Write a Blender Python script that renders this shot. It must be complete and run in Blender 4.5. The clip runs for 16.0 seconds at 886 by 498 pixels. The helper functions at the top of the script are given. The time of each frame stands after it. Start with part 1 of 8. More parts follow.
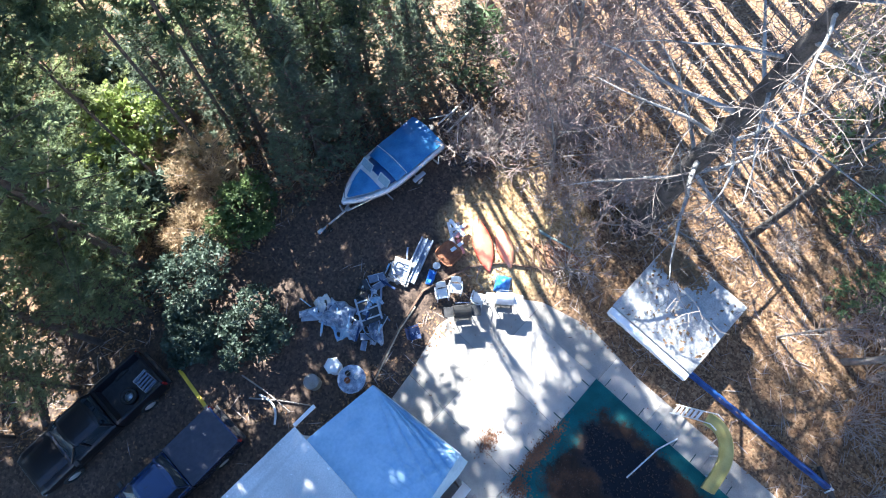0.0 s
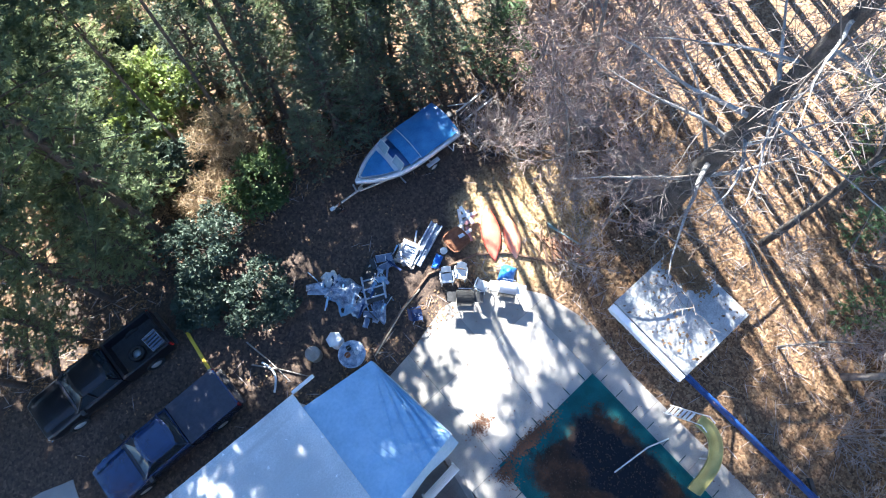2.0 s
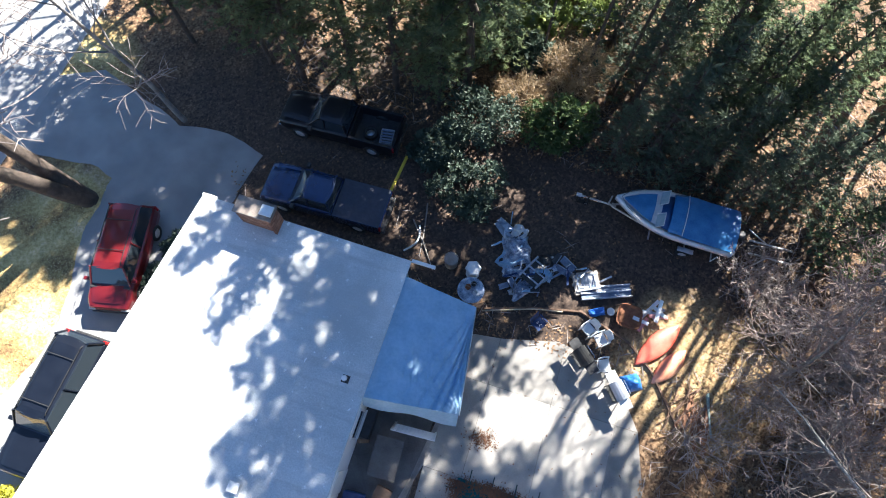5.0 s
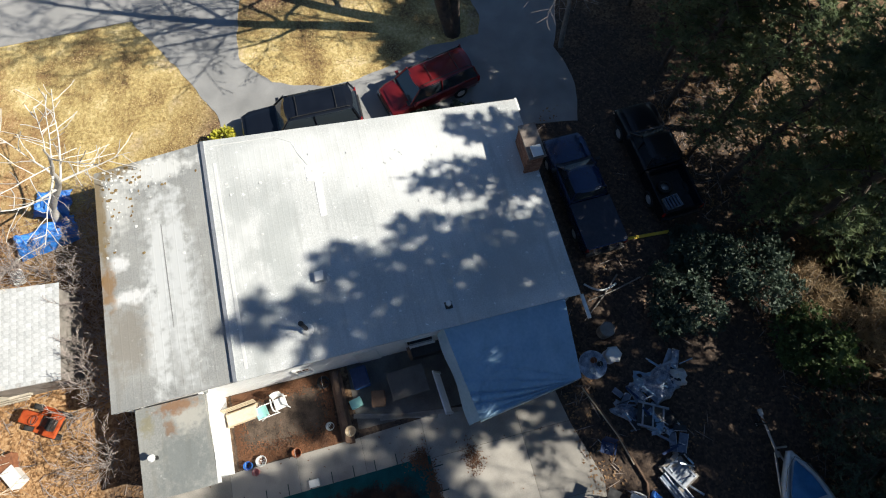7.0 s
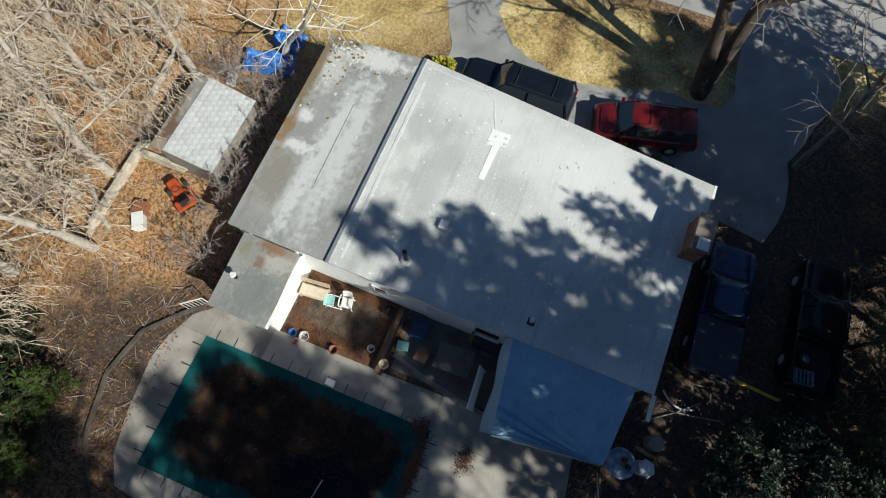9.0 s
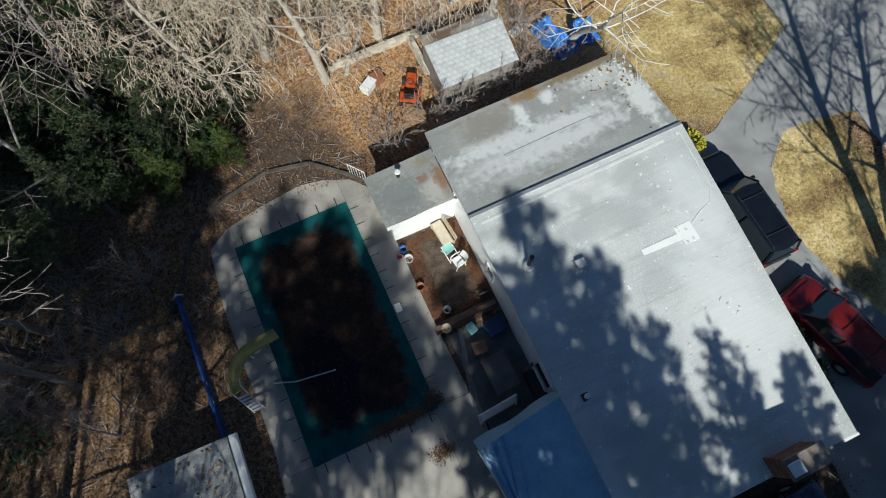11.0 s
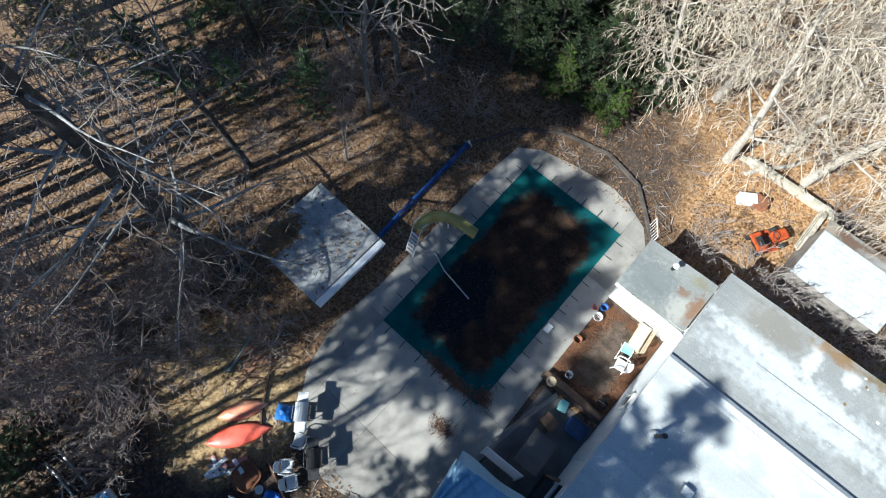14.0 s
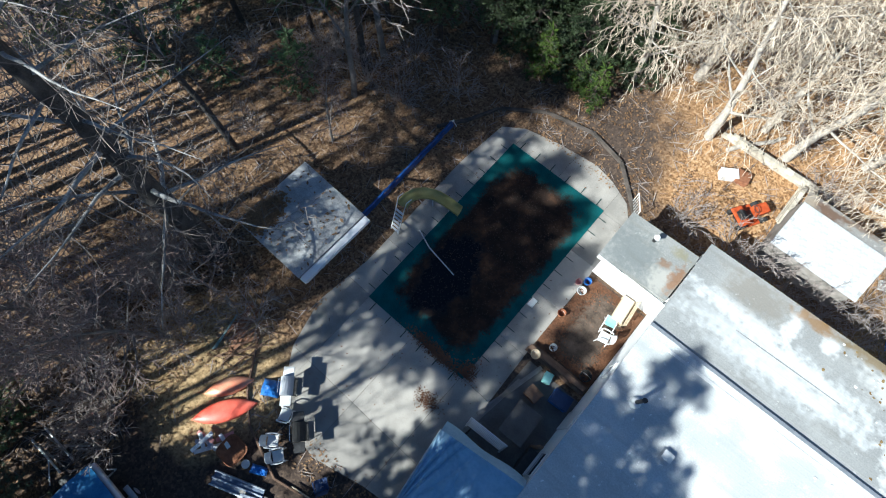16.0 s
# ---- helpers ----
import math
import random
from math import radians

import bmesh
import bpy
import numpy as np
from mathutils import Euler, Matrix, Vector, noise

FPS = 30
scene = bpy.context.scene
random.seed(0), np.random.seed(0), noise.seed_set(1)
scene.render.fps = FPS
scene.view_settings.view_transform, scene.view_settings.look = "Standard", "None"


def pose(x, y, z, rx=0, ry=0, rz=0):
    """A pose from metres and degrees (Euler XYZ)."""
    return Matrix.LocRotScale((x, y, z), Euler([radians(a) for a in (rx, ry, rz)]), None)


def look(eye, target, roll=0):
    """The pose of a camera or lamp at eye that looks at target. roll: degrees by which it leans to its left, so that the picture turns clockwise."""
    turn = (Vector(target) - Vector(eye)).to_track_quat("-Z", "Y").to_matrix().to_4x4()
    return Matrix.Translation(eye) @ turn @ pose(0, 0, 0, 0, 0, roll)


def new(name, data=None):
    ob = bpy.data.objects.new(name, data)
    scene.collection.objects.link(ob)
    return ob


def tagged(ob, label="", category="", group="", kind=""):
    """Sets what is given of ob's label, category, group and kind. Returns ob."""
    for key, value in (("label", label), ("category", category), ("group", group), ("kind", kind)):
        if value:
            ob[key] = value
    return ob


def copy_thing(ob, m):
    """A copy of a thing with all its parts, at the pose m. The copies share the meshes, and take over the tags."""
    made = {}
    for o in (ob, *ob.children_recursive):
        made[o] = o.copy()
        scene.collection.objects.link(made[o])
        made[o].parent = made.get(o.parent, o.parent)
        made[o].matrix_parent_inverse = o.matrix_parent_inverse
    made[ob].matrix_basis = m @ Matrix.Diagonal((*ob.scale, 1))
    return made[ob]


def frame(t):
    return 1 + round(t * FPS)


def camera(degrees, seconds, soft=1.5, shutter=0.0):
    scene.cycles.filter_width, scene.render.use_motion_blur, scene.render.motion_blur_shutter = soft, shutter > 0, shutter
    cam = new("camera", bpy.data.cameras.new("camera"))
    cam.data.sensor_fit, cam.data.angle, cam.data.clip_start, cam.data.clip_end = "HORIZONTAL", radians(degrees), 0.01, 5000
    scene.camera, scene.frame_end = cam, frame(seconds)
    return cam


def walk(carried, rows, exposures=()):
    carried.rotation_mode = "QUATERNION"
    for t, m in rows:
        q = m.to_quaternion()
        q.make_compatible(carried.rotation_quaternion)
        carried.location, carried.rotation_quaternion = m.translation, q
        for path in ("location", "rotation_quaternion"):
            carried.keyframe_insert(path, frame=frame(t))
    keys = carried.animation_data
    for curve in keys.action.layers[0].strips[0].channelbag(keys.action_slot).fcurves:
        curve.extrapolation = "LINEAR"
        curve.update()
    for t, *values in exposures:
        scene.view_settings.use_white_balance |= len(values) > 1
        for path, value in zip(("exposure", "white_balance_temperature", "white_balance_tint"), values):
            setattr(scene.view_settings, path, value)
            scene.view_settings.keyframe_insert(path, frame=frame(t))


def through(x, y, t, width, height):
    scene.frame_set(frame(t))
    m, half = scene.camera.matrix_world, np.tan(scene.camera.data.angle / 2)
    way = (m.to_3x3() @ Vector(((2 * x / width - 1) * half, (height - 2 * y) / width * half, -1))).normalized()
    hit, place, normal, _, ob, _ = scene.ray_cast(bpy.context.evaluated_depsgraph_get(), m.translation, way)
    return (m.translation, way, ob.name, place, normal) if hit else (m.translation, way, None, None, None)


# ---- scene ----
cam = camera(78.1, 16.0, 1.08)

PATH = [
    (0, (0.704, 0.394, 23.381), (0.213, -0.081, 21.502), 0.4),
    (0.5, (0.896, 0.42, 23.529), (0.446, -0.076, 21.644), -0.1),
    (1, (1.048, 0.566, 23.63), (0.604, 0.073, 21.744), 0.0),
    (1.5, (1.009, 0.737, 23.588), (0.57, 0.244, 21.7), 0.2),
    (2, (0.81, 1.001, 23.569), (0.372, 0.501, 21.683), 0.2),
    (2.5, (0.667, 1.209, 23.497), (0.247, 0.687, 21.612), 0.1),
    (3, (0.709, 1.437, 23.382), (0.35, 0.863, 21.5), -0.1),
    (3.2, (0.729, 1.548, 23.326), (0.424, 0.939, 21.446), 0.2),
    (5.3, (0.686, 2.201, 23.19), (0.972, 1.605, 21.302), -0.2),
    (5.5, (0.587, 2.305, 23.155), (0.935, 1.735, 21.27), -0.2),
    (6, (0.308, 2.508, 23.047), (0.802, 2.044, 21.166), -0.2),
    (6.5, (0.103, 2.592, 23.127), (0.701, 2.266, 21.246), 0.0),
    (7, (-0.105, 2.593, 23.083), (0.554, 2.423, 21.202), -0.0),
    (7.5, (-0.311, 2.71, 23.028), (0.37, 2.672, 21.148), 0.2),
    (8, (-0.402, 2.848, 23.078), (0.264, 2.939, 21.194), 1.1),
    (10.3, (-0.42, 2.171, 23.456), (0.03, 2.646, 21.566), -0.8),
    (10.5, (-0.407, 2.109, 23.487), (-0.014, 2.631, 21.597), -0.6),
    (11, (-0.551, 1.885, 23.535), (-0.284, 2.491, 21.648), -0.8),
    (11.5, (-0.706, 1.725, 23.683), (-0.602, 2.381, 21.796), -0.5),
    (12, (-0.787, 1.637, 23.79), (-0.847, 2.294, 21.902), -1.0),
    (12.5, (-0.819, 1.551, 23.863), (-1.033, 2.173, 21.974), -0.8),
    (13, (-0.839, 1.391, 23.884), (-1.184, 1.95, 21.995), -0.0),
    (13.5, (-0.765, 1.307, 23.89), (-1.202, 1.792, 22.0), 0.2),
    (14, (-0.564, 1.216, 23.908), (-0.999, 1.703, 22.018), 0.6),
    (14.5, (-0.212, 1.071, 23.876), (-0.643, 1.556, 21.984), 0.5),
    (15, (0.097, 0.933, 23.896), (-0.332, 1.421, 22.004), 0.7),
    (15.5, (0.397, 0.803, 23.894), (-0.032, 1.297, 22.004), 0.8),
    (16, (0.607, 0.748, 23.713), (0.176, 1.247, 21.824), 0.9),
]
EXPOSURES = [(0, 3.0, 5950, 9), (2.0, 3.0, 6000, 9), (3.2, 2.98, 6250, 8), (5.3, 2.0, 6200, 10), (6.0, 1.4, 6300, 10), (7.0, 0.6, 6600, 7), (8.0, 0.3, 6550, 5), (10.3, 0.0, 6100, 2), (11.5, 0.05, 5950, 3), (12.5, 0.35, 5700, 3), (13.5, 0.85, 5700, 2), (16.0, 0.98, 5700, 2)]
walk(cam, [(t, look(eye, target, roll)) for t, eye, target, roll in PATH], EXPOSURES)

# ---- world and sun ----
SUN_EL = radians(39)
SUN_DIR = Vector((-0.335 * math.cos(SUN_EL), -0.942 * math.cos(SUN_EL), math.sin(SUN_EL)))
world = bpy.data.worlds.new("sky")
scene.world = world
world.use_nodes = True
wn = world.node_tree.nodes
sky = wn.new("ShaderNodeTexSky")
sky.sky_type, sky.sun_disc = "NISHITA", False
sky.sun_elevation, sky.sun_rotation = SUN_EL, math.atan2(SUN_DIR.x, SUN_DIR.y)
sky.dust_density, sky.ozone_density, sky.air_density = 0.0, 7.0, 1.1
wn["Background"].inputs[1].default_value = 0.047
world.node_tree.links.new(sky.outputs[0], wn["Background"].inputs[0])
sun = new("sun", bpy.data.lights.new("sun", "SUN"))
sun.data.energy, sun.data.angle, sun.data.color = 5.0, radians(0.53), (1.0, 0.95, 0.86)
sun.matrix_world = look(SUN_DIR * 60, (0, 0, 0))


# ---- materials ----
def mat(name, low, high=None, rough=0.8, metal=0.0, scale=6.0, fine=60.0, bump=0.2, bump_scale=None, spread=(0.35, 0.65), each=0.0, coat=0.0, depth=0.02):
    """Two-scale noise between two colours, with bump of its own."""
    m = bpy.data.materials.new(name)
    m.use_nodes = True
    n, l = m.node_tree.nodes, m.node_tree.links
    b = n["Principled BSDF"]
    b.inputs["Roughness"].default_value, b.inputs["Metallic"].default_value = rough, metal
    b.inputs["Coat Weight"].default_value = coat
    high = high or [min(1, c * 1.35) for c in low]
    tc = n.new("ShaderNodeTexCoord")
    a, c = n.new("ShaderNodeTexNoise"), n.new("ShaderNodeTexNoise")
    a.inputs["Scale"].default_value, c.inputs["Scale"].default_value = scale, fine
    a.inputs["Detail"].default_value = 5
    c.inputs["Detail"].default_value = 3
    l.new(tc.outputs["Object"], a.inputs["Vector"]), l.new(tc.outputs["Object"], c.inputs["Vector"])
    mix = n.new("ShaderNodeMath")
    mix.operation = "MULTIPLY_ADD"
    l.new(c.outputs["Fac"], mix.inputs[0])
    mix.inputs[1].default_value = 0.4
    add = n.new("ShaderNodeMath")
    add.operation = "MULTIPLY"
    add.inputs[1].default_value = 0.6
    l.new(a.outputs["Fac"], add.inputs[0]), l.new(add.outputs[0], mix.inputs[2])
    fac = mix.outputs[0]
    if each:
        info, ea = n.new("ShaderNodeObjectInfo"), n.new("ShaderNodeMath")
        ea.operation = "MULTIPLY_ADD"
        ea.inputs[1].default_value = each
        l.new(info.outputs["Random"], ea.inputs[0]), l.new(fac, ea.inputs[2])
        sub = n.new("ShaderNodeMath")
        sub.operation = "SUBTRACT"
        sub.inputs[1].default_value = each / 2
        l.new(ea.outputs[0], sub.inputs[0])
        fac = sub.outputs[0]
    ramp = n.new("ShaderNodeValToRGB")
    ramp.color_ramp.elements[0].position, ramp.color_ramp.elements[1].position = spread
    ramp.color_ramp.elements[0].color, ramp.color_ramp.elements[1].color = (*low, 1), (*high, 1)
    l.new(fac, ramp.inputs[0]), l.new(ramp.outputs[0], b.inputs["Base Color"])
    if bump:
        bp = n.new("ShaderNodeBump")
        bp.inputs["Strength"].default_value, bp.inputs["Distance"].default_value = bump, depth
        l.new(c.outputs["Fac"], bp.inputs["Height"]), l.new(bp.outputs[0], b.inputs["Normal"])
    return m


def leaf_mat(name, low, high, through=0.25, grain=0.35):
    """Foliage: colour varies clump by clump, with a little light let through."""
    m = bpy.data.materials.new(name)
    m.use_nodes = True
    n, l = m.node_tree.nodes, m.node_tree.links
    b = n["Principled BSDF"]
    b.inputs["Roughness"].default_value = 0.65
    geo, ramp = n.new("ShaderNodeNewGeometry"), n.new("ShaderNodeValToRGB")
    ramp.color_ramp.elements[0].color, ramp.color_ramp.elements[1].color = (*low, 1), (*high, 1)
    tc, clump, wide, own = n.new("ShaderNodeTexCoord"), n.new("ShaderNodeTexNoise"), n.new("ShaderNodeMapRange"), n.new("ShaderNodeMath")
    clump.inputs["Scale"].default_value, clump.inputs["Detail"].default_value = 0.9, 3
    wide.inputs["From Min"].default_value, wide.inputs["From Max"].default_value, wide.inputs["To Max"].default_value = 0.36, 0.64, 1 - grain
    own.operation = "MULTIPLY_ADD"
    own.inputs[1].default_value = grain
    l.new(tc.outputs["Object"], clump.inputs["Vector"]), l.new(clump.outputs["Fac"], wide.inputs["Value"])
    l.new(geo.outputs["Random Per Island"], own.inputs[0]), l.new(wide.outputs[0], own.inputs[2])
    l.new(own.outputs[0], ramp.inputs[0]), l.new(ramp.outputs[0], b.inputs["Base Color"])
    t, mx = n.new("ShaderNodeBsdfTranslucent"), n.new("ShaderNodeMixShader")
    l.new(ramp.outputs[0], t.inputs[0])
    mx.inputs[0].default_value = through
    l.new(b.outputs[0], mx.inputs[1]), l.new(t.outputs[0], mx.inputs[2]), l.new(mx.outputs[0], n["Material Output"].inputs[0])
    return m


def glass_mat(name, tint=(0.03, 0.04, 0.05)):
    m = bpy.data.materials.new(name)
    m.use_nodes = True
    b = m.node_tree.nodes["Principled BSDF"]
    b.inputs["Base Color"].default_value = (*tint, 1)
    b.inputs["Roughness"].default_value = 0.042
    b.inputs["Coat Weight"].default_value = 0.6
    return m


M = {
    "white_wall": mat("white_siding", (0.83, 0.83, 0.83), (0.9, 0.9, 0.89), 0.6, bump=0.1),
    "timber": mat("weathered_timber", (0.12, 0.07, 0.045), (0.24, 0.15, 0.1), 0.85, scale=3, fine=40),
    "rust_wood": mat("reddish_old_wood", (0.13, 0.06, 0.035), (0.3, 0.15, 0.085), 0.9, scale=4, fine=40),
    "old_timber": mat("rotten_dark_timber", (0.04, 0.033, 0.028), (0.13, 0.105, 0.088), 0.9, scale=3, fine=40),
    "grey_wood": mat("grey_wood", (0.2, 0.18, 0.16), (0.36, 0.33, 0.3), 0.85, scale=3, fine=40),
    "pale_wood": mat("pale_wood", (0.42, 0.33, 0.22), (0.6, 0.5, 0.36), 0.8),
    "concrete": mat("concrete", (0.26, 0.243, 0.22), (0.42, 0.39, 0.35), 0.9, scale=1.3, fine=30, each=0.25, bump=0.3),
    # darker copy of the concrete: the patio's shade is put into its colour
    "shade_dark_concrete": mat("shade_dark_concrete", (0.09, 0.082, 0.075), (0.2, 0.185, 0.17), 0.9, scale=1.3, fine=30, bump=0.3),
    "block": mat("concrete_block", (0.4, 0.36, 0.29), (0.6, 0.54, 0.45), 0.9, scale=2, each=0.3),
    "asphalt": mat("old_asphalt", (0.22, 0.22, 0.22), (0.36, 0.355, 0.35), 0.92, scale=0.7, fine=45, bump=0.4),
    "road": mat("worn_road", (0.28, 0.275, 0.27), (0.4, 0.39, 0.38), 0.92, scale=0.5, fine=45, bump=0.4),
    "brick": mat("brick", (0.22, 0.1, 0.06), (0.38, 0.2, 0.13), 0.9, scale=8, each=0.4),
    "mortar": mat("mortar", (0.33, 0.3, 0.27), (0.45, 0.42, 0.38), 0.95),
    "metal": mat("galvanised_metal", (0.5, 0.51, 0.52), (0.66, 0.67, 0.68), 0.4, metal=0.7),
    "slate_metal": mat("slate_blue_metal", (0.1, 0.13, 0.19), (0.22, 0.27, 0.36), 0.5, metal=0.3, scale=5),
    "chrome": mat("chrome", (0.6, 0.6, 0.6), (0.7, 0.7, 0.7), 0.15, metal=1.0, bump=0),
    "alu": mat("dull_aluminium", (0.62, 0.63, 0.64), (0.78, 0.79, 0.8), 0.45, metal=0.4),
    "old_alu": mat("oxidised_aluminium", (0.32, 0.36, 0.42), (0.6, 0.64, 0.7), 0.4, metal=0.4, scale=4, spread=(0.4, 0.62)),
    "dark_metal": mat("dark_metal", (0.03, 0.03, 0.032), (0.07, 0.07, 0.07), 0.5, metal=0.5),
    "rust": mat("rusty_steel", (0.16, 0.06, 0.03), (0.32, 0.14, 0.07), 0.85),
    "rubber": mat("rubber", (0.018, 0.018, 0.018), (0.035, 0.035, 0.035), 0.9),
    "black_plastic": mat("black_plastic", (0.02, 0.02, 0.022), (0.05, 0.05, 0.05), 0.5),
    "white_plastic": mat("white_plastic", (0.7, 0.7, 0.69), (0.82, 0.82, 0.8), 0.45, bump=0.05),
    "blue_plastic": mat("blue_plastic", (0.02, 0.12, 0.45), (0.04, 0.2, 0.6), 0.4),
    "blue_paint": mat("dark_blue_paint", (0.005, 0.02, 0.07), (0.009, 0.032, 0.11), 0.25, metal=0.3, coat=0.8, bump=0, scale=2),
    "black_paint": mat("black_paint", (0.007, 0.007, 0.01), (0.013, 0.013, 0.018), 0.35, metal=0.2, coat=0.35, bump=0, scale=2),
    "navy_paint": mat("navy_black_paint", (0.005, 0.007, 0.013), (0.009, 0.012, 0.02), 0.3, metal=0.0, coat=0.1, bump=0, scale=2),
    "red_paint": mat("red_paint", (0.13, 0.008, 0.011), (0.19, 0.014, 0.018), 0.28, metal=0.2, coat=0.8, bump=0, scale=2),
    "glass": glass_mat("car_glass"),
    "screen_pane": mat("hazed_clear_acrylic", (0.3, 0.4, 0.46), (0.4, 0.5, 0.55), 0.12, bump=0, coat=0.4),
    "tonneau": mat("vinyl_cover", (0.035, 0.04, 0.06), (0.06, 0.066, 0.09), 0.6),
    "tail": mat("red_lens", (0.3, 0.01, 0.01), (0.4, 0.02, 0.02), 0.2, bump=0),
    "lamp": mat("clear_lens", (0.5, 0.5, 0.5), (0.6, 0.6, 0.6), 0.1, bump=0),
    "boat_cover": mat("blue_canvas", (0.02, 0.14, 0.36), (0.06, 0.25, 0.5), 0.42, scale=2.5, fine=25, bump=0.3),
    "gel": mat("white_gelcoat", (0.62, 0.64, 0.66), (0.75, 0.76, 0.77), 0.3, coat=0.3, bump=0),
    "hull_blue": mat("blue_gelcoat", (0.02, 0.08, 0.26), (0.03, 0.12, 0.34), 0.3, coat=0.3, bump=0),
    "reel_blue": mat("dark_blue_sheeting", (0.008, 0.035, 0.16), (0.03, 0.11, 0.36), 0.4, scale=3, fine=15, bump=0.4),
    "tarp": mat("silver_blue_tarp", (0.24, 0.4, 0.55), (0.36, 0.53, 0.68), 0.38, scale=1.2, fine=8, bump=0.25),
    "tarp_blue": mat("blue_tarp", (0.02, 0.13, 0.5), (0.06, 0.26, 0.7), 0.45, scale=2, fine=12, bump=0.6, depth=0.05),
    "strap": mat("dark_strap", (0.01, 0.035, 0.035), (0.02, 0.06, 0.055), 0.8),
    "kayak": mat("red_orange_plastic", (0.72, 0.075, 0.045), (0.88, 0.2, 0.13), 0.45, scale=1.5, bump=0.05),
    "kayak2": mat("orange_red_plastic", (0.86, 0.18, 0.09), (0.94, 0.55, 0.34), 0.4, scale=0.9, bump=0.05),
    "slide": mat("faded_yellow_green_fibreglass", (0.27, 0.24, 0.07), (0.42, 0.38, 0.14), 0.5, scale=2),
    "orange": mat("orange_paint", (0.38, 0.055, 0.014), (0.52, 0.1, 0.025), 0.55),
    "yellow": mat("yellow_paint", (0.75, 0.5, 0.03), (0.85, 0.6, 0.08), 0.5),
    "terracotta": mat("terracotta", (0.3, 0.11, 0.05), (0.42, 0.17, 0.08), 0.85),
    "teal": mat("pale_teal_plastic", (0.25, 0.55, 0.52), (0.35, 0.65, 0.6), 0.5),
    "grey_teal": mat("weathered_green_pipe", (0.16, 0.24, 0.22), (0.36, 0.46, 0.42), 0.7, scale=5),
    "pink": mat("pink_plastic", (0.6, 0.25, 0.24), (0.75, 0.35, 0.3), 0.5),
    "grey_poly": mat("grey_sheet", (0.36, 0.38, 0.42), (0.5, 0.52, 0.56), 0.5, scale=4),
    "dark_blue": mat("navy_fabric", (0.012, 0.03, 0.09), (0.03, 0.06, 0.16), 0.8),
    "tan": mat("tan_cushion", (0.5, 0.44, 0.34), (0.65, 0.58, 0.46), 0.9),
    "shed_shingle": mat("pale_shingle", (0.34, 0.35, 0.36), (0.56, 0.57, 0.58), 0.9, scale=2.5, fine=14, each=0.12),
    "shed_roof": mat("grey_felt", (0.24, 0.24, 0.24), (0.5, 0.5, 0.49), 0.92, scale=1.6, fine=14, bump=0.4),
    "seam_grey": mat("grey_seam", (0.2, 0.2, 0.2), (0.34, 0.34, 0.335), 0.8, scale=2),
    "dark_felt": mat("dark_felt", (0.09, 0.09, 0.1), (0.16, 0.16, 0.17), 0.9, scale=2),
    "scrap": mat("blue_grey_scrap", (0.1, 0.14, 0.22), (0.56, 0.64, 0.74), 0.35, scale=4, spread=(0.4, 0.62)),
    "bark": mat("grey_bark", (0.13, 0.12, 0.11), (0.34, 0.31, 0.285), 0.95, scale=3, fine=25, bump=0.8, depth=0.04),
    "bark_dark": mat("dark_oak_bark", (0.035, 0.031, 0.028), (0.115, 0.103, 0.094), 0.95, scale=3, fine=22, bump=0.9, depth=0.05),
    "bark_limb": mat("grey_limb_bark", (0.11, 0.105, 0.1), (0.46, 0.45, 0.435), 0.9, scale=2.2, fine=18, bump=0.5),
    "bark_pale": mat("pale_bark", (0.34, 0.295, 0.25), (0.58, 0.53, 0.47), 0.9, scale=4, fine=25, bump=0.4),
    "bark_brown": mat("brown_bark", (0.05, 0.037, 0.03), (0.13, 0.1, 0.08), 0.95, scale=3, fine=25, bump=0.8, depth=0.04),
    "twig": mat("twigs", (0.2, 0.165, 0.15), (0.42, 0.36, 0.33), 0.9, bump=0),
    "twig_pale": mat("pale_twigs", (0.38, 0.31, 0.23), (0.64, 0.54, 0.43), 0.9, bump=0),
    "twig_dark": mat("dark_oak_twigs", (0.12, 0.1, 0.09), (0.26, 0.225, 0.2), 0.9, bump=0),
    "twig_red": mat("reddish_twigs", (0.165, 0.12, 0.103), (0.34, 0.255, 0.225), 0.9, bump=0),
    "bed": mat("leafy_paving", (0.04, 0.028, 0.02), (0.16, 0.115, 0.085), 0.95, scale=2.5, fine=24, bump=0.6),
    "crown": mat("sooty_concrete", (0.16, 0.13, 0.11), (0.3, 0.26, 0.23), 0.95, scale=4),
    "bright_bush2": leaf_mat("sunlit_leaves", (0.13, 0.19, 0.05), (0.36, 0.42, 0.13), 0.45),
    "pine": leaf_mat("pine_needles", (0.085, 0.12, 0.068), (0.26, 0.32, 0.17), 0.65, 0.2),
    "clear_pine": leaf_mat("sunlit_pine_needles", (0.11, 0.145, 0.075), (0.33, 0.37, 0.18), 0.65, 0.2),
    "sapling": leaf_mat("soft_pine_needles", (0.05, 0.1, 0.05), (0.18, 0.27, 0.12), 0.35),
    "birch": mat("white_birch_bark", (0.5, 0.46, 0.4), (0.75, 0.72, 0.68), 0.8, scale=5, fine=30),
    "hemlock": leaf_mat("hemlock_needles", (0.06, 0.085, 0.06), (0.16, 0.2, 0.125), 0.35),
    "laurel": leaf_mat("laurel_leaves", (0.025, 0.045, 0.03), (0.1, 0.14, 0.1), 0.2),
    "cedar": leaf_mat("cedar_foliage", (0.016, 0.03, 0.014), (0.065, 0.095, 0.034), 0.2),
    "holly": leaf_mat("holly_leaves", (0.03, 0.06, 0.018), (0.14, 0.2, 0.065), 0.3),
    "arbor": leaf_mat("arborvitae", (0.02, 0.055, 0.01), (0.13, 0.19, 0.025)),
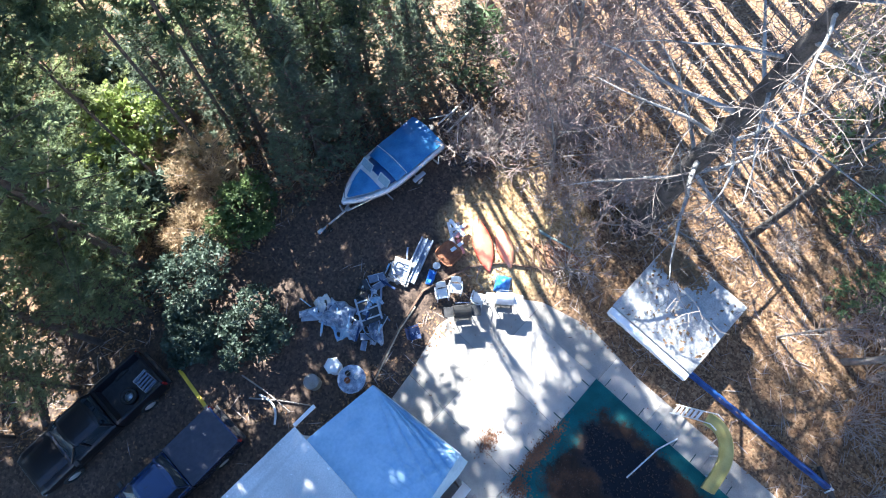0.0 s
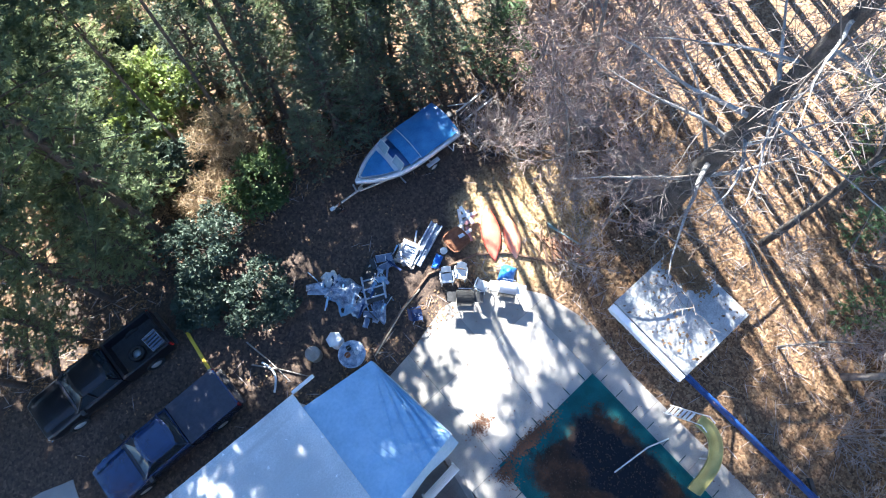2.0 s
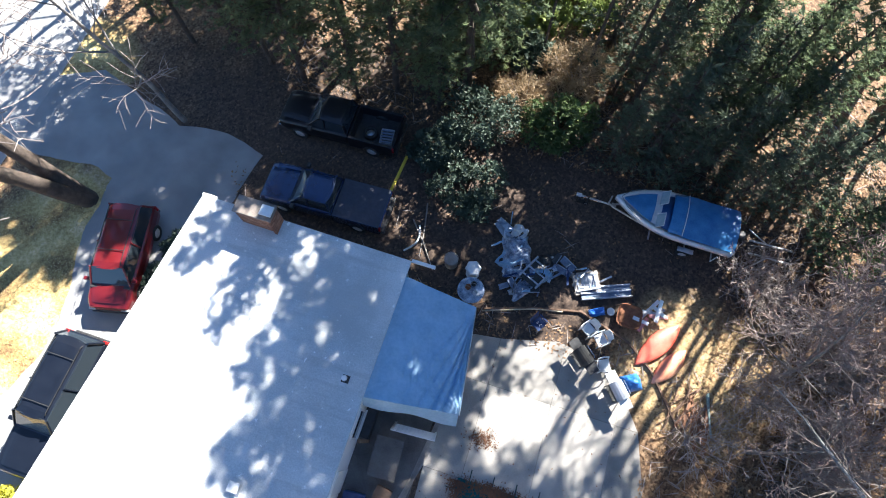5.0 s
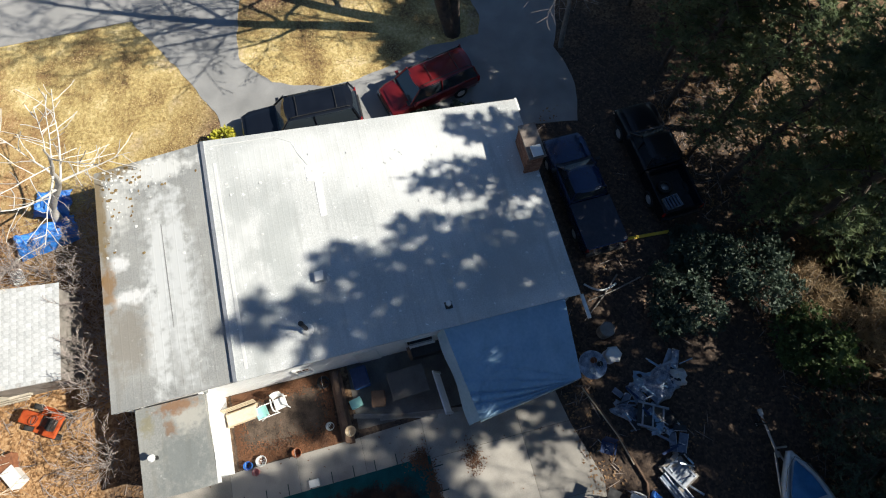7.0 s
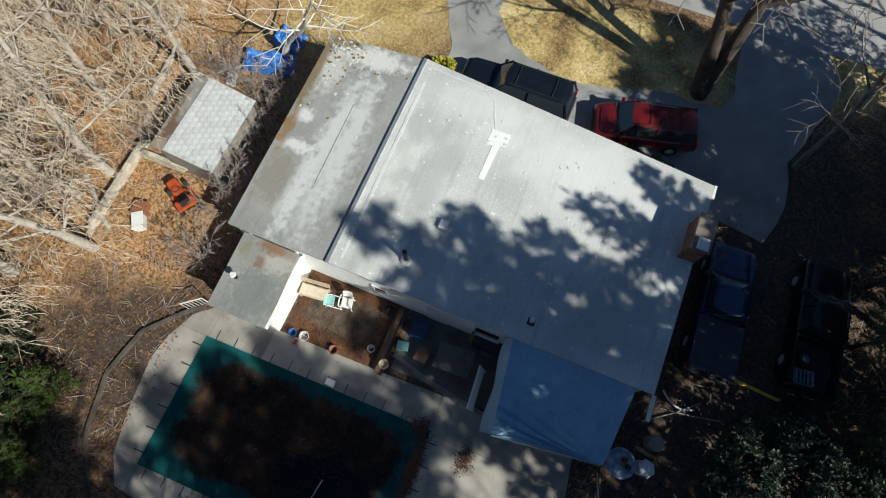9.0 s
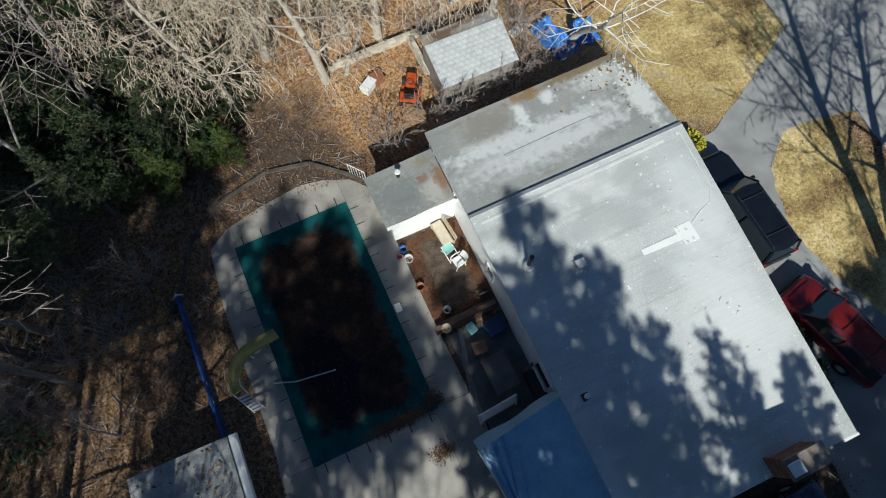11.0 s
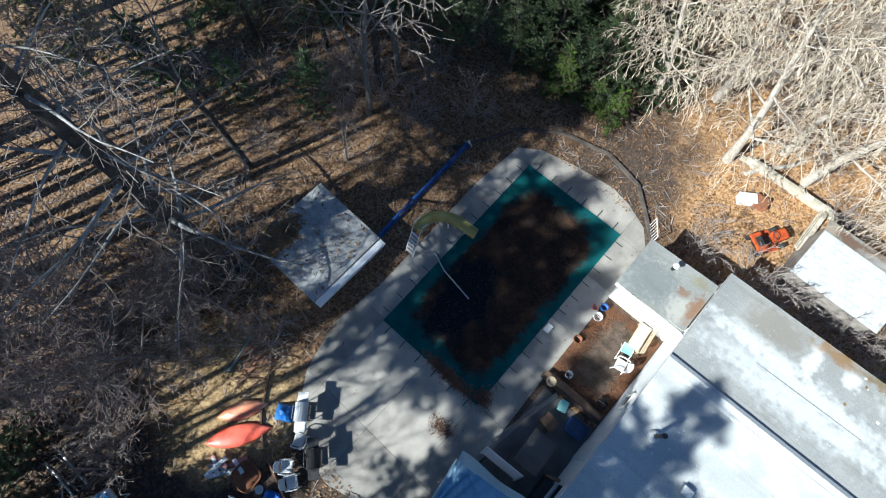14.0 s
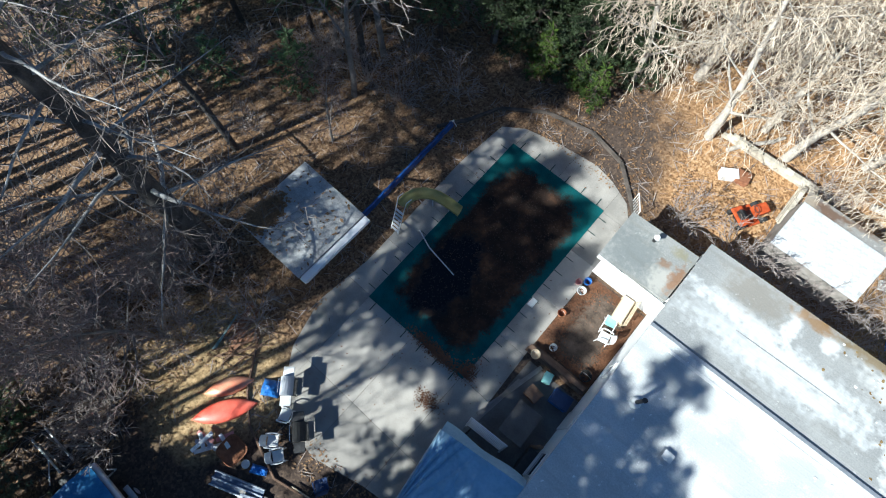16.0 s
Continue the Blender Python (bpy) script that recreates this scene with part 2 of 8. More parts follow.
    "bright_bush": leaf_mat("yellow_green_leaves", (0.3, 0.31, 0.03), (0.62, 0.56, 0.07)),
    "dead_leaf": leaf_mat("dead_leaves", (0.11, 0.054, 0.024), (0.37, 0.22, 0.105), 0.15, 0.6),
    "wet_leaf": leaf_mat("wet_dark_leaves", (0.009, 0.006, 0.0045), (0.06, 0.028, 0.014), 0.05, 0.55),
    "rust_leaf": leaf_mat("rusty_leaves", (0.07, 0.029, 0.013), (0.27, 0.12, 0.055), 0.15),
    "straw": leaf_mat("dry_brush", (0.26, 0.175, 0.095), (0.52, 0.39, 0.24), 0.2),
    "grass": leaf_mat("winter_grass", (0.26, 0.18, 0.065), (0.76, 0.59, 0.3), 0.2, 0.5),
}


# ---- building helpers ----
def part(name, bm, material, parent=None, label="", smooth=False):
    me = bpy.data.meshes.new(name)
    bm.to_mesh(me)
    bm.free()
    return mesh_part(name, me, material, parent, label, smooth)


def mesh_part(name, me, material, parent=None, label="", smooth=False):
    if len(me.materials) == 0:
        me.materials.append(M[material] if isinstance(material, str) else material)
    if smooth:
        me.polygons.foreach_set("use_smooth", [True] * len(me.polygons))
    ob = new(name, me)
    if parent is not None:
        ob.parent = parent
    if label:
        ob["label"] = label
    return ob


def thing(name, m, label, category, group="", kind=""):
    ob = new(name)
    ob.matrix_world = m
    ob.empty_display_size = 0.2
    return tagged(ob, label, category, group, kind)


def box(bm, x0, x1, y0, y1, z0, z1, bevel=0.0, m=None):
    made = bmesh.ops.create_cube(bm, size=1.0)["verts"]
    for v in made:
        v.co = Vector(((x0 + x1) / 2 + v.co.x * (x1 - x0), (y0 + y1) / 2 + v.co.y * (y1 - y0), (z0 + z1) / 2 + v.co.z * (z1 - z0)))
    if bevel:
        edges = list({e for v in made for e in v.link_edges})
        made = bmesh.ops.bevel(bm, geom=edges, offset=bevel, segments=2, affect="EDGES", profile=0.6)["verts"]
    if m is not None:
        bmesh.ops.transform(bm, matrix=m, verts=made)
    return bm


def boxed(x0, x1, y0, y1, z0, z1, bevel=0.0, m=None):
    return box(bmesh.new(), x0, x1, y0, y1, z0, z1, bevel, m)


def prism(pts, z0, z1, bm=None):
    """An upright prism on an outline; z0 and z1 may be numbers or functions of x, y."""
    bm = bm or bmesh.new()
    lo = [bm.verts.new((x, y, z0(x, y) if callable(z0) else z0)) for x, y in pts]
    hi = [bm.verts.new((x, y, z1(x, y) if callable(z1) else z1)) for x, y in pts]
    n = len(pts)
    for i in range(n):
        bm.faces.new((lo[i], lo[(i + 1) % n], hi[(i + 1) % n], hi[i]))
    bm.faces.new(hi), bm.faces.new(lo[::-1])
    bmesh.ops.recalc_face_normals(bm, faces=bm.faces)
    return bm


def tube(bm, pts, radii, sides=8, cap=True):
    """A tapered tube along points."""
    pts = [Vector(p) for p in pts]
    if isinstance(radii, (int, float)):
        radii = [radii] * len(pts)
    rings = []
    for i, p in enumerate(pts):
        d = (pts[min(i + 1, len(pts) - 1)] - pts[max(i - 1, 0)]).normalized()
        u = d.cross(Vector((0, 0, 1)) if abs(d.z) < 0.9 else Vector((1, 0, 0))).normalized()
        w = d.cross(u)
        rings.append([bm.verts.new(p + radii[i] * (math.cos(a) * u + math.sin(a) * w)) for a in (2 * math.pi * k / sides for k in range(sides))])
    for a, b in zip(rings, rings[1:]):
        for k in range(sides):
            bm.faces.new((a[k], a[(k + 1) % sides], b[(k + 1) % sides], b[k]))
    if cap:
        bm.faces.new(rings[0][::-1]), bm.faces.new(rings[-1])
    return bm


def tubed(pts, radii, sides=8):
    bm = tube(bmesh.new(), pts, radii, sides)
    bmesh.ops.recalc_face_normals(bm, faces=bm.faces)
    return bm


def loft(sections, bm=None, close=True):
    """Skins closed rings of equal length."""
    bm = bm or bmesh.new()
    rings = [[bm.verts.new(p) for p in s] for s in sections]
    n = len(rings[0])
    for a, b in zip(rings, rings[1:]):
        for k in range(n):
            bm.faces.new((a[k], a[(k + 1) % n], b[(k + 1) % n], b[k]))
    if close:
        bm.faces.new(rings[0][::-1]), bm.faces.new(rings[-1])
    bmesh.ops.recalc_face_normals(bm, faces=bm.faces)
    return bm


def sheet(nx, ny, f, thick=0.0):
    """A grid sheet through f(u, v), with a thickness downwards if given."""
    bm = bmesh.new()
    top = [[bm.verts.new(f(i / nx, j / ny)) for j in range(ny + 1)] for i in range(nx + 1)]
    for i in range(nx):
        for j in range(ny):
            bm.faces.new((top[i][j], top[i + 1][j], top[i + 1][j + 1], top[i][j + 1]))
    bmesh.ops.recalc_face_normals(bm, faces=bm.faces)
    if sum(fc.normal.z for fc in bm.faces) < 0:
        bmesh.ops.reverse_faces(bm, faces=bm.faces)
    if thick:
        geo = bmesh.ops.solidify(bm, geom=list(bm.faces), thickness=thick)
        del geo
    return bm


def inside(x, y, poly):
    hit = False
    for (x0, y0), (x1, y1) in zip(poly, poly[1:] + poly[:1]):
        if (y0 > y) != (y1 > y) and x < (x1 - x0) * (y - y0) / (y1 - y0) + x0:
            hit = not hit
    return hit


def mesh_from(name, verts, faces):
    me = bpy.data.meshes.new(name)
    me.from_pydata(verts, [], faces)
    me.update()
    return me


# ---- ground ----
def ground_mat():
    """Soil with leaf litter, lawn and straw areas; each area has an uneven edge of its own."""
    m = bpy.data.materials.new("yard_ground")
    m.use_nodes = True
    n, l = m.node_tree.nodes, m.node_tree.links
    b = n["Principled BSDF"]
    b.inputs["Roughness"].default_value = 0.95
    tc = n.new("ShaderNodeTexCoord")
    wob = n.new("ShaderNodeTexNoise")
    wob.inputs["Scale"].default_value, wob.inputs["Detail"].default_value = 0.55, 6
    l.new(tc.outputs["Object"], wob.inputs["Vector"])
    fine = n.new("ShaderNodeTexNoise")
    fine.inputs["Scale"].default_value, fine.inputs["Detail"].default_value, fine.inputs["Roughness"].default_value = 5.5, 8, 0.75
    l.new(tc.outputs["Object"], fine.inputs["Vector"])
    cells = n.new("ShaderNodeTexVoronoi")
    cells.inputs["Scale"].default_value = 11
    l.new(tc.outputs["Object"], cells.inputs["Vector"])

    def math_node(op, a, c):
        k = n.new("ShaderNodeMath")
        k.operation = op
        for i, v in enumerate((a, c)):
            if hasattr(v, "default_value"):
                l.new(v, k.inputs[i])
            else:
                k.inputs[i].default_value = v
        return k.outputs[0]

    def ramp(fac, stops):
        r = n.new("ShaderNodeValToRGB")
        while len(r.color_ramp.elements) < len(stops):
            r.color_ramp.elements.new(0.5)
        for e, (p, c) in zip(r.color_ramp.elements, stops):
            e.position, e.color = p, (*c, 1)
        l.new(fac, r.inputs[0])
        return r.outputs[0]

    grain = math_node("ADD", math_node("MULTIPLY", fine.outputs["Fac"], 0.65), math_node("MULTIPLY", cells.outputs["Color"], 0.35))
    litter = ramp(grain, [(0.3, (0.04, 0.022, 0.012)), (0.5, (0.175, 0.1, 0.053)), (0.72, (0.39, 0.265, 0.155))])
    soil = ramp(grain, [(0.32, (0.035, 0.024, 0.019)), (0.55, (0.085, 0.058, 0.043)), (0.78, (0.19, 0.13, 0.088))])
    turf = math_node("ADD", math_node("MULTIPLY", fine.outputs["Fac"], 0.5), math_node("MULTIPLY", wob.outputs["Fac"], 0.5))
    lawn = ramp(turf, [(0.38, (0.15, 0.085, 0.04)), (0.47, (0.36, 0.25, 0.1)), (0.54, (0.58, 0.45, 0.19)), (0.63, (0.82, 0.66, 0.4))])
    straw = ramp(grain, [(0.3, (0.17, 0.11, 0.05)), (0.5, (0.38, 0.26, 0.13)), (0.75, (0.55, 0.4, 0.22))])
    orange = ramp(grain, [(0.3, (0.16, 0.075, 0.03)), (0.5, (0.42, 0.24, 0.11)), (0.75, (0.62, 0.43, 0.25))])

    def area(cx, cy, rx, ry, soft=0.35):
        v = n.new("ShaderNodeVectorMath")
        v.operation = "MULTIPLY_ADD"
        v.inputs[1].default_value = (1 / rx, 1 / ry, 0)
        v.inputs[2].default_value = (-cx / rx, -cy / ry, 0)
        l.new(tc.outputs["Object"], v.inputs[0])
        ln = n.new("ShaderNodeVectorMath")
        ln.operation = "LENGTH"
        l.new(v.outputs[0], ln.inputs[0])
        d = math_node("ADD", ln.outputs["Value"], math_node("MULTIPLY", math_node("SUBTRACT", wob.outputs["Fac"], 0.5), 0.9))
        mr = n.new("ShaderNodeMapRange")
        mr.inputs["From Min"].default_value, mr.inputs["From Max"].default_value = 1 + soft / 2, 1 - soft / 2
        l.new(d, mr.inputs["Value"])
        return mr.outputs[0]

    def over(base, top, fac):
        mx = n.new("ShaderNodeMix")
        mx.data_type = "RGBA"
        l.new(fac, mx.inputs[0]), l.new(base, mx.inputs[6]), l.new(top, mx.inputs[7])
        return mx.outputs[2]

    col = litter
    for top, ar in (
        (soil, area(3.5, -9, 17, 7)), (soil, area(-2, 3, 4.5, 22)), (straw, area(-8.5, -3.8, 3.4, 3.0)),
        (lawn, area(24, 20, 12, 12)), (lawn, area(20, 2.5, 3.5, 7.5)), (orange, area(11, 27, 16, 9)),
        (orange, area(4.2, 18, 4.0, 3.0)), (lawn, area(25, -9, 4, 3.5)),
    ):
        col = over(col, top, ar)
    l.new(col, b.inputs["Base Color"])
    bp = n.new("ShaderNodeBump")
    bp.inputs["Strength"].default_value, bp.inputs["Distance"].default_value = 0.6, 0.05
    l.new(fine.outputs["Fac"], bp.inputs["Height"]), l.new(bp.outputs[0], b.inputs["Normal"])
    return m


gm = ground_mat()
bm = bmesh.new()
bmesh.ops.create_grid(bm, x_segments=60, y_segments=60, size=400)
ground = tagged(part("ground", bm, gm), "brown leaf litter, bare soil and dry grass", "ground", kind="structure")

DRIVE = [(12.9, -7.6), (13.3, -4.4), (14.1, -4.0), (14.1, 9.2), (17.4, 9.5), (19.3, 10.4), (21.4, 11.5), (24.75, 13.4), (24.75, 7.5), (22.3, 8.0), (20.5, 8.0), (18.8, 6.6), (17.9, 4.2), (17.9, 2.4), (18.3, 0.8),
         (19.0, -1.4), (19.1, -4.3), (20.0, -4.6), (24.75, -4.2), (24.75, -8.5), (22.4, -9.6), (19.4, -8.6), (17.4, -7.9), (15.0, -8.2)]


def worn_edge(pts, step=0.35, amount=0.13):
    out = []
    for (x0, y0), (x1, y1) in zip(pts, pts[1:] + pts[:1]):
        k = max(1, int(math.hypot(x1 - x0, y1 - y0) / step))
        for i in range(k):
            x, y = x0 + (x1 - x0) * i / k, y0 + (y1 - y0) * i / k
            out.append((x + amount * noise.noise((x * 0.9, y * 0.9, 3)) + 0.5 * amount * noise.noise((x * 4, y * 4, 5)), y + amount * noise.noise((x * 0.9, y * 0.9, 8)) + 0.5 * amount * noise.noise((x * 4, y * 4, 9))))
    return out


drive = tagged(part("driveway", prism(worn_edge(DRIVE), -0.1, 0.025), "asphalt"), "worn grey asphalt horseshoe driveway in front of the house", "driveway", kind="structure")
road = tagged(part("road", prism([(24.5, -120), (24.5, 120), (31.5, 120), (31.5, -120)], -0.1, 0.03), "road"), "pale worn asphalt street", "road", kind="structure")

# ---- pool and deck ----
deck = tagged(new("pool_deck"), "pale concrete pool deck of cast slabs with open joints", "deck", kind="structure")
DECK = [(-7.0, 0.6), (-7.4, 1.6), (-6.7, -0.6), (-5.6, -2.2), (-4.6, -2.9), (-2.8, -3.2), (-0.5, -2.6), (0.9, -2.4), (0.95, 0.0), (1.2, 2.0), (1.05, 5.8), (0.95, 13.6), (0.2, 14.5), (-1.0, 15.0),
        (-2.1, 15.2), (-4.3, 14.9), (-5.9, 14.5), (-6.9, 13.8), (-7.15, 11.0), (-7.0, 4.3)]
DECK = [(-7.3, 1.6)] + DECK[2:]
PX0, PX1, PY0, PY1 = -5.82, -0.35, 3.15, 13.45


def slab_cells():
    xs = [-7.6, PX0 + 0.06, -3.1, PX1 - 0.06, 1.4]
    ys = [-3.5, -0.6, PY0 + 0.06, 5.7, 8.3, 10.9, PY1 - 0.06, 15.4]
    for x0, x1 in zip(xs, xs[1:]):
        for y0, y1 in zip(ys, ys[1:]):
            yield x0, x1, y0, y1


def clip(poly, x0, x1, y0, y1):
    for axis, val, sign in ((0, x0, 1), (0, x1, -1), (1, y0, 1), (1, y1, -1)):
        out = []
        for p, q in zip(poly, poly[1:] + poly[:1]):
            a, c = sign * (p[axis] - val), sign * (q[axis] - val)
            if a >= 0:
                out.append(p)
            if a * c < 0:
                k = a / (a - c)
                out.append((p[0] + k * (q[0] - p[0]), p[1] + k * (q[1] - p[1])))
        poly = out
        if len(poly) < 3:
            return []
    return poly


rng = random.Random(4)
for x0, x1, y0, y1 in slab_cells():
    if x0 >= PX0 and x1 <= PX1 and y0 >= PY0 and y1 <= PY1:
        continue
    g = 0.006
    poly = clip(DECK, x0 + g, x1 - g, y0 + g, y1 - g)
    if len(poly) >= 3:
        top = 0.03 + rng.uniform(-0.006, 0.006)
        bm = prism(poly, -0.12, top)
        part("slab", bm, "concrete", deck)
pool = thing("pool_cover", pose((PX0 + PX1) / 2, (PY0 + PY1) / 2, 0.0, 0, 0, 0.6), "teal mesh safety cover sagging under wet leaves on the pool", "pool cover")
HX, HY = (PX1 - PX0) / 2, (PY1 - PY0) / 2


def sag(u, v):
    x, y = (2 * u - 1) * HX, (2 * v - 1) * HY
    ex, ey = 1 - abs(2 * u - 1) ** 3, 1 - abs(2 * v - 1) ** 4
    return (x, y, 0.058 - 0.04 * ex * ey + 0.006 * noise.noise((x * 1.3, y * 1.3, 0)))




def cover_mat():
    """Teal mesh, soaked and stained dark where leaves have gathered in the sag."""
    m = mat("stained_teal_mesh", (0.003, 0.05, 0.056), (0.01, 0.115, 0.12), 0.75, scale=1.2, fine=50, bump=0.3)
    n, l = m.node_tree.nodes, m.node_tree.links
    b = n["Principled BSDF"]
    b.inputs["Specular IOR Level"].default_value = 0.2
    teal = b.inputs["Base Color"].links[0].from_socket

    def calc(op, a, c):
        k = n.new("ShaderNodeMath")
        k.operation = op
        for i, v in enumerate((a, c)):
            if isinstance(v, (int, float)):
                k.inputs[i].default_value = v
            else:
                l.new(v, k.inputs[i])
        return k.outputs[0]

    tc, xyz = n.new("ShaderNodeTexCoord"), n.new("ShaderNodeSeparateXYZ")
    l.new(tc.outputs["Object"], xyz.inputs[0])
    dx = calc("POWER", calc("ABSOLUTE", calc("DIVIDE", calc("ADD", xyz.outputs[0], POOL_HEAP[0]), POOL_HEAP[2]), 0), 6)
    dy = calc("POWER", calc("ABSOLUTE", calc("DIVIDE", calc("ADD", xyz.outputs[1], POOL_HEAP[1]), POOL_HEAP[3]), 0), 8)
    d = calc("POWER", calc("ADD", dx, dy), 1 / 7)
    for scale, amount in ((0.8, 0.42), (4.0, 0.22), (22.0, 0.2)):
        ns = n.new("ShaderNodeTexNoise")
        ns.inputs["Scale"].default_value, ns.inputs["Detail"].default_value = scale, 4
        l.new(tc.outputs["Object"], ns.inputs["Vector"])
        d = calc("ADD", d, calc("MULTIPLY", calc("SUBTRACT", ns.outputs["Fac"], 0.5), amount))
    mr = n.new("ShaderNodeMapRange")
    mr.inputs["From Min"].default_value, mr.inputs["From Max"].default_value = 1.06, 0.94
    l.new(d, mr.inputs["Value"])
    big = n.new("ShaderNodeTexNoise")
    big.inputs["Scale"].default_value, big.inputs["Detail"].default_value, big.inputs["Roughness"].default_value = 0.7, 9, 0.72
    l.new(tc.outputs["Object"], big.inputs["Vector"])
    rp = n.new("ShaderNodeValToRGB")
    rp.color_ramp.elements.new(0.55)
    for e, (p, c) in zip(rp.color_ramp.elements, ((0.36, (0.009, 0.008, 0.008, 1)), (0.52, (0.034, 0.02, 0.014, 1)), (0.7, (0.11, 0.054, 0.027, 1)))):
        e.position, e.color = p, c
    l.new(big.outputs["Fac"], rp.inputs[0])
    mx = n.new("ShaderNodeMix")
    mx.data_type = "RGBA"
    l.new(mr.outputs[0], mx.inputs[0]), l.new(teal, mx.inputs[6]), l.new(rp.outputs[0], mx.inputs[7])
    # a shallow puddle in the deepest part
    px = calc("DIVIDE", calc("ADD", xyz.outputs[0], 0.75), 1.15)
    py = calc("DIVIDE", calc("ADD", xyz.outputs[1], 2.0), 2.1)
    pd = calc("POWER", calc("ADD", calc("MULTIPLY", px, px), calc("MULTIPLY", py, py)), 0.5)
    pd = calc("ADD", pd, calc("MULTIPLY", calc("SUBTRACT", big.outputs["Fac"], 0.5), 2.4))
    pm = n.new("ShaderNodeMapRange")
    pm.inputs["From Min"].default_value, pm.inputs["From Max"].default_value = 1.15, 0.8
    l.new(pd, pm.inputs["Value"])
    wet = n.new("ShaderNodeMix")
    wet.data_type = "RGBA"
    wet.inputs[7].default_value = (0.006, 0.007, 0.01, 1)
    l.new(pm.outputs[0], wet.inputs[0]), l.new(mx.outputs[2], wet.inputs[6])
    l.new(calc("SUBTRACT", 0.8, calc("MULTIPLY", pm.outputs[0], 0.65)), b.inputs["Roughness"])
    l.new(wet.outputs[2], b.inputs["Base Color"])
    return m


POOL_HEAP = (-0.06, -0.05, 2.2, 4.42)
part("mesh_sheet", sheet(44, 80, sag), cover_mat(), pool, smooth=True)
for k in range(12):
    y = -HY + 0.45 + k * (2 * HY - 0.9) / 11
    for s in (-1, 1):
        part("strap", boxed(s * HX - 0.02, s * (HX + 0.42), y - 0.016, y + 0.016, 0.05, 0.058), "strap", pool)
for k in range(6):
    x = -HX + 0.45 + k * (2 * HX - 0.9) / 5
    for s in (-1, 1):
        part("strap", boxed(x - 0.022, x + 0.022, s * HY - 0.02, s * (HY + 0.42), 0.05, 0.062), "strap", pool)

# low edging wall that curves round the end of the deck
ARC = [(-9.3, 11.6), (-8.3, 13.1), (-7.65, 14.5), (-5.75, 15.9), (-3.3, 16.5), (-1.3, 16.1), (-0.1, 15.05), (0.9, 14.1)]
edging = tagged(new("edging_wall"), "low dark timber edging curving round the deck end", "edging", kind="structure")
for (x0, y0), (x1, y1) in zip(ARC, ARC[1:]):
    d = math.hypot(x1 - x0, y1 - y0)
    for k in range(1):
        part("timber", boxed(-d / 2 + 0.01, d / 2 - 0.01, -0.08, 0.08, 0.0 + k * 0.17, 0.16 + k * 0.17, 0.015, pose((x0 + x1) / 2, (y0 + y1) / 2, 0, 0, 0, math.degrees(math.atan2(y1 - y0, x1 - x0)))), "old_timber", edging)


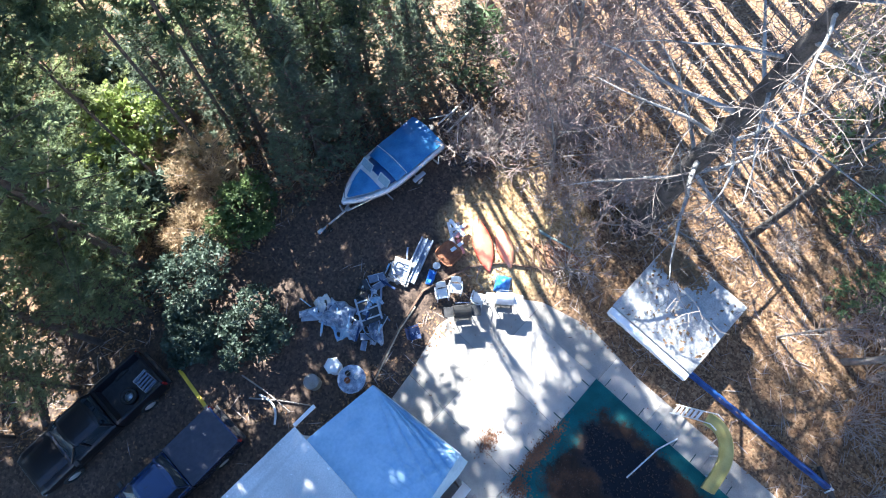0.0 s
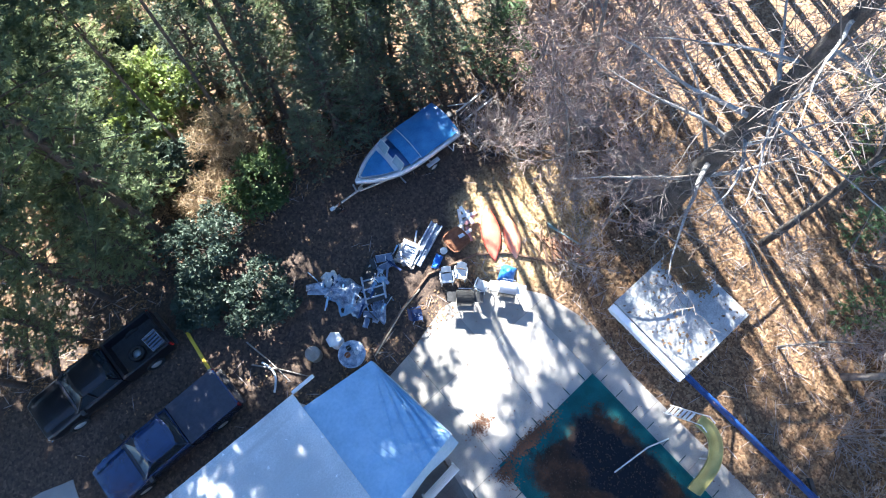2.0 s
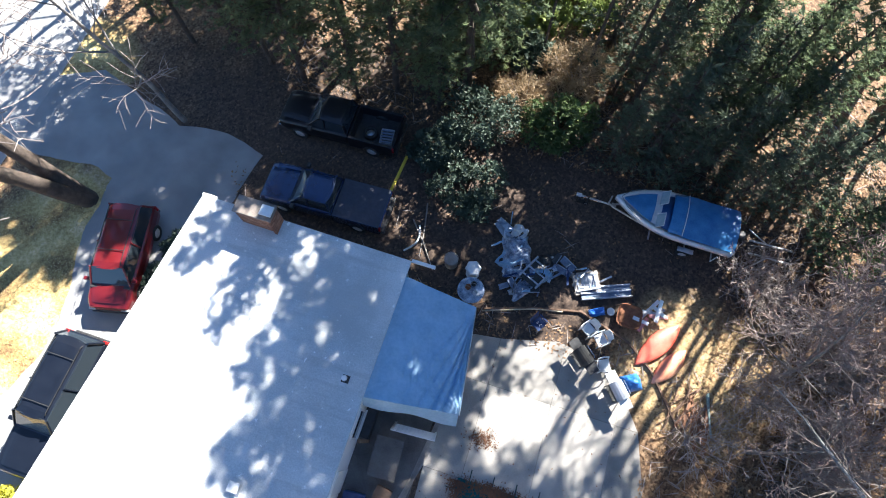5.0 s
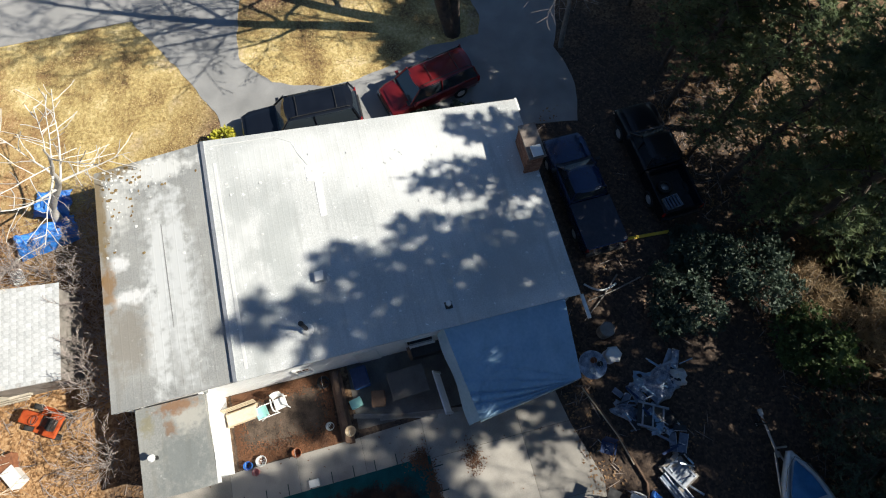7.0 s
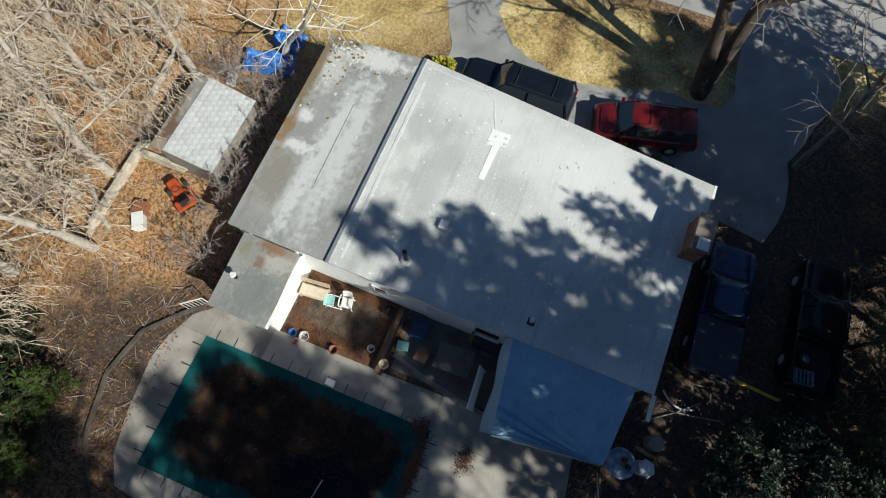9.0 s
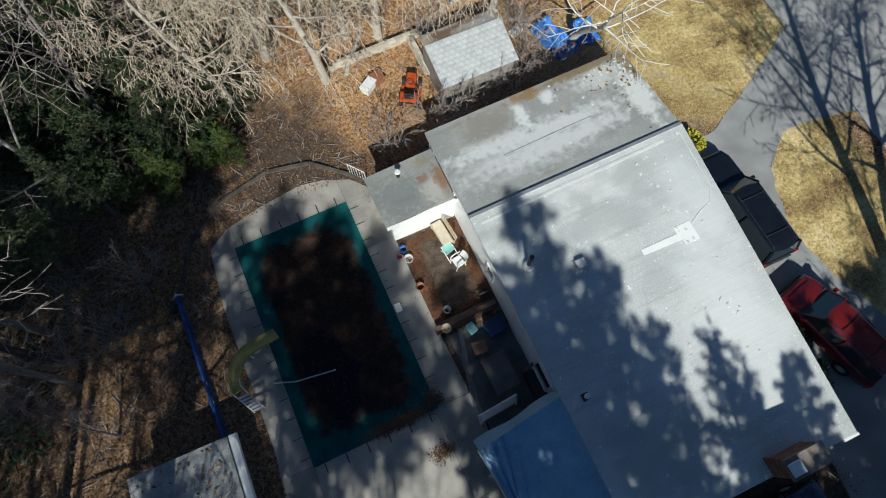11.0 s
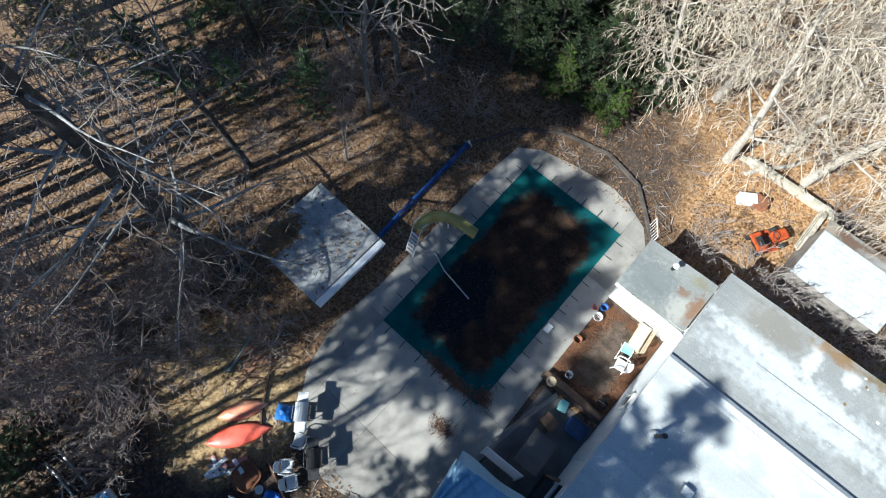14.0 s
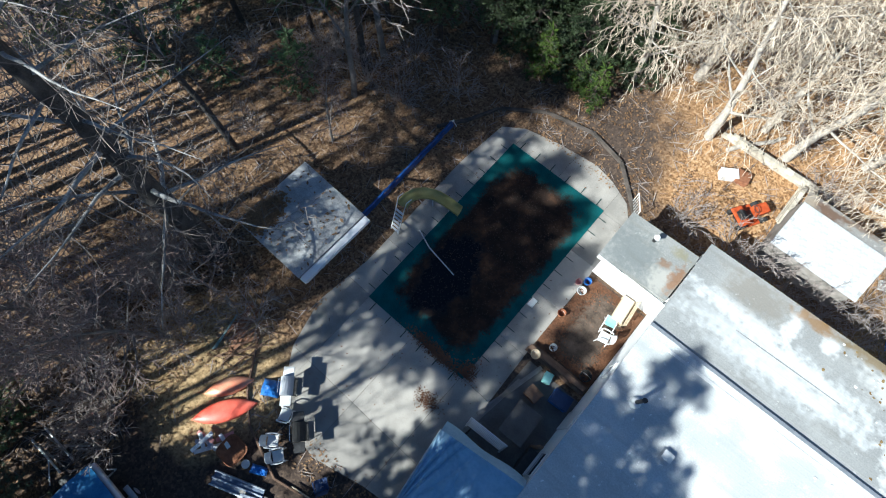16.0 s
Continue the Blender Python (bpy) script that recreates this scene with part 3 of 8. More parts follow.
# ---- house ----
def roof_mat(name, lo, hi, stain, worn=(), ragged=3.2):
    """Coated metal: streaks down the slope, patches of coating and grey weathering."""
    m = mat(name, lo, hi, 0.42, 0.0, scale=0.45, fine=18, bump=0.1, spread=(0.38, 0.62))
    n, l = m.node_tree.nodes, m.node_tree.links
    b = n["Principled BSDF"]
    src = b.inputs["Base Color"].links[0].from_socket
    tc, mp, ns = n.new("ShaderNodeTexCoord"), n.new("ShaderNodeMapping"), n.new("ShaderNodeTexNoise")
    mp.inputs["Scale"].default_value = (0.35, 3.0, 1.0)
    ns.inputs["Scale"].default_value, ns.inputs["Detail"].default_value = 1.0, 7
    l.new(tc.outputs["Object"], mp.inputs[0]), l.new(mp.outputs[0], ns.inputs[0])
    rp = n.new("ShaderNodeValToRGB")
    rp.color_ramp.elements[0].position, rp.color_ramp.elements[1].position = 0.55, 0.75
    l.new(ns.outputs["Fac"], rp.inputs[0])
    mx = n.new("ShaderNodeMix")
    mx.data_type = "RGBA"
    sc = n.new("ShaderNodeMath")
    sc.operation = "MULTIPLY"
    sc.inputs[1].default_value = 0.6
    l.new(rp.outputs[0], sc.inputs[0])
    l.new(sc.outputs[0], mx.inputs[0]), l.new(src, mx.inputs[6])
    mx.inputs[7].default_value = (*stain, 1)
    # small spots of bare metal and lichen
    sp, sr = n.new("ShaderNodeTexNoise"), n.new("ShaderNodeValToRGB")
    sp.inputs["Scale"].default_value, sp.inputs["Detail"].default_value = 5, 4
    l.new(tc.outputs["Object"], sp.inputs["Vector"])
    sr.color_ramp.elements[0].position, sr.color_ramp.elements[1].position = 0.66, 0.72
    l.new(sp.outputs["Fac"], sr.inputs[0])
    mx2 = n.new("ShaderNodeMix")
    mx2.data_type = "RGBA"
    l.new(sr.outputs[0], mx2.inputs[0]), l.new(mx.outputs[2], mx2.inputs[6])
    mx2.inputs[7].default_value = (*[min(1, c * 1.3) for c in hi], 1)
    col = mx2.outputs[2]
    # ragged-edged tints: remains of white coating, rusty moss, and the main roof's painted sheen
    rag = n.new("ShaderNodeTexNoise")
    rag.inputs["Scale"].default_value, rag.inputs["Detail"].default_value = ragged, 8
    l.new(tc.outputs["Object"], rag.inputs["Vector"])
    for cx, cy, rx, ry, tint, amount in worn:
        v, ln, ad, mr, mu, mk = n.new("ShaderNodeVectorMath"), n.new("ShaderNodeVectorMath"), n.new("ShaderNodeMath"), n.new("ShaderNodeMapRange"), n.new("ShaderNodeMath"), n.new("ShaderNodeMix")
        v.operation, ln.operation, ad.operation, mu.operation, mk.data_type = "MULTIPLY_ADD", "LENGTH", "MULTIPLY_ADD", "MULTIPLY", "RGBA"
        v.inputs[1].default_value, v.inputs[2].default_value = (1 / rx, 1 / ry, 0), (-cx / rx, -cy / ry, 0)
        l.new(tc.outputs["Object"], v.inputs[0]), l.new(v.outputs[0], ln.inputs[0])
        l.new(rag.outputs["Fac"], ad.inputs[0])
        ad.inputs[1].default_value = 2.2
        l.new(ln.outputs["Value"], ad.inputs[2])
        mr.inputs["From Min"].default_value, mr.inputs["From Max"].default_value = 2.3, 1.6
        l.new(ad.outputs[0], mr.inputs["Value"]), l.new(mr.outputs[0], mu.inputs[0])
        mu.inputs[1].default_value = amount
        l.new(mu.outputs[0], mk.inputs[0]), l.new(col, mk.inputs[6])
        mk.inputs[7].default_value = (*tint, 1)
        col = mk.outputs[2]
    l.new(col, b.inputs["Base Color"])
    return m


# broad tints, pale towards the front and dark near the ridge, paint in a sheen
M["roof_main"] = roof_mat("coated_metal_roof", (0.46, 0.475, 0.47), (0.68, 0.685, 0.675), (0.39, 0.395, 0.385),
    worn=((11.2, 1.6, 1.7, 4.2, (0.74, 0.75, 0.745), 0.7), (12.4, 6.5, 0.9, 2.4, (0.72, 0.73, 0.72), 0.6), (8.6, 6.8, 2.6, 0.8, (0.4, 0.42, 0.41), 0.55), (6.2, 8.2, 2.4, 0.7, (0.4, 0.415, 0.405), 0.6), (10.5, 8.3, 2.6, 0.5, (0.43, 0.445, 0.435), 0.6), (6.5, -1.5, 2.2, 1.6, (0.42, 0.435, 0.43), 0.5)), ragged=0.9)
M["roof_north"] = roof_mat("weathered_metal_roof", (0.27, 0.275, 0.27), (0.38, 0.38, 0.365), (0.22, 0.21, 0.19),
    worn=((7.6, 11.1, 4.6, 1.1, (0.5, 0.51, 0.51), 0.75), (6.2, 11.85, 2.4, 0.4, (0.62, 0.63, 0.63), 0.85), (8.9, 11.5, 3.2, 0.4, (0.61, 0.62, 0.62), 0.85), (8.6, 10.75, 3.4, 0.45, (0.6, 0.61, 0.61), 0.85), (6.5, 12.9, 1.6, 0.8, (0.24, 0.21, 0.17), 0.6), (8.0, 12.7, 0.35, 0.7, (0.7, 0.7, 0.7), 0.9), (9.4, 13.0, 0.4, 0.35, (0.7, 0.7, 0.7), 0.9),
          (13.0, 11.3, 0.6, 1.6, (0.7, 0.7, 0.68), 0.85), (12.0, 12.9, 1.5, 0.6, (0.62, 0.62, 0.6), 0.7), (11.5, 13.6, 2.6, 0.3, (0.2, 0.14, 0.06), 0.8), (8.6, 13.5, 0.9, 0.35, (0.26, 0.15, 0.06), 0.8), (13.4, 12.9, 0.35, 0.9, (0.18, 0.13, 0.06), 0.7)))
M["roof_lean"] = roof_mat("stained_lean_to_roof", (0.24, 0.245, 0.235), (0.36, 0.36, 0.34), (0.2, 0.19, 0.16),
    worn=((1.7, 11.5, 1.3, 1.1, (0.16, 0.18, 0.18), 0.6), (3.2, 11.2, 0.55, 0.7, (0.5, 0.48, 0.43), 0.7), (3.65, 11.6, 0.28, 0.8, (0.24, 0.12, 0.055), 0.8), (2.95, 11.9, 0.3, 0.24, (0.22, 0.12, 0.06), 0.7), (3.2, 12.7, 0.4, 0.25, (0.25, 0.22, 0.12), 0.6)), ragged=5.5)
M["bright_patch"] = mat("new_white_coating", (0.84, 0.84, 0.83), (0.92, 0.92, 0.91), 0.45, scale=1.5, fine=14)
M["patch"] = mat("white_roof_coating", (0.6, 0.6, 0.59), (0.74, 0.74, 0.72), 0.5, scale=1.5, fine=14)
M["moss"] = mat("rusty_moss", (0.16, 0.09, 0.03), (0.3, 0.22, 0.1), 0.95, scale=4, fine=30)

house = thing("house", pose(0, 0, 0), "long low white house under pale coated metal roofs", "house")


def roof_z(x, y):
    return 3.15 + 0.045 * (x - 3.85)


def roof_z_north(x, y):
    return roof_z(x, y) - 0.09 - 0.045 * (y - 9.25)


def front_x(y):
    return 12.52 + (y + 3.77) * (13.72 - 12.52) / 13.05 if y < 9.28 else 13.72 - (y - 9.28) * 0.05


def ribbed(y0, y1, zf, x0, step, rib, thick=0.09):
    """Roof of ribbed sheets, ribs running from eave to eave."""
    bm = bmesh.new()
    ys, hs = [], []
    y = y0
    while y < y1 - 1e-6:
        for dy, h in ((0.0, 0.0), (step - 0.07, 0.0), (step - 0.05, rib), (step - 0.02, rib)):
            if y + dy < y1:
                ys.append(y + dy), hs.append(h)
        y += step
    ys.append(y1), hs.append(0.0)
    nx = 14
    rows = []
    for y, h in zip(ys, hs):
        xe = front_x(y)
        rows.append([bm.verts.new((x0 + (xe - x0) * i / nx, y, zf(x0 + (xe - x0) * i / nx, y) + h + 0.012 * noise.noise((i * 0.7, y * 0.5, 2)))) for i in range(nx + 1)])
    for a, c in zip(rows, rows[1:]):
        for i in range(nx):
            bm.faces.new((a[i], a[i + 1], c[i + 1], c[i]))
    bmesh.ops.recalc_face_normals(bm, faces=bm.faces)
    if bm.faces[0].normal.z < 0:
        bmesh.ops.reverse_faces(bm, faces=bm.faces)
    bmesh.ops.solidify(bm, geom=list(bm.faces), thickness=thick)
    return bm


roof_main = part("roof", ribbed(-3.79, 9.25, roof_z, 3.84, 0.24, 0.0012), "roof_main", house, "pale coated ribbed metal roof")
roof_north = part("roof", ribbed(9.3, 13.72, roof_z_north, 3.86, 0.3, 0.0016), "roof_north", house, "grey weathered metal roof with worn coating")
part("ridge_flashing", prism([(3.84, 9.16), (13.7, 9.16), (13.7, 9.3), (3.84, 9.3)], lambda x, y: roof_z(x, y) - 0.1, lambda x, y: roof_z(x, y) + 0.025), "metal", house)
part("flashing_strip", prism([(4.2, 8.72), (12.6, 8.78), (12.6, 8.9), (4.2, 8.84)], lambda x, y: roof_z(x, y) - 0.02, lambda x, y: roof_z(x, y) + 0.015), "patch", house, "white seam sealant strip")


def blot(cx, cy, rx, ry, zf, seed, lift=0.022, tilt=0.0):
    pts = []
    for k in range(36):
        a = 2 * math.pi * k / 36
        r = 1 + 0.35 * noise.noise((math.cos(a) * 1.6 + seed, math.sin(a) * 1.6, seed)) + 0.15 * noise.noise((math.cos(a) * 6 + seed, math.sin(a) * 6, seed))
        sx, sy = rx * r * math.copysign(abs(math.cos(a)) ** 0.6, math.cos(a)), ry * r * math.copysign(abs(math.sin(a)) ** 0.6, math.sin(a))
        pts.append((cx + sx, cy + sy + tilt * sx))
    return prism(pts, lambda x, y: zf(x, y) - 0.03, lambda x, y: zf(x, y) + lift)


part("coating_patch", prism([(9.3, 4.85), (11.0, 4.8), (11.0, 4.55), (11.6, 4.55), (11.6, 5.35), (10.9, 5.35), (10.9, 5.08), (9.3, 5.1)], lambda x, y: roof_z(x, y) - 0.02, lambda x, y: roof_z(x, y) + 0.014), "bright_patch", house, "bright white roof patch")
part("sealant_line", tubed([(11.6, 5.2, roof_z(11.6, 5) - 0.015), (12.2, 5.5, roof_z(12.2, 5) - 0.015), (12.8, 5.7, roof_z(12.8, 5) - 0.015), (13.2, 6.3, roof_z(13.2, 5) - 0.015), (13.4, 8.9, roof_z(13.4, 5) - 0.015)], 0.03, 6), "patch", house)
rng = random.Random(11)
for k in range(46):
    x, y = rng.uniform(8.5, 12.3), rng.uniform(-3, 8.5)
    if rng.random() < 0.6:
        x = rng.uniform(10.6, 12.4)
    s = rng.uniform(0.018, 0.055)
    part("coating_fleck", blot(x, y, s, s * rng.uniform(0.5, 1.5), roof_z, k + 30, 0.022), "patch", house)
for k in range(130):
    x, y = 13.45 - abs(rng.gauss(0, 1.3)), 13.5 - abs(rng.gauss(0, 1.1))
    s = rng.uniform(0.015, 0.06)
    part("moss_fleck", blot(x, y, s, s * rng.uniform(0.5, 1.5), roof_z_north, k + 90, 0.021), "moss" if rng.random() < 0.5 else "patch", house)

part("seam", prism([(6.4, 11.18), (10.6, 11.24), (10.6, 11.28), (6.4, 11.22)], lambda x, y: roof_z_north(x, y) - 0.02, lambda x, y: roof_z_north(x, y) + 0.006), "seam_grey", house, "grey open seam")
WX0, WX1 = 3.96, 12.3
part("wall", boxed(WX0, WX0 + 0.18, 9.31, 13.45, 0, 2.78), "white_wall", house)
part("wall", boxed(WX0, WX0 + 0.18, -3.5, 9.3, 0, 3.06), "white_wall", house)
part("wall", boxed(WX1 - 0.18, WX1, 9.31, 13.3, 0, 3.1), "white_wall", house)
part("wall", boxed(WX1 - 0.18, WX1, -3.5, 9.3, 0, 3.4), "white_wall", house)
part("wall", boxed(WX0 + 0.18, WX1 - 0.18, -3.5, -3.32, 0, 3.04), "white_wall", house)
part("wall", boxed(WX0 + 0.18, WX1 - 0.18, 13.2, 13.38, 0, 2.76), "white_wall", house)
for k in range(15):
    z = 0.3 + k * 0.18
    part("clapboard", boxed(WX0 - 0.022, WX0, -3.5, 13.45 if z < 2.5 else 9.3, z, z + 0.165), "white_wall", house)
part("fascia", boxed(3.87, 3.9, -3.75, 9.25, 2.93, 3.06), "white_wall", house, "white eave board")
part("fascia", prism([(3.88, 9.3), (3.91, 9.3), (3.91, 13.68), (3.88, 13.68)], lambda x, y: roof_z_north(x, y) - 0.22, lambda x, y: roof_z_north(x, y) - 0.1), "white_wall", house, "white eave board")
part("fascia", prism([(12.46, -3.76), (12.5, -3.76), (13.68, 9.2), (13.64, 9.2)], 3.3, 3.5), "white_wall", house)
part("gutter", boxed(2.9, 3.86, -3.93, -3.8, 2.9, 3.02, 0.02), "white_plastic", house, "white gutter end past the eave")
part("gutter", boxed(12.0, 12.62, -3.9, -3.8, 3.36, 3.46, 0.02), "white_plastic", house, "white gutter end")
for y0, y1, z0, z1 in ((6.9, 7.4, 1.3, 2.0), (2.0, 3.0, 1.1, 2.2)):
    win = part("window", boxed(WX0 - 0.06, WX0 - 0.02, y0, y1, z0, z1), "glass", house, "dark glass")
    for a in (boxed(WX0 - 0.09, WX0 - 0.03, y0 - 0.08, y0, z0 - 0.08, z1 + 0.08), boxed(WX0 - 0.09, WX0 - 0.03, y1, y1 + 0.08, z0 - 0.08, z1 + 0.08),
              boxed(WX0 - 0.09, WX0 - 0.03, y0, y1, z1, z1 + 0.08), boxed(WX0 - 0.14, WX0 - 0.03, y0 - 0.1, y1 + 0.1, z0 - 0.12, z0 - 0.081)):
        part("window_frame", a, "white_plastic", win)
part("back_door", boxed(WX0 - 0.07, WX0 - 0.022, 4.2, 5.1, 0.2, 2.25, 0.01), "white_plastic", house)


def vent(x, y, kind):
    z = roof_z(x, y)
    v = thing("roof_vent", pose(x, y, z), "small square metal vent cap on the roof" if kind == "box" else "dark vent pipe in a white boot on the roof", "roof vent")
    if kind == "box":
        part("base_flange", boxed(-0.24, 0.24, -0.24, 0.24, -0.02, 0.02), "metal", v)
        part("throat", boxed(-0.13, 0.13, -0.13, 0.13, 0.02, 0.13), "metal", v)
        part("hood", boxed(-0.19, 0.19, -0.17, 0.17, 0.13, 0.2, 0.03), "white_plastic", v, "pale weathered hood")
    elif kind == "small":
        part("base_flange", boxed(-0.14, 0.14, -0.14, 0.14, -0.02, 0.02), "dark_metal", v)
        part("pipe", tubed([(0, 0, 0.0), (0, 0, 0.3)], 0.06, 12), "white_plastic", v)
        part("cap", tubed([(0, 0, 0.3), (0, 0, 0.36)], [0.11, 0.08], 12), "white_plastic", v)
    else:
        part("boot", tubed([(0, 0, -0.02), (0, 0, 0.16), (0, 0, 0.2)], [0.24, 0.17, 0.12], 14), "white_plastic", v, "white sealed boot")
        part("pipe", tubed([(0, 0, 0.18), (0, 0, 1.0)], 0.075, 12), "dark_metal", v)
        part("cap", tubed([(0, 0, 1.0), (0, 0, 1.08)], [0.1, 0.09], 14), "dark_metal", v)
    return v


vent(6.9, 5.6, "box"), vent(4.65, 1.15, "small"), vent(5.05, 6.4, "pipe")

# chimney of laid bricks
chim = thing("chimney", pose(9.85, -3.55, 0), "brown brick chimney with a concrete cap beside the gable end", "chimney")
CX, CY, CZ = 0.72, 0.3, 4.5
part("core", boxed(-CX + 0.02, CX - 0.02, -CY + 0.02, CY - 0.02, 0, CZ), "mortar", chim)
BL, BH = 0.2, 0.065
brick_x = boxed(-BL / 2, BL / 2, -0.05, 0.05, -BH / 2 + 0.004, BH / 2 - 0.004)
brick_me = bpy.data.meshes.new("brick")
brick_x.to_mesh(brick_me), brick_x.free()
brick_me.materials.append(M["brick"])
row = 0
z = 3.2
while z < CZ - 0.04:
    off = 0.1 if row % 2 else 0.0
    for k in range(10):
        x = -CX + 0.1 + off + k * 0.208
        if x > CX - 0.06:
            continue
        b = mesh_part("brick", brick_me, "brick", chim)
        b.matrix_local = pose(x, CY - 0.03, z)
    for k in range(3):
        y = -CY + 0.14 + k * 0.21 + off * 0.4
        b = mesh_part("brick", brick_me, "brick", chim)
        b.matrix_local = pose(-CX + 0.03, y, z, 0, 0, 90)
    z += 0.075
    row += 1
part("crown", boxed(-CX - 0.05, CX + 0.05, -CY - 0.05, CY + 0.05, CZ - 0.02, CZ + 0.09, 0.02), "crown", chim, "sooty concrete crown")
part("flue_cap", boxed(-0.78, -0.3, -0.2, 0.22, CZ + 0.2, CZ + 0.26, 0.02), "white_plastic", chim, "white metal flue cap")
part("flue", boxed(-0.7, -0.38, -0.13, 0.15, CZ + 0.09, CZ + 0.2), "dark_metal", chim)

# lower addition beside the pool
addition = thing("pool_house", pose(0, 0, 0), "low white lean-to with a grey flat roof beside the pool", "outbuilding")
part("wall", boxed(0.95, 3.93, 10.72, 10.86, 0, 2.36), "white_wall", addition)
part("wall", boxed(0.95, 1.09, 10.87, 12.8, 0, 2.36), "white_wall", addition)
part("wall", boxed(0.95, 3.93, 12.81, 12.95, 0, 2.36), "white_wall", addition)
part("roof", prism([(0.68, 10.45), (3.84, 10.6), (3.86, 13.08), (0.66, 12.98)], 2.38, lambda x, y: 2.46 + 0.02 * (x - 0.7)), "roof_lean", addition, "grey weathered roof")
part("fascia", boxed(0.7, 4.0, 10.425, 10.46, 2.2, 2.47, 0, pose(0, 0, 0, 0, 0, 0)), "white_wall", addition)
v = thing("roof_vent", pose(2.05, 12.45, 2.46), "short dark vent pipe on the lean-to roof", "roof vent")
part("pipe", tubed([(0, 0, 0), (0, 0, 0.42)], 0.08, 12), "dark_metal", v)
part("cap", tubed([(0, 0, 0.42), (0, 0, 0.48)], [0.14, 0.1], 12), "white_plastic", v)

# tarp canopy
can = thing("tarp_canopy", pose(0, 0, 0), "silver-blue tarp canopy on poles beside the house", "canopy")
A, B, C, D = Vector((3.86, -3.2, 2.95)), Vector((0.95, -3.0, 2.35)), Vector((0.4, 1.05, 2.4)), Vector((3.9, 1.55, 2.95))


def canopy(u, v):
    p = A.lerp(B, u).lerp(D.lerp(C, u), v)
    rid = -0.12 * math.sin(math.pi * u) * math.sin(math.pi * v)
    fold = 0.05 * math.sin(14 * u + 9 * v) * u * v + 0.05 * noise.noise((p.x * 0.8, p.y * 2.4, 2)) + 0.03 * abs(noise.noise((p.x * 2 + p.y, p.y * 0.8, 7)))
    th, far = math.atan2(v - 1.02, u - 1.02), math.hypot(u - 1.0, v - 1.0)
    crease = 0.035 * math.sin(26 * th + 3 * noise.noise((th * 4, 0, 1))) * max(0, 1 - far * 0.85)
    th2, far2 = math.atan2(v + 0.02, u - 1.02), math.hypot(u - 1.0, v)
    for k, (at, deep, w) in enumerate(((1.60, 0.1, 0.016), (1.67, 0.15, 0.018), (1.75, 0.2, 0.02), (1.84, 0.14, 0.018), (1.99, 0.08, 0.02), (2.18, 0.06, 0.022))):
        at += 0.02 * math.sin(5 * far2 + k)
        crease -= deep * math.exp(-((th2 - at) / w) ** 2) * min(1, far2 * 2.5) * (1.15 - 0.5 * far2)
    # short pleats pulled in from the pool-side edge
    for k, (at, deep) in enumerate(((0.3, 0.03), (0.38, 0.045), (0.45, 0.03), (0.55, 0.04), (0.62, 0.025))):
        q = u - at - 0.25 * (v - 0.6)
        crease -= deep * math.exp(-(q / 0.012) ** 2) * max(0, 1 - abs(v - 0.72) / (0.2 + 0.02 * k))
    return p + Vector((0, 0, rid + fold + crease))


def flap(u, v):
    e = D.lerp(C, u)
    low = Vector((3.85, 1.8, 2.3)).lerp(Vector((0.35, 1.42, 1.5)), u)
    p = e.lerp(low, v)
    return p + Vector((0.02, 0.05 * math.sin(9 * u) * v, 0.03 * noise.noise((u * 5, v * 3, 1))))


def side_flap(u, v):
    e = B.lerp(C, u)
    return e + Vector((-0.04 * v, 0, -0.45 * v + 0.03 * math.sin(17 * u) * v))


part("tarp_top", sheet(150, 80, canopy), "tarp", can, smooth=True)
part("tarp_flap", sheet(24, 8, flap), "tarp", can, smooth=True)
part("tarp_flap", sheet(24, 5, side_flap), "tarp", can, smooth=True)
for x, y, z in ((1.0, -2.9, 2.3), (0.5, 1.0, 2.33), (3.7, 1.45, 2.85), (3.7, -3.1, 2.85)):
    part("pole", tubed([(x, y, 0), (x, y, z)], 0.03, 8), "metal", can)


# ---- sheds ----
shed = thing("low_shed", pose(-9.75, 3.5, 0), "low flat-roofed shed, grey felt roof, white side, under bare branches", "shed")
sh = [(-2.3, -1.9), (1.55, -1.92), (1.6, 2.02), (-2.2, 2.08)]
part("body", boxed(-2.1, 1.5, -1.75, 1.9, 0, 1.25), "white_wall", shed)
part("roof", prism(sh, 1.28, lambda x, y: 1.4 + 0.1 * (0.5 - x * 0.25)), "shed_roof", shed)
part("fascia", prism([(1.6, -1.9), (1.85, -1.88), (1.9, 2.04), (1.63, 2.03)], 1.02, lambda x, y: 1.33 - 0.3 * (x - 1.6)), "white_wall", shed, "pale blue-white drip edge")
for k in range(4):
    y = -1.85 + 0.98 * k
    part("felt_lap", boxed(-2.25, 1.55, y, y + 0.03, 0, 0.012, 0, pose(0, 0, 1.451 - 0.001 * k, 0, 1.43)), "shed_roof", shed)

M["shed_back"] = roof_mat("leaf_stained_felt", (0.3, 0.29, 0.27), (0.46, 0.45, 0.43), (0.24, 0.2, 0.16),
    worn=((-0.9, 1.05, 1.0, 0.4, (0.17, 0.09, 0.05), 0.85), (0.5, 1.35, 0.8, 0.2, (0.2, 0.12, 0.07), 0.7), (-1.8, 0.9, 0.35, 0.6, (0.5, 0.42, 0.32), 0.7)), ragged=3.5)
shed2 = thing("garden_shed", pose(7.85, 17.6, 0), "garden shed with pale shingled roof behind the house", "shed")
part("body", boxed(-1.85, 1.85, -1.3, 1.3, 0, 1.75), "grey_wood", shed2)


def shed_z(y):
    return 2.38 - 0.26 * abs(y - 0.6)


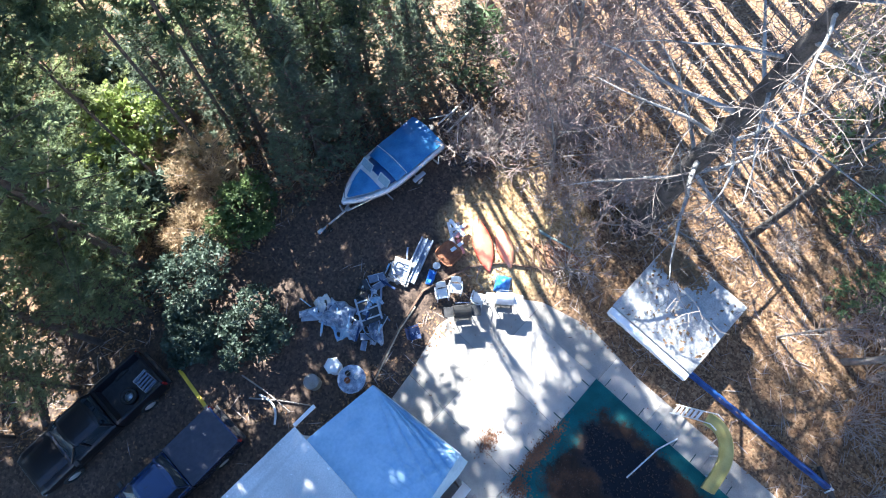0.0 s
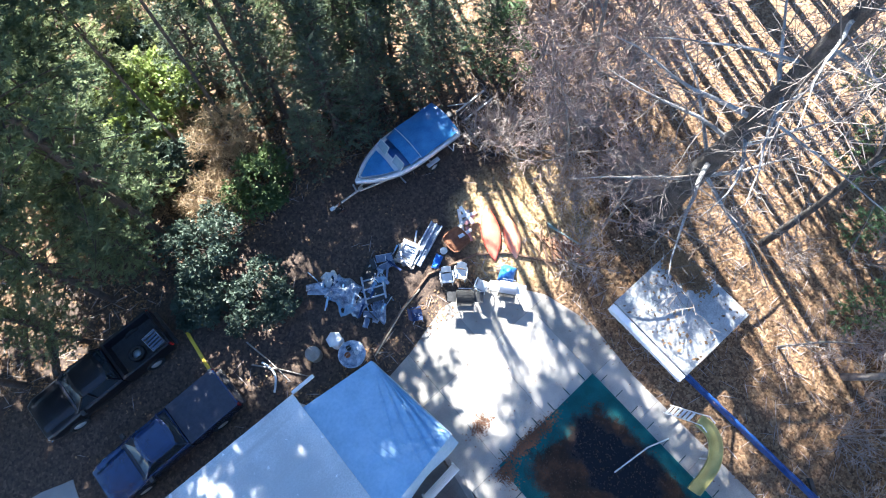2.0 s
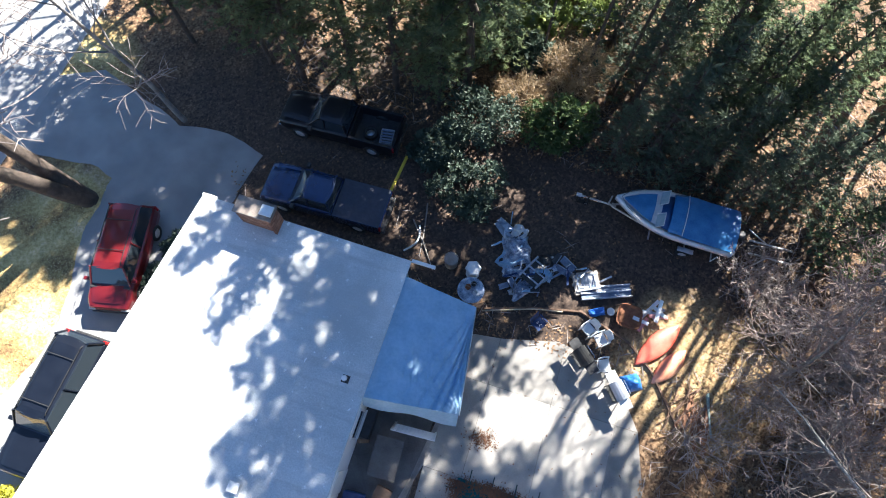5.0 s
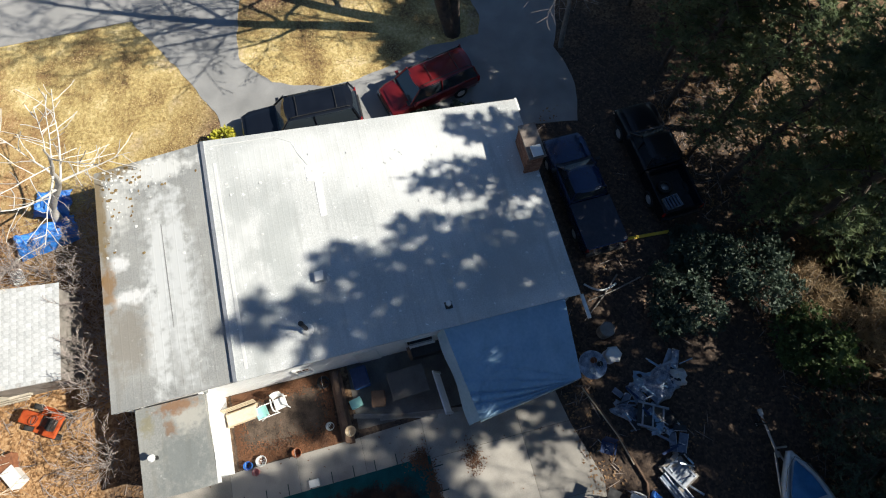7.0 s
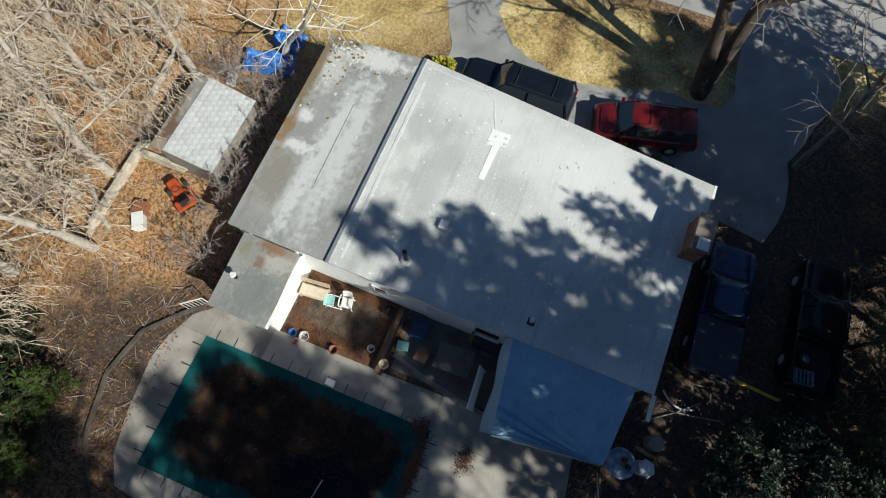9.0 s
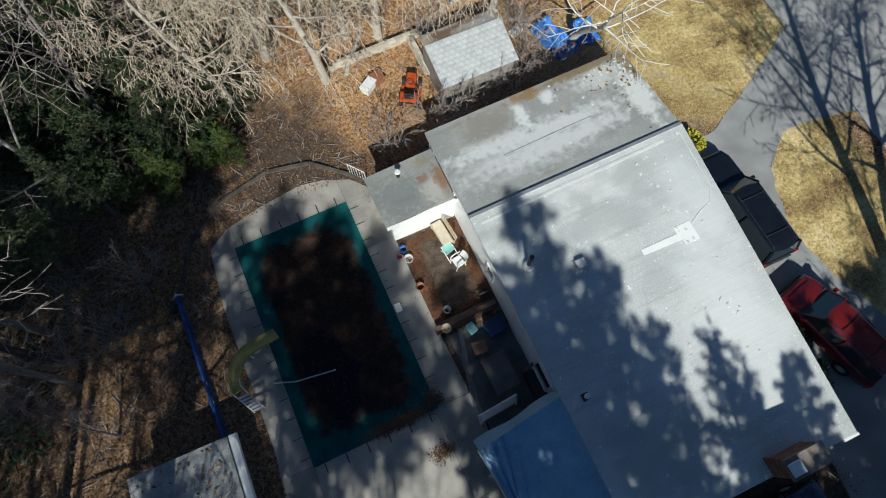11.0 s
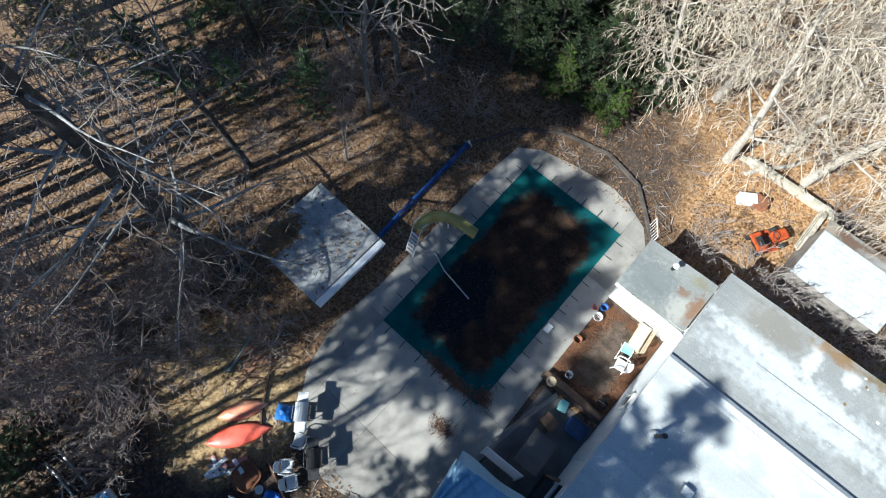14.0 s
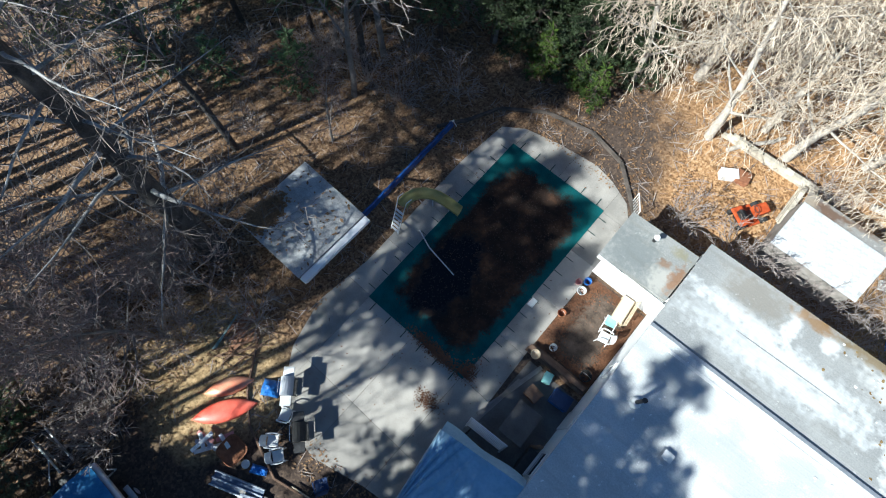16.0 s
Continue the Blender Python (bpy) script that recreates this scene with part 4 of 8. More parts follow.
part("roof", prism([(-2.0, -1.5), (1.98, -1.45), (2.02, 0.6), (-2.0, 0.6)], lambda x, y: shed_z(y) - 0.06, lambda x, y: shed_z(y)), "shed_roof", shed2)
part("roof", prism([(-2.0, 0.61), (2.02, 0.61), (1.98, 1.5), (-2.0, 1.5)], lambda x, y: shed_z(y) - 0.06, lambda x, y: shed_z(y)), "shed_back", shed2, "leaf-stained slope")
shingle_bm = boxed(-0.149, 0.149, -0.16, 0.16, 0.0, 0.007)
shingle_me = bpy.data.meshes.new("shingle")
shingle_bm.to_mesh(shingle_me), shingle_bm.free()
shingle_me.materials.append(M["shed_shingle"])
for r in range(9):
    y = -1.36 + r * 0.235
    for k in range(13):
        x = -1.83 + k * 0.305 + (0.15 if r % 2 else 0)
        if x > 1.9:
            continue
        sgl = mesh_part("shingle", shingle_me, "shed_shingle", shed2)
        sgl.matrix_local = pose(x, y, shed_z(y) + 0.008, 12)


# ---- vehicles ----
def ring(x, w, z0, z1, n=6, round_top=0.12, tuck=0.06):
    """Cross-section of a car body at x: half width w, from z0 to z1, with rounded shoulders."""
    r = min(round_top, (z1 - z0) * 0.45)
    pts = [(x, -w + tuck, z0), (x, -w, z0 + (z1 - z0) * 0.4)]
    for k in range(n + 1):
        a = math.pi / 2 * k / n
        pts.append((x, -w + r - r * math.cos(a) * 1.0, z1 - r + r * math.sin(a)))
    for k in range(n + 1):
        a = math.pi / 2 * (1 - k / n)
        pts.append((x, w - r + r * math.cos(a), z1 - r + r * math.sin(a)))
    pts += [(x, w, z0 + (z1 - z0) * 0.4), (x, w - tuck, z0)]
    return pts


def wheel(parent, x, y, r=0.37, w=0.24):
    s = 1 if y > 0 else -1
    prof = [(r * 0.62, -w / 2), (r * 0.93, -w / 2), (r, -w / 2 + 0.04), (r, w / 2 - 0.04), (r * 0.93, w / 2), (r * 0.62, w / 2)]
    tyre = bmesh.new()
    n = 24
    rings = [[tyre.verts.new((a * math.cos(2 * math.pi * k / n), d, a * math.sin(2 * math.pi * k / n))) for a, d in prof] for k in range(n)]
    for k in range(n):
        for j in range(len(prof)):
            a, c = rings[k], rings[(k + 1) % n]
            tyre.faces.new((a[j], c[j], c[(j + 1) % len(prof)], a[(j + 1) % len(prof)]))
    bmesh.ops.recalc_face_normals(tyre, faces=tyre.faces)
    hub = new("wheel")
    hub.parent = parent
    hub.matrix_local = pose(x, y, r)
    part("tyre", tyre, "rubber", hub, smooth=True)
    rim = tubed([(0, s * (w / 2 - 0.05), 0), (0, s * (w / 2 - 0.03), 0), (0, s * (w / 2 - 0.01), 0)], [r * 0.62, r * 0.6, r * 0.3], 20)
    part("rim", rim, "alu", hub, smooth=True)
    return hub


def greenhouse(parent, st, paint, glass_front=True, pillars=True):
    """Cabin: stations of (x_low, x_high) with half widths, as glass with a painted roof and pillars."""
    xf0, xf1, xr1, xr0, w0, w1, z0, z1 = st
    # glass body, slightly inside the painted frame
    lo = [Vector((xf0, -w0, z0)), Vector((xf0, w0, z0)), Vector((xr0, w0, z0)), Vector((xr0, -w0, z0))]
    hi = [Vector((xf1, -w1, z1)), Vector((xf1, w1, z1)), Vector((xr1, w1, z1)), Vector((xr1, -w1, z1))]
    for i, name in enumerate(("windshield", "side_window", "rear_window", "side_window")):
        j = (i + 1) % 4
        out = ((lo[i] + lo[j]) / 2 - (lo[0] + lo[2]) / 2)
        out.z = 0
        out = out.normalized() * 0.012
        g = bmesh.new()
        a = [g.verts.new(p) for p in (lo[i], lo[j], hi[j], hi[i])]
        c = [g.verts.new(p - out) for p in (lo[i], lo[j], hi[j], hi[i])]
        g.faces.new(a), g.faces.new(c[::-1])
        for k in range(4):
            g.faces.new((a[k], c[k], c[(k + 1) % 4], a[(k + 1) % 4]))
        bmesh.ops.recalc_face_normals(g, faces=g.faces)
        part(name, g, "glass", parent, "dark tinted glass")
    part("dashboard", boxed(min(xf0, xf1), max(xf0, xf1), -w0 + 0.05, w0 - 0.05, z0 - 0.05, z0 + 0.05), "tonneau", parent)
    # roof panel with crown and rounded edges
    nx, ny = 10, 10
    bm = bmesh.new()
    rows = []
    for i in range(nx + 1):
        u = i / nx
        x = xf1 + 0.06 + (xr1 - 0.06 - xf1 - 0.06) * u
        row = []
        for j in range(ny + 1):
            v = 2 * j / ny - 1
            edge = max(abs(v) ** 6, abs(2 * u - 1) ** 8)
            row.append(bm.verts.new((x + (0.1 * (1 - v * v) - 0.08) * (1 - 2 * u) ** 3, v * (w1 + 0.02) * (1 - 0.1 * abs(2 * u - 1) ** 5), z1 + 0.055 - 0.06 * edge - 0.03 * v * v)))
        rows.append(row)
    for a, c in zip(rows, rows[1:]):
        for j in range(ny):
            bm.faces.new((a[j], c[j], c[j + 1], a[j + 1]))
    bmesh.ops.recalc_face_normals(bm, faces=bm.faces)
    if bm.faces[0].normal.z < 0:
        bmesh.ops.reverse_faces(bm, faces=bm.faces)
    bmesh.ops.solidify(bm, geom=list(bm.faces), thickness=0.06)
    part("roof_panel", bm, paint, parent)
    for s in (-1, 1):
        part("pillar", tubed([(xf0, s * w0, z0), (xf1, s * w1, z1 + 0.02)], 0.045, 6), paint, parent)
        part("pillar", tubed([(xr0, s * w0, z0), (xr1, s * w1, z1 + 0.02)], 0.05, 6), paint, parent)
        xm = (xf0 + xr0) / 2 + 0.1
        part("pillar", tubed([(xm, s * w0, z0), (xm, s * (w1 + 0.01), z1 + 0.02)], 0.04, 6), paint, parent)
    # dashboard glint strip: wiper cowl
    part("cowl", boxed(xf0 - 0.02, xf0 + 0.12, -w0, w0, z0 - 0.02, z0 + 0.015), "black_plastic", parent)


def mirrors(parent, x, w, z, paint):
    for s in (-1, 1):
        part("mirror", boxed(x - 0.08, x + 0.08, s * w if s > 0 else -w - 0.22, w + 0.22 if s > 0 else -w, z - 0.07, z + 0.09, 0.03), paint, parent)


def lights(parent, xf, xr, w, zf, zr):
    for s in (-1, 1):
        part("headlight", boxed(xf - 0.12, xf + 0.02, s * (w - 0.25) - 0.16, s * (w - 0.25) + 0.16, zf - 0.08, zf + 0.08, 0.03), "lamp", parent, "clear lens")
        part("tail_light", boxed(xr - 0.02, xr + 0.1, s * (w - 0.1) - 0.09, s * (w - 0.1) + 0.09, zr - 0.18, zr + 0.14, 0.02), "tail", parent, "red lens")


def pickup(m, paint, label, cover):
    """Pickup truck, front along +x, 5.7 m long."""
    t = thing("pickup_truck", m, label, "pickup truck")
    W = 0.95
    secs = [ring(2.85, 0.78, 0.5, 0.9), ring(2.78, 0.88, 0.42, 1.02), ring(2.5, W, 0.38, 1.12), ring(1.6, W, 0.38, 1.19), ring(1.25, W, 0.38, 1.2), ring(-0.55, W, 0.38, 1.2), ring(-0.62, W, 0.38, 1.2)]
    part("body", loft(secs), paint, t, smooth=False)
    part("hood", sheet(10, 10, lambda u, v: (1.35 + 1.3 * u, (2 * v - 1) * (0.72 - 0.06 * u), 1.2 + 0.05 * (1 - (2 * v - 1) ** 4) - 0.13 * u ** 3), 0.02), paint, t)
    greenhouse(t, (1.3, 0.72, -0.42, -0.58, 0.83, 0.7, 1.19, 1.72), paint)
    # bed as four walls and a floor
    bed = [boxed(-2.8, -0.66, -W, -W + 0.13, 0.42, 1.2, 0.03), boxed(-2.8, -0.66, W - 0.13, W, 0.42, 1.2, 0.03), boxed(-0.78, -0.66, -W + 0.131, W - 0.131, 0.55, 1.19)]
    for bm in bed:
        part("bed_side", bm, paint, t)
    part("tailgate", boxed(-2.88, -2.78, -W + 0.08, W - 0.08, 0.5, 1.19, 0.02), paint, t)
    part("bed_floor", boxed(-2.78, -0.78, -W + 0.13, W - 0.13, 0.55, 0.62), "black_plastic", t)
    part("bumper", boxed(-3.0, -2.86, -0.88, 0.88, 0.45, 0.62, 0.03), "dark_metal", t, "dull dark bumper")
    part("bumper", boxed(2.76, 2.92, -0.86, 0.86, 0.42, 0.62, 0.04), "chrome", t, "chrome bumper")
    part("grille", boxed(2.8, 2.87, -0.5, 0.5, 0.66, 0.92, 0.02), "dark_metal", t)
    if cover:
        part("bed_cover", sheet(12, 10, lambda u, v: (-2.82 + 2.16 * u, (2 * v - 1) * 0.93, 1.215 + 0.02 * math.sin(math.pi * v) * math.sin(math.pi * u)), 0.025), "tonneau", t, "dark vinyl bed cover")
    for x in (1.85, -1.75):
        for s in (-1, 1):
            wheel(t, x, s * (W - 0.1), 0.4, 0.26)
    mirrors(t, 1.1, W - 0.02, 1.3, "black_plastic")
    lights(t, 2.82, -2.86, W, 0.82, 0.98)
    return t


pickup(pose(8.85, -6.2, 0, 0, 0, 1.5), "blue_paint", "dark blue pickup truck with a dark vinyl bed cover", True)
pickup(pose(9.6, -10.05, 0, 0, 0, 1.5), "black_paint", "black pickup truck with a spare wheel in its open bed", False)

spare = thing("spare_wheel", pose(8.1, -9.9, 0.64), "spare wheel lying in the open truck bed", "wheel")
w0 = wheel(spare, 0, 0.12, 0.34, 0.22)
w0.matrix_local = pose(0, 0, 0.12, -90)
crate = thing("wire_crate", pose(7.25, -9.85, 0.64, 0, 0, 8), "grey plastic crate with slats in the truck bed", "crate")
for k in range(5):
    part("slat", boxed(-0.28, 0.28, -0.34 + k * 0.15, -0.26 + k * 0.15, 0.32, 0.35), "slate_metal", crate)
for a in ((-0.3, -0.28, -0.38, 0.38), (0.28, 0.3, -0.38, 0.38), (-0.28, 0.28, -0.38, -0.36), (-0.28, 0.28, 0.36, 0.38)):
    part("side", boxed(*a, 0, 0.34), "grey_poly", crate)


def wagon(m, paint, label, category, length, w, h, hood, rails, name):
    """Sport utility or minivan, front along +x."""
    t = thing(name, m, label, category)
    L = length / 2
    zb = 1.02
    secs = [ring(L, w * 0.8, 0.45, zb - 0.28), ring(L - 0.08, w * 0.9, 0.36, zb - 0.16), ring(L - 0.45, w, 0.34, zb - 0.06), ring(L - hood, w, 0.34, zb + 0.04), ring(0, w, 0.34, zb + 0.06), ring(-L + 0.15, w * 0.97, 0.36, zb + 0.06), ring(-L, w * 0.93, 0.45, zb)]
    part("body", loft(secs), paint, t)
    part("hood", sheet(10, 10, lambda u, v: (L - hood + (hood - 0.25) * u, (2 * v - 1) * w * (0.82 - 0.08 * u), zb + 0.04 + 0.04 * (1 - (2 * v - 1) ** 4) - 0.15 * u ** 2.5), 0.02), paint, t)
    greenhouse(t, (L - hood + 0.05, L - hood - 0.55, -L + 0.28, -L + 0.06, w * 0.9, w * 0.74, zb + 0.05, h), paint)
    for s in (-1, 1):
        if rails:
            part("roof_rail", tubed([(L - hood - 0.7, s * w * 0.62, h + 0.03), (L - hood - 0.8, s * w * 0.62, h + 0.1), (-L + 0.5, s * w * 0.62, h + 0.1), (-L + 0.4, s * w * 0.62, h + 0.03)], 0.02, 6), "dark_metal", t)
    if rails:
        for x in (0.0, -L + 1.0):
            part("cross_bar", tubed([(x, -w * 0.62, h + 0.1), (x, w * 0.62, h + 0.1)], 0.018, 6), "dark_metal", t)
    part("bumper", boxed(L - 0.1, L + 0.06, -w * 0.85, w * 0.85, 0.4, 0.58, 0.04), "black_plastic", t)
    part("bumper", boxed(-L - 0.08, -L + 0.06, -w * 0.88, w * 0.88, 0.4, 0.6, 0.04), "black_plastic", t)
    part("grille", boxed(L - 0.03, L + 0.02, -0.42, 0.42, 0.6, 0.72, 0.01), "dark_metal", t)
    for x in (L - 0.95, -L + 1.0):
        for s in (-1, 1):
            wheel(t, x, s * (w - 0.1), 0.36, 0.23)
    mirrors(t, L - hood - 0.15, w - 0.03, zb + 0.12, paint)
    lights(t, L - 0.02, -L, w, 0.7, 0.92)
    return t


wagon(pose(15.75, 5.45, 0, 0, 0, 90), "navy_paint", "black sport utility wagon with roof bars on the driveway", "car", 5.6, 0.96, 1.78, 1.75, True, "utility_wagon")
wagon(pose(16.15, -0.85, 0, 0, 0, 103), "red_paint", "red minivan with a roof rack on the driveway", "minivan", 4.7, 0.94, 1.68, 1.05, True, "minivan")


# ---- boat on its trailer ----
def boat():
    m = pose(-6.13, -9.86, 0, 0, 0, -0.8)
    t = thing("trailer_boat", m, "blue and white runabout under a blue canvas cover", "boat")
    # bow along +x, 5.4 m long, beam 2.15
    def half(x):
        u = (x + 2.65) / 5.3
        return 1.06 * (1 - max(0, (u - 0.42) / 0.58) ** 2.3) + 0.0

    def sheer(x):
        u = (x + 2.65) / 5.3
        return 1.15 + 0.22 * u * u
    secs = []
    N = 26
    for i in range(N + 1):
        x = -2.65 + 5.3 * i / N
        h, zt = max(half(x), 0.02), sheer(x)
        u = i / N
        keel = 0.5 + 0.55 * max(0, u - 0.7) ** 1.5 / 0.3 ** 1.5
        secs.append([(x, -h, zt), (x, -h * 0.97, zt - 0.18), (x, -h * 0.8, keel + 0.28), (x, 0, keel), (x, h * 0.8, keel + 0.28), (x, h * 0.97, zt - 0.18), (x, h, zt)])
    part("hull", loft(secs), "hull_blue", t, "blue lower hull", smooth=True)
    # white side band and gunwale
    for s in (-1, 1):
        bm = bmesh.new()
        prev = None
        for i in range(N + 1):
            x = -2.65 + 5.3 * i / N
            h, zt = max(half(x), 0.02), sheer(x)
            quad = [bm.verts.new((x, s * (h + 0.03), zt + 0.03)), bm.verts.new((x, s * (h + 0.035), zt - 0.2)), bm.verts.new((x, s * max(h - 0.0, 0.0), zt - 0.2)), bm.verts.new((x, s * max(h - 0.2, 0.0), zt + 0.04))]
            if prev:
                for k in range(4):
                    bm.faces.new((prev[k], prev[(k + 1) % 4], quad[(k + 1) % 4], quad[k]))
            prev = quad
        bmesh.ops.recalc_face_normals(bm, faces=bm.faces)
        part("gunwale", bm, "gel", t, "white gunwale", smooth=True)
    def deck_z(x, y, crown):
        h = max(half(x), 0.05)
        return sheer(x) + 0.04 + crown * (1 - min(1, (y / h) ** 2))
    def strip(x0, x1, inset, crown, nx=16, ny=12, lift=0.0, wr=0.0):
        def f(u, v):
            x = x0 + (x1 - x0) * u
            w = max(half(x) - inset, 0.02)
            y = (2 * v - 1) * w
            return (x, y, deck_z(x, y, crown) + lift + wr * (noise.noise((x * 1.6, y * 1.6, 4)) + 0.5 * noise.noise((x * 5, y * 2, 9))))
        return sheet(nx, ny, f)
    part("bow_cover", strip(0.95, 2.3, 0.21, 0.12, wr=0.09), "boat_cover", t, "blue canvas bow cover", smooth=True)
    part("fore_deck", strip(0.6, 2.62, 0.03, 0.03, lift=-0.03), "gel", t, "white deck", smooth=True)
    part("cockpit_floor", boxed(-0.3, 0.65, -0.85, 0.85, 0.75, 0.8), "black_plastic", t, "dark cockpit")
    part("stern_cover", strip(-2.66, -0.35, 0.05, 0.22, 18, 14, 0.14, 0.045), "boat_cover", t, "blue canvas stern cover", smooth=True)
    bm = sheet(10, 14, lambda u, v: (-0.35 + 0.55 * u, (2 * v - 1) * (0.98 - 0.05 * u), deck_z(-0.35, (2 * v - 1), 0.22) + 0.19 - 0.14 * u + 0.02 * math.sin(10 * v)), 0.01)
    part("cover_flap", bm, "boat_cover", t, "folded blue canvas edge", smooth=True)
    part("cover_rope", tubed([(-0.38, -1.0 + 2.0 * k / 12, deck_z(-0.35, -1.0 + 2.0 * k / 12, 0.22) + 0.2) for k in range(13)], 0.015, 6), "white_plastic", t)
    for s in (-1, 1):
        wind = part("windscreen", sheet(6, 4, lambda u, v: (0.75 - 0.25 * v, s * (0.24 + 0.62 * u), sheer(0.7) + 0.06 + 0.34 * v), 0.01), "screen_pane", t, "pale clear curved screen")
        part("screen_frame", tubed([(0.77, s * 0.22, sheer(0.7) + 0.05), (0.5, s * 0.24, sheer(0.7) + 0.42), (0.5, s * 0.86, sheer(0.7) + 0.42), (0.77, s * 0.88, sheer(0.7) + 0.05)], 0.02, 6), "alu", wind)
        part("helm_seat", boxed(-0.2, 0.25, s * 0.5 - 0.22, s * 0.5 + 0.22, 0.8, 1.2, 0.05), "white_plastic", t, "white seat")
    part("bow_rail", tubed([(1.4, -0.78, sheer(1.4) + 0.12), (2.1, -0.42, sheer(2.1) + 0.16), (2.45, 0, sheer(2.45) + 0.17), (2.1, 0.42, sheer(2.1) + 0.16), (1.4, 0.78, sheer(1.4) + 0.12)], 0.015, 6), "chrome", t)
    part("transom_cap", boxed(-2.7, -2.6, -1.04, 1.04, 1.17, 1.24, 0.03), "gel", t, "white transom edge")
    part("outboard", boxed(-3.05, -2.7, -0.2, 0.2, 0.6, 1.3, 0.08), "black_plastic", t, "dark engine leg")
    # trailer
    tr = thing("boat_trailer", m, "grey steel boat trailer with a jockey wheel", "trailer")
    for s in (-1, 1):
        part("frame_rail", tubed([(-2.3, s * 0.55, 0.42), (0.8, s * 0.55, 0.42), (2.6, s * 0.06, 0.46)], 0.05, 6), "metal", tr)
        part("bunk", boxed(-2.2, 0.6, s * 0.55 - 0.06, s * 0.55 + 0.06, 0.47, 0.58), "grey_wood", tr)
        part("fender", boxed(-1.25, -0.55, s * 1.2 - 0.11, s * 1.2 + 0.11, 0.62, 0.67, 0.03), "metal", tr)
        wheel(tr, -0.9, s * 1.2, 0.3, 0.2)
        part("guide_post", tubed([(-2.1, s * 1.15, 0.42), (-2.1, s * 1.25, 0.42), (-2.1, s * 1.28, 1.1)], 0.025, 6), "white_plastic", tr)
    for x in (-2.1, -0.9, 0.7):
        part("cross_member", tubed([(x, -1.1, 0.42), (x, 1.1, 0.42)], 0.04, 6), "metal", tr)
    part("tongue", tubed([(2.4, 0, 0.46), (4.05, 0, 0.5)], 0.05, 6), "metal", tr)
    part("coupler", boxed(4.0, 4.25, -0.08, 0.08, 0.45, 0.58, 0.03), "alu", tr)
    part("winch_post", tubed([(2.75, 0, 0.46), (2.8, 0, 1.25)], 0.04, 6), "metal", tr)
    part("jack_post", tubed([(3.7, 0.12, 0.12), (3.7, 0.12, 0.95)], 0.035, 8), "dark_metal", tr)
    part("jack_stand", boxed(3.8, 4.1, -0.14, 0.14, 0.0, 0.36, 0.03), "dark_metal", tr, "dark block under the coupler")
    part("jack_handle", tubed([(3.7, 0.12, 0.9), (3.95, 0.3, 0.92)], 0.03, 6), "rust", tr)
    wheel(tr, 3.7, 0.12, 0.12, 0.07)


boat()

# folding ladder lying behind the boat
ld = thing("aluminium_ladder", pose(-10.75, -9.88, 0, 0, 0, 1), "old aluminium folding ladder lying behind the boat", "ladder")
for s in (-1, 1):
    part("ladder_rail", boxed(-0.95, 0.95, s * 0.31 - 0.035, s * 0.31 + 0.035, 0.25, 0.32, 0.01), "alu", ld)
    part("rear_leg", tubed([(0.15, s * 0.33, 0.26), (0.9, s * 0.98, 0.04)], 0.03, 6), "alu", ld)
for k in range(6):
    part("rung", tubed([(-0.8 + 0.32 * k, -0.3, 0.285), (-0.8 + 0.32 * k, 0.3, 0.285)], 0.018, 6), "dark_metal", ld)
for x in (-0.85, 0.85):
    part("foot", boxed(x - 0.04, x + 0.04, -0.34, 0.34, 0, 0.25, 0.01), "dark_metal", ld)


# ---- things round the pool ----
reel = thing("cover_reel", pose(-8.75, 8.9, 0, 0, 0, 91.5), "long blue rolled pool cover on a reel beside the deck", "pool cover reel")
L2 = 3.3


def roll_pts(n=24):
    return [(-L2 + 2 * L2 * k / n, 0.03 * noise.noise((k * 0.6, 0, 3)), 0.27 + 0.015 * noise.noise((k * 0.9, 4, 0))) for k in range(n + 1)]


part("rolled_sheet", tubed(roll_pts(), [0.07 + 0.03 * noise.noise((k * 0.8, 1, 1)) for k in range(25)], 12), "reel_blue", reel, "blue rolled sheet", smooth=True)
part("tube_core", tubed([(-L2 - 0.15, 0, 0.27), (L2 + 0.15, 0, 0.27)], 0.05, 8), "alu", reel)
for s in (-1, 1):
    part("stand", tubed([(s * (L2 + 0.1), -0.22, 0.0), (s * (L2 + 0.1), 0, 0.3), (s * (L2 + 0.1), 0.22, 0.0)], 0.03, 6), "white_plastic", reel)
part("torn_edge", sheet(20, 3, lambda u, v: (-L2 + 2 * L2 * u, -0.09 - 0.04 * v - 0.04 * noise.noise((u * 14, 0, 2)), 0.3 - 0.26 * v), 0.006), "reel_blue", reel, "loose hem of the sheet")

slide = thing("pool_slide", pose(0, 0, 0), "faded yellow-green curved pool slide with a white ladder", "slide")
curve = [Vector(p) for p in ((-7.05, 6.85, 1.75), (-7.1, 7.3, 1.72), (-7.0, 7.75, 1.55), (-6.75, 8.12, 1.35), (-6.4, 8.4, 1.12), (-5.95, 8.58, 0.85), (-5.55, 8.68, 0.62), (-5.3, 8.74, 0.5))]


def chute(bm, path, w, wall, t=0.03):
    rings = []
    for i, p in enumerate(path):
        d = (path[min(i + 1, len(path) - 1)] - path[max(i - 1, 0)])
        side = Vector((-d.y, d.x, 0)).normalized()
        prof = [(-w, wall), (-w * 0.92, 0.05), (-w * 0.5, 0.0), (0, -0.015), (w * 0.5, 0.0), (w * 0.92, 0.05), (w, wall), (w + t, wall), (w * 0.98, -t), (0, -0.05 - t), (-w * 0.98, -t), (-w - t, wall)]
        rings.append([p + side * a + Vector((0, 0, c)) for a, c in prof])
    return loft(rings, bm)


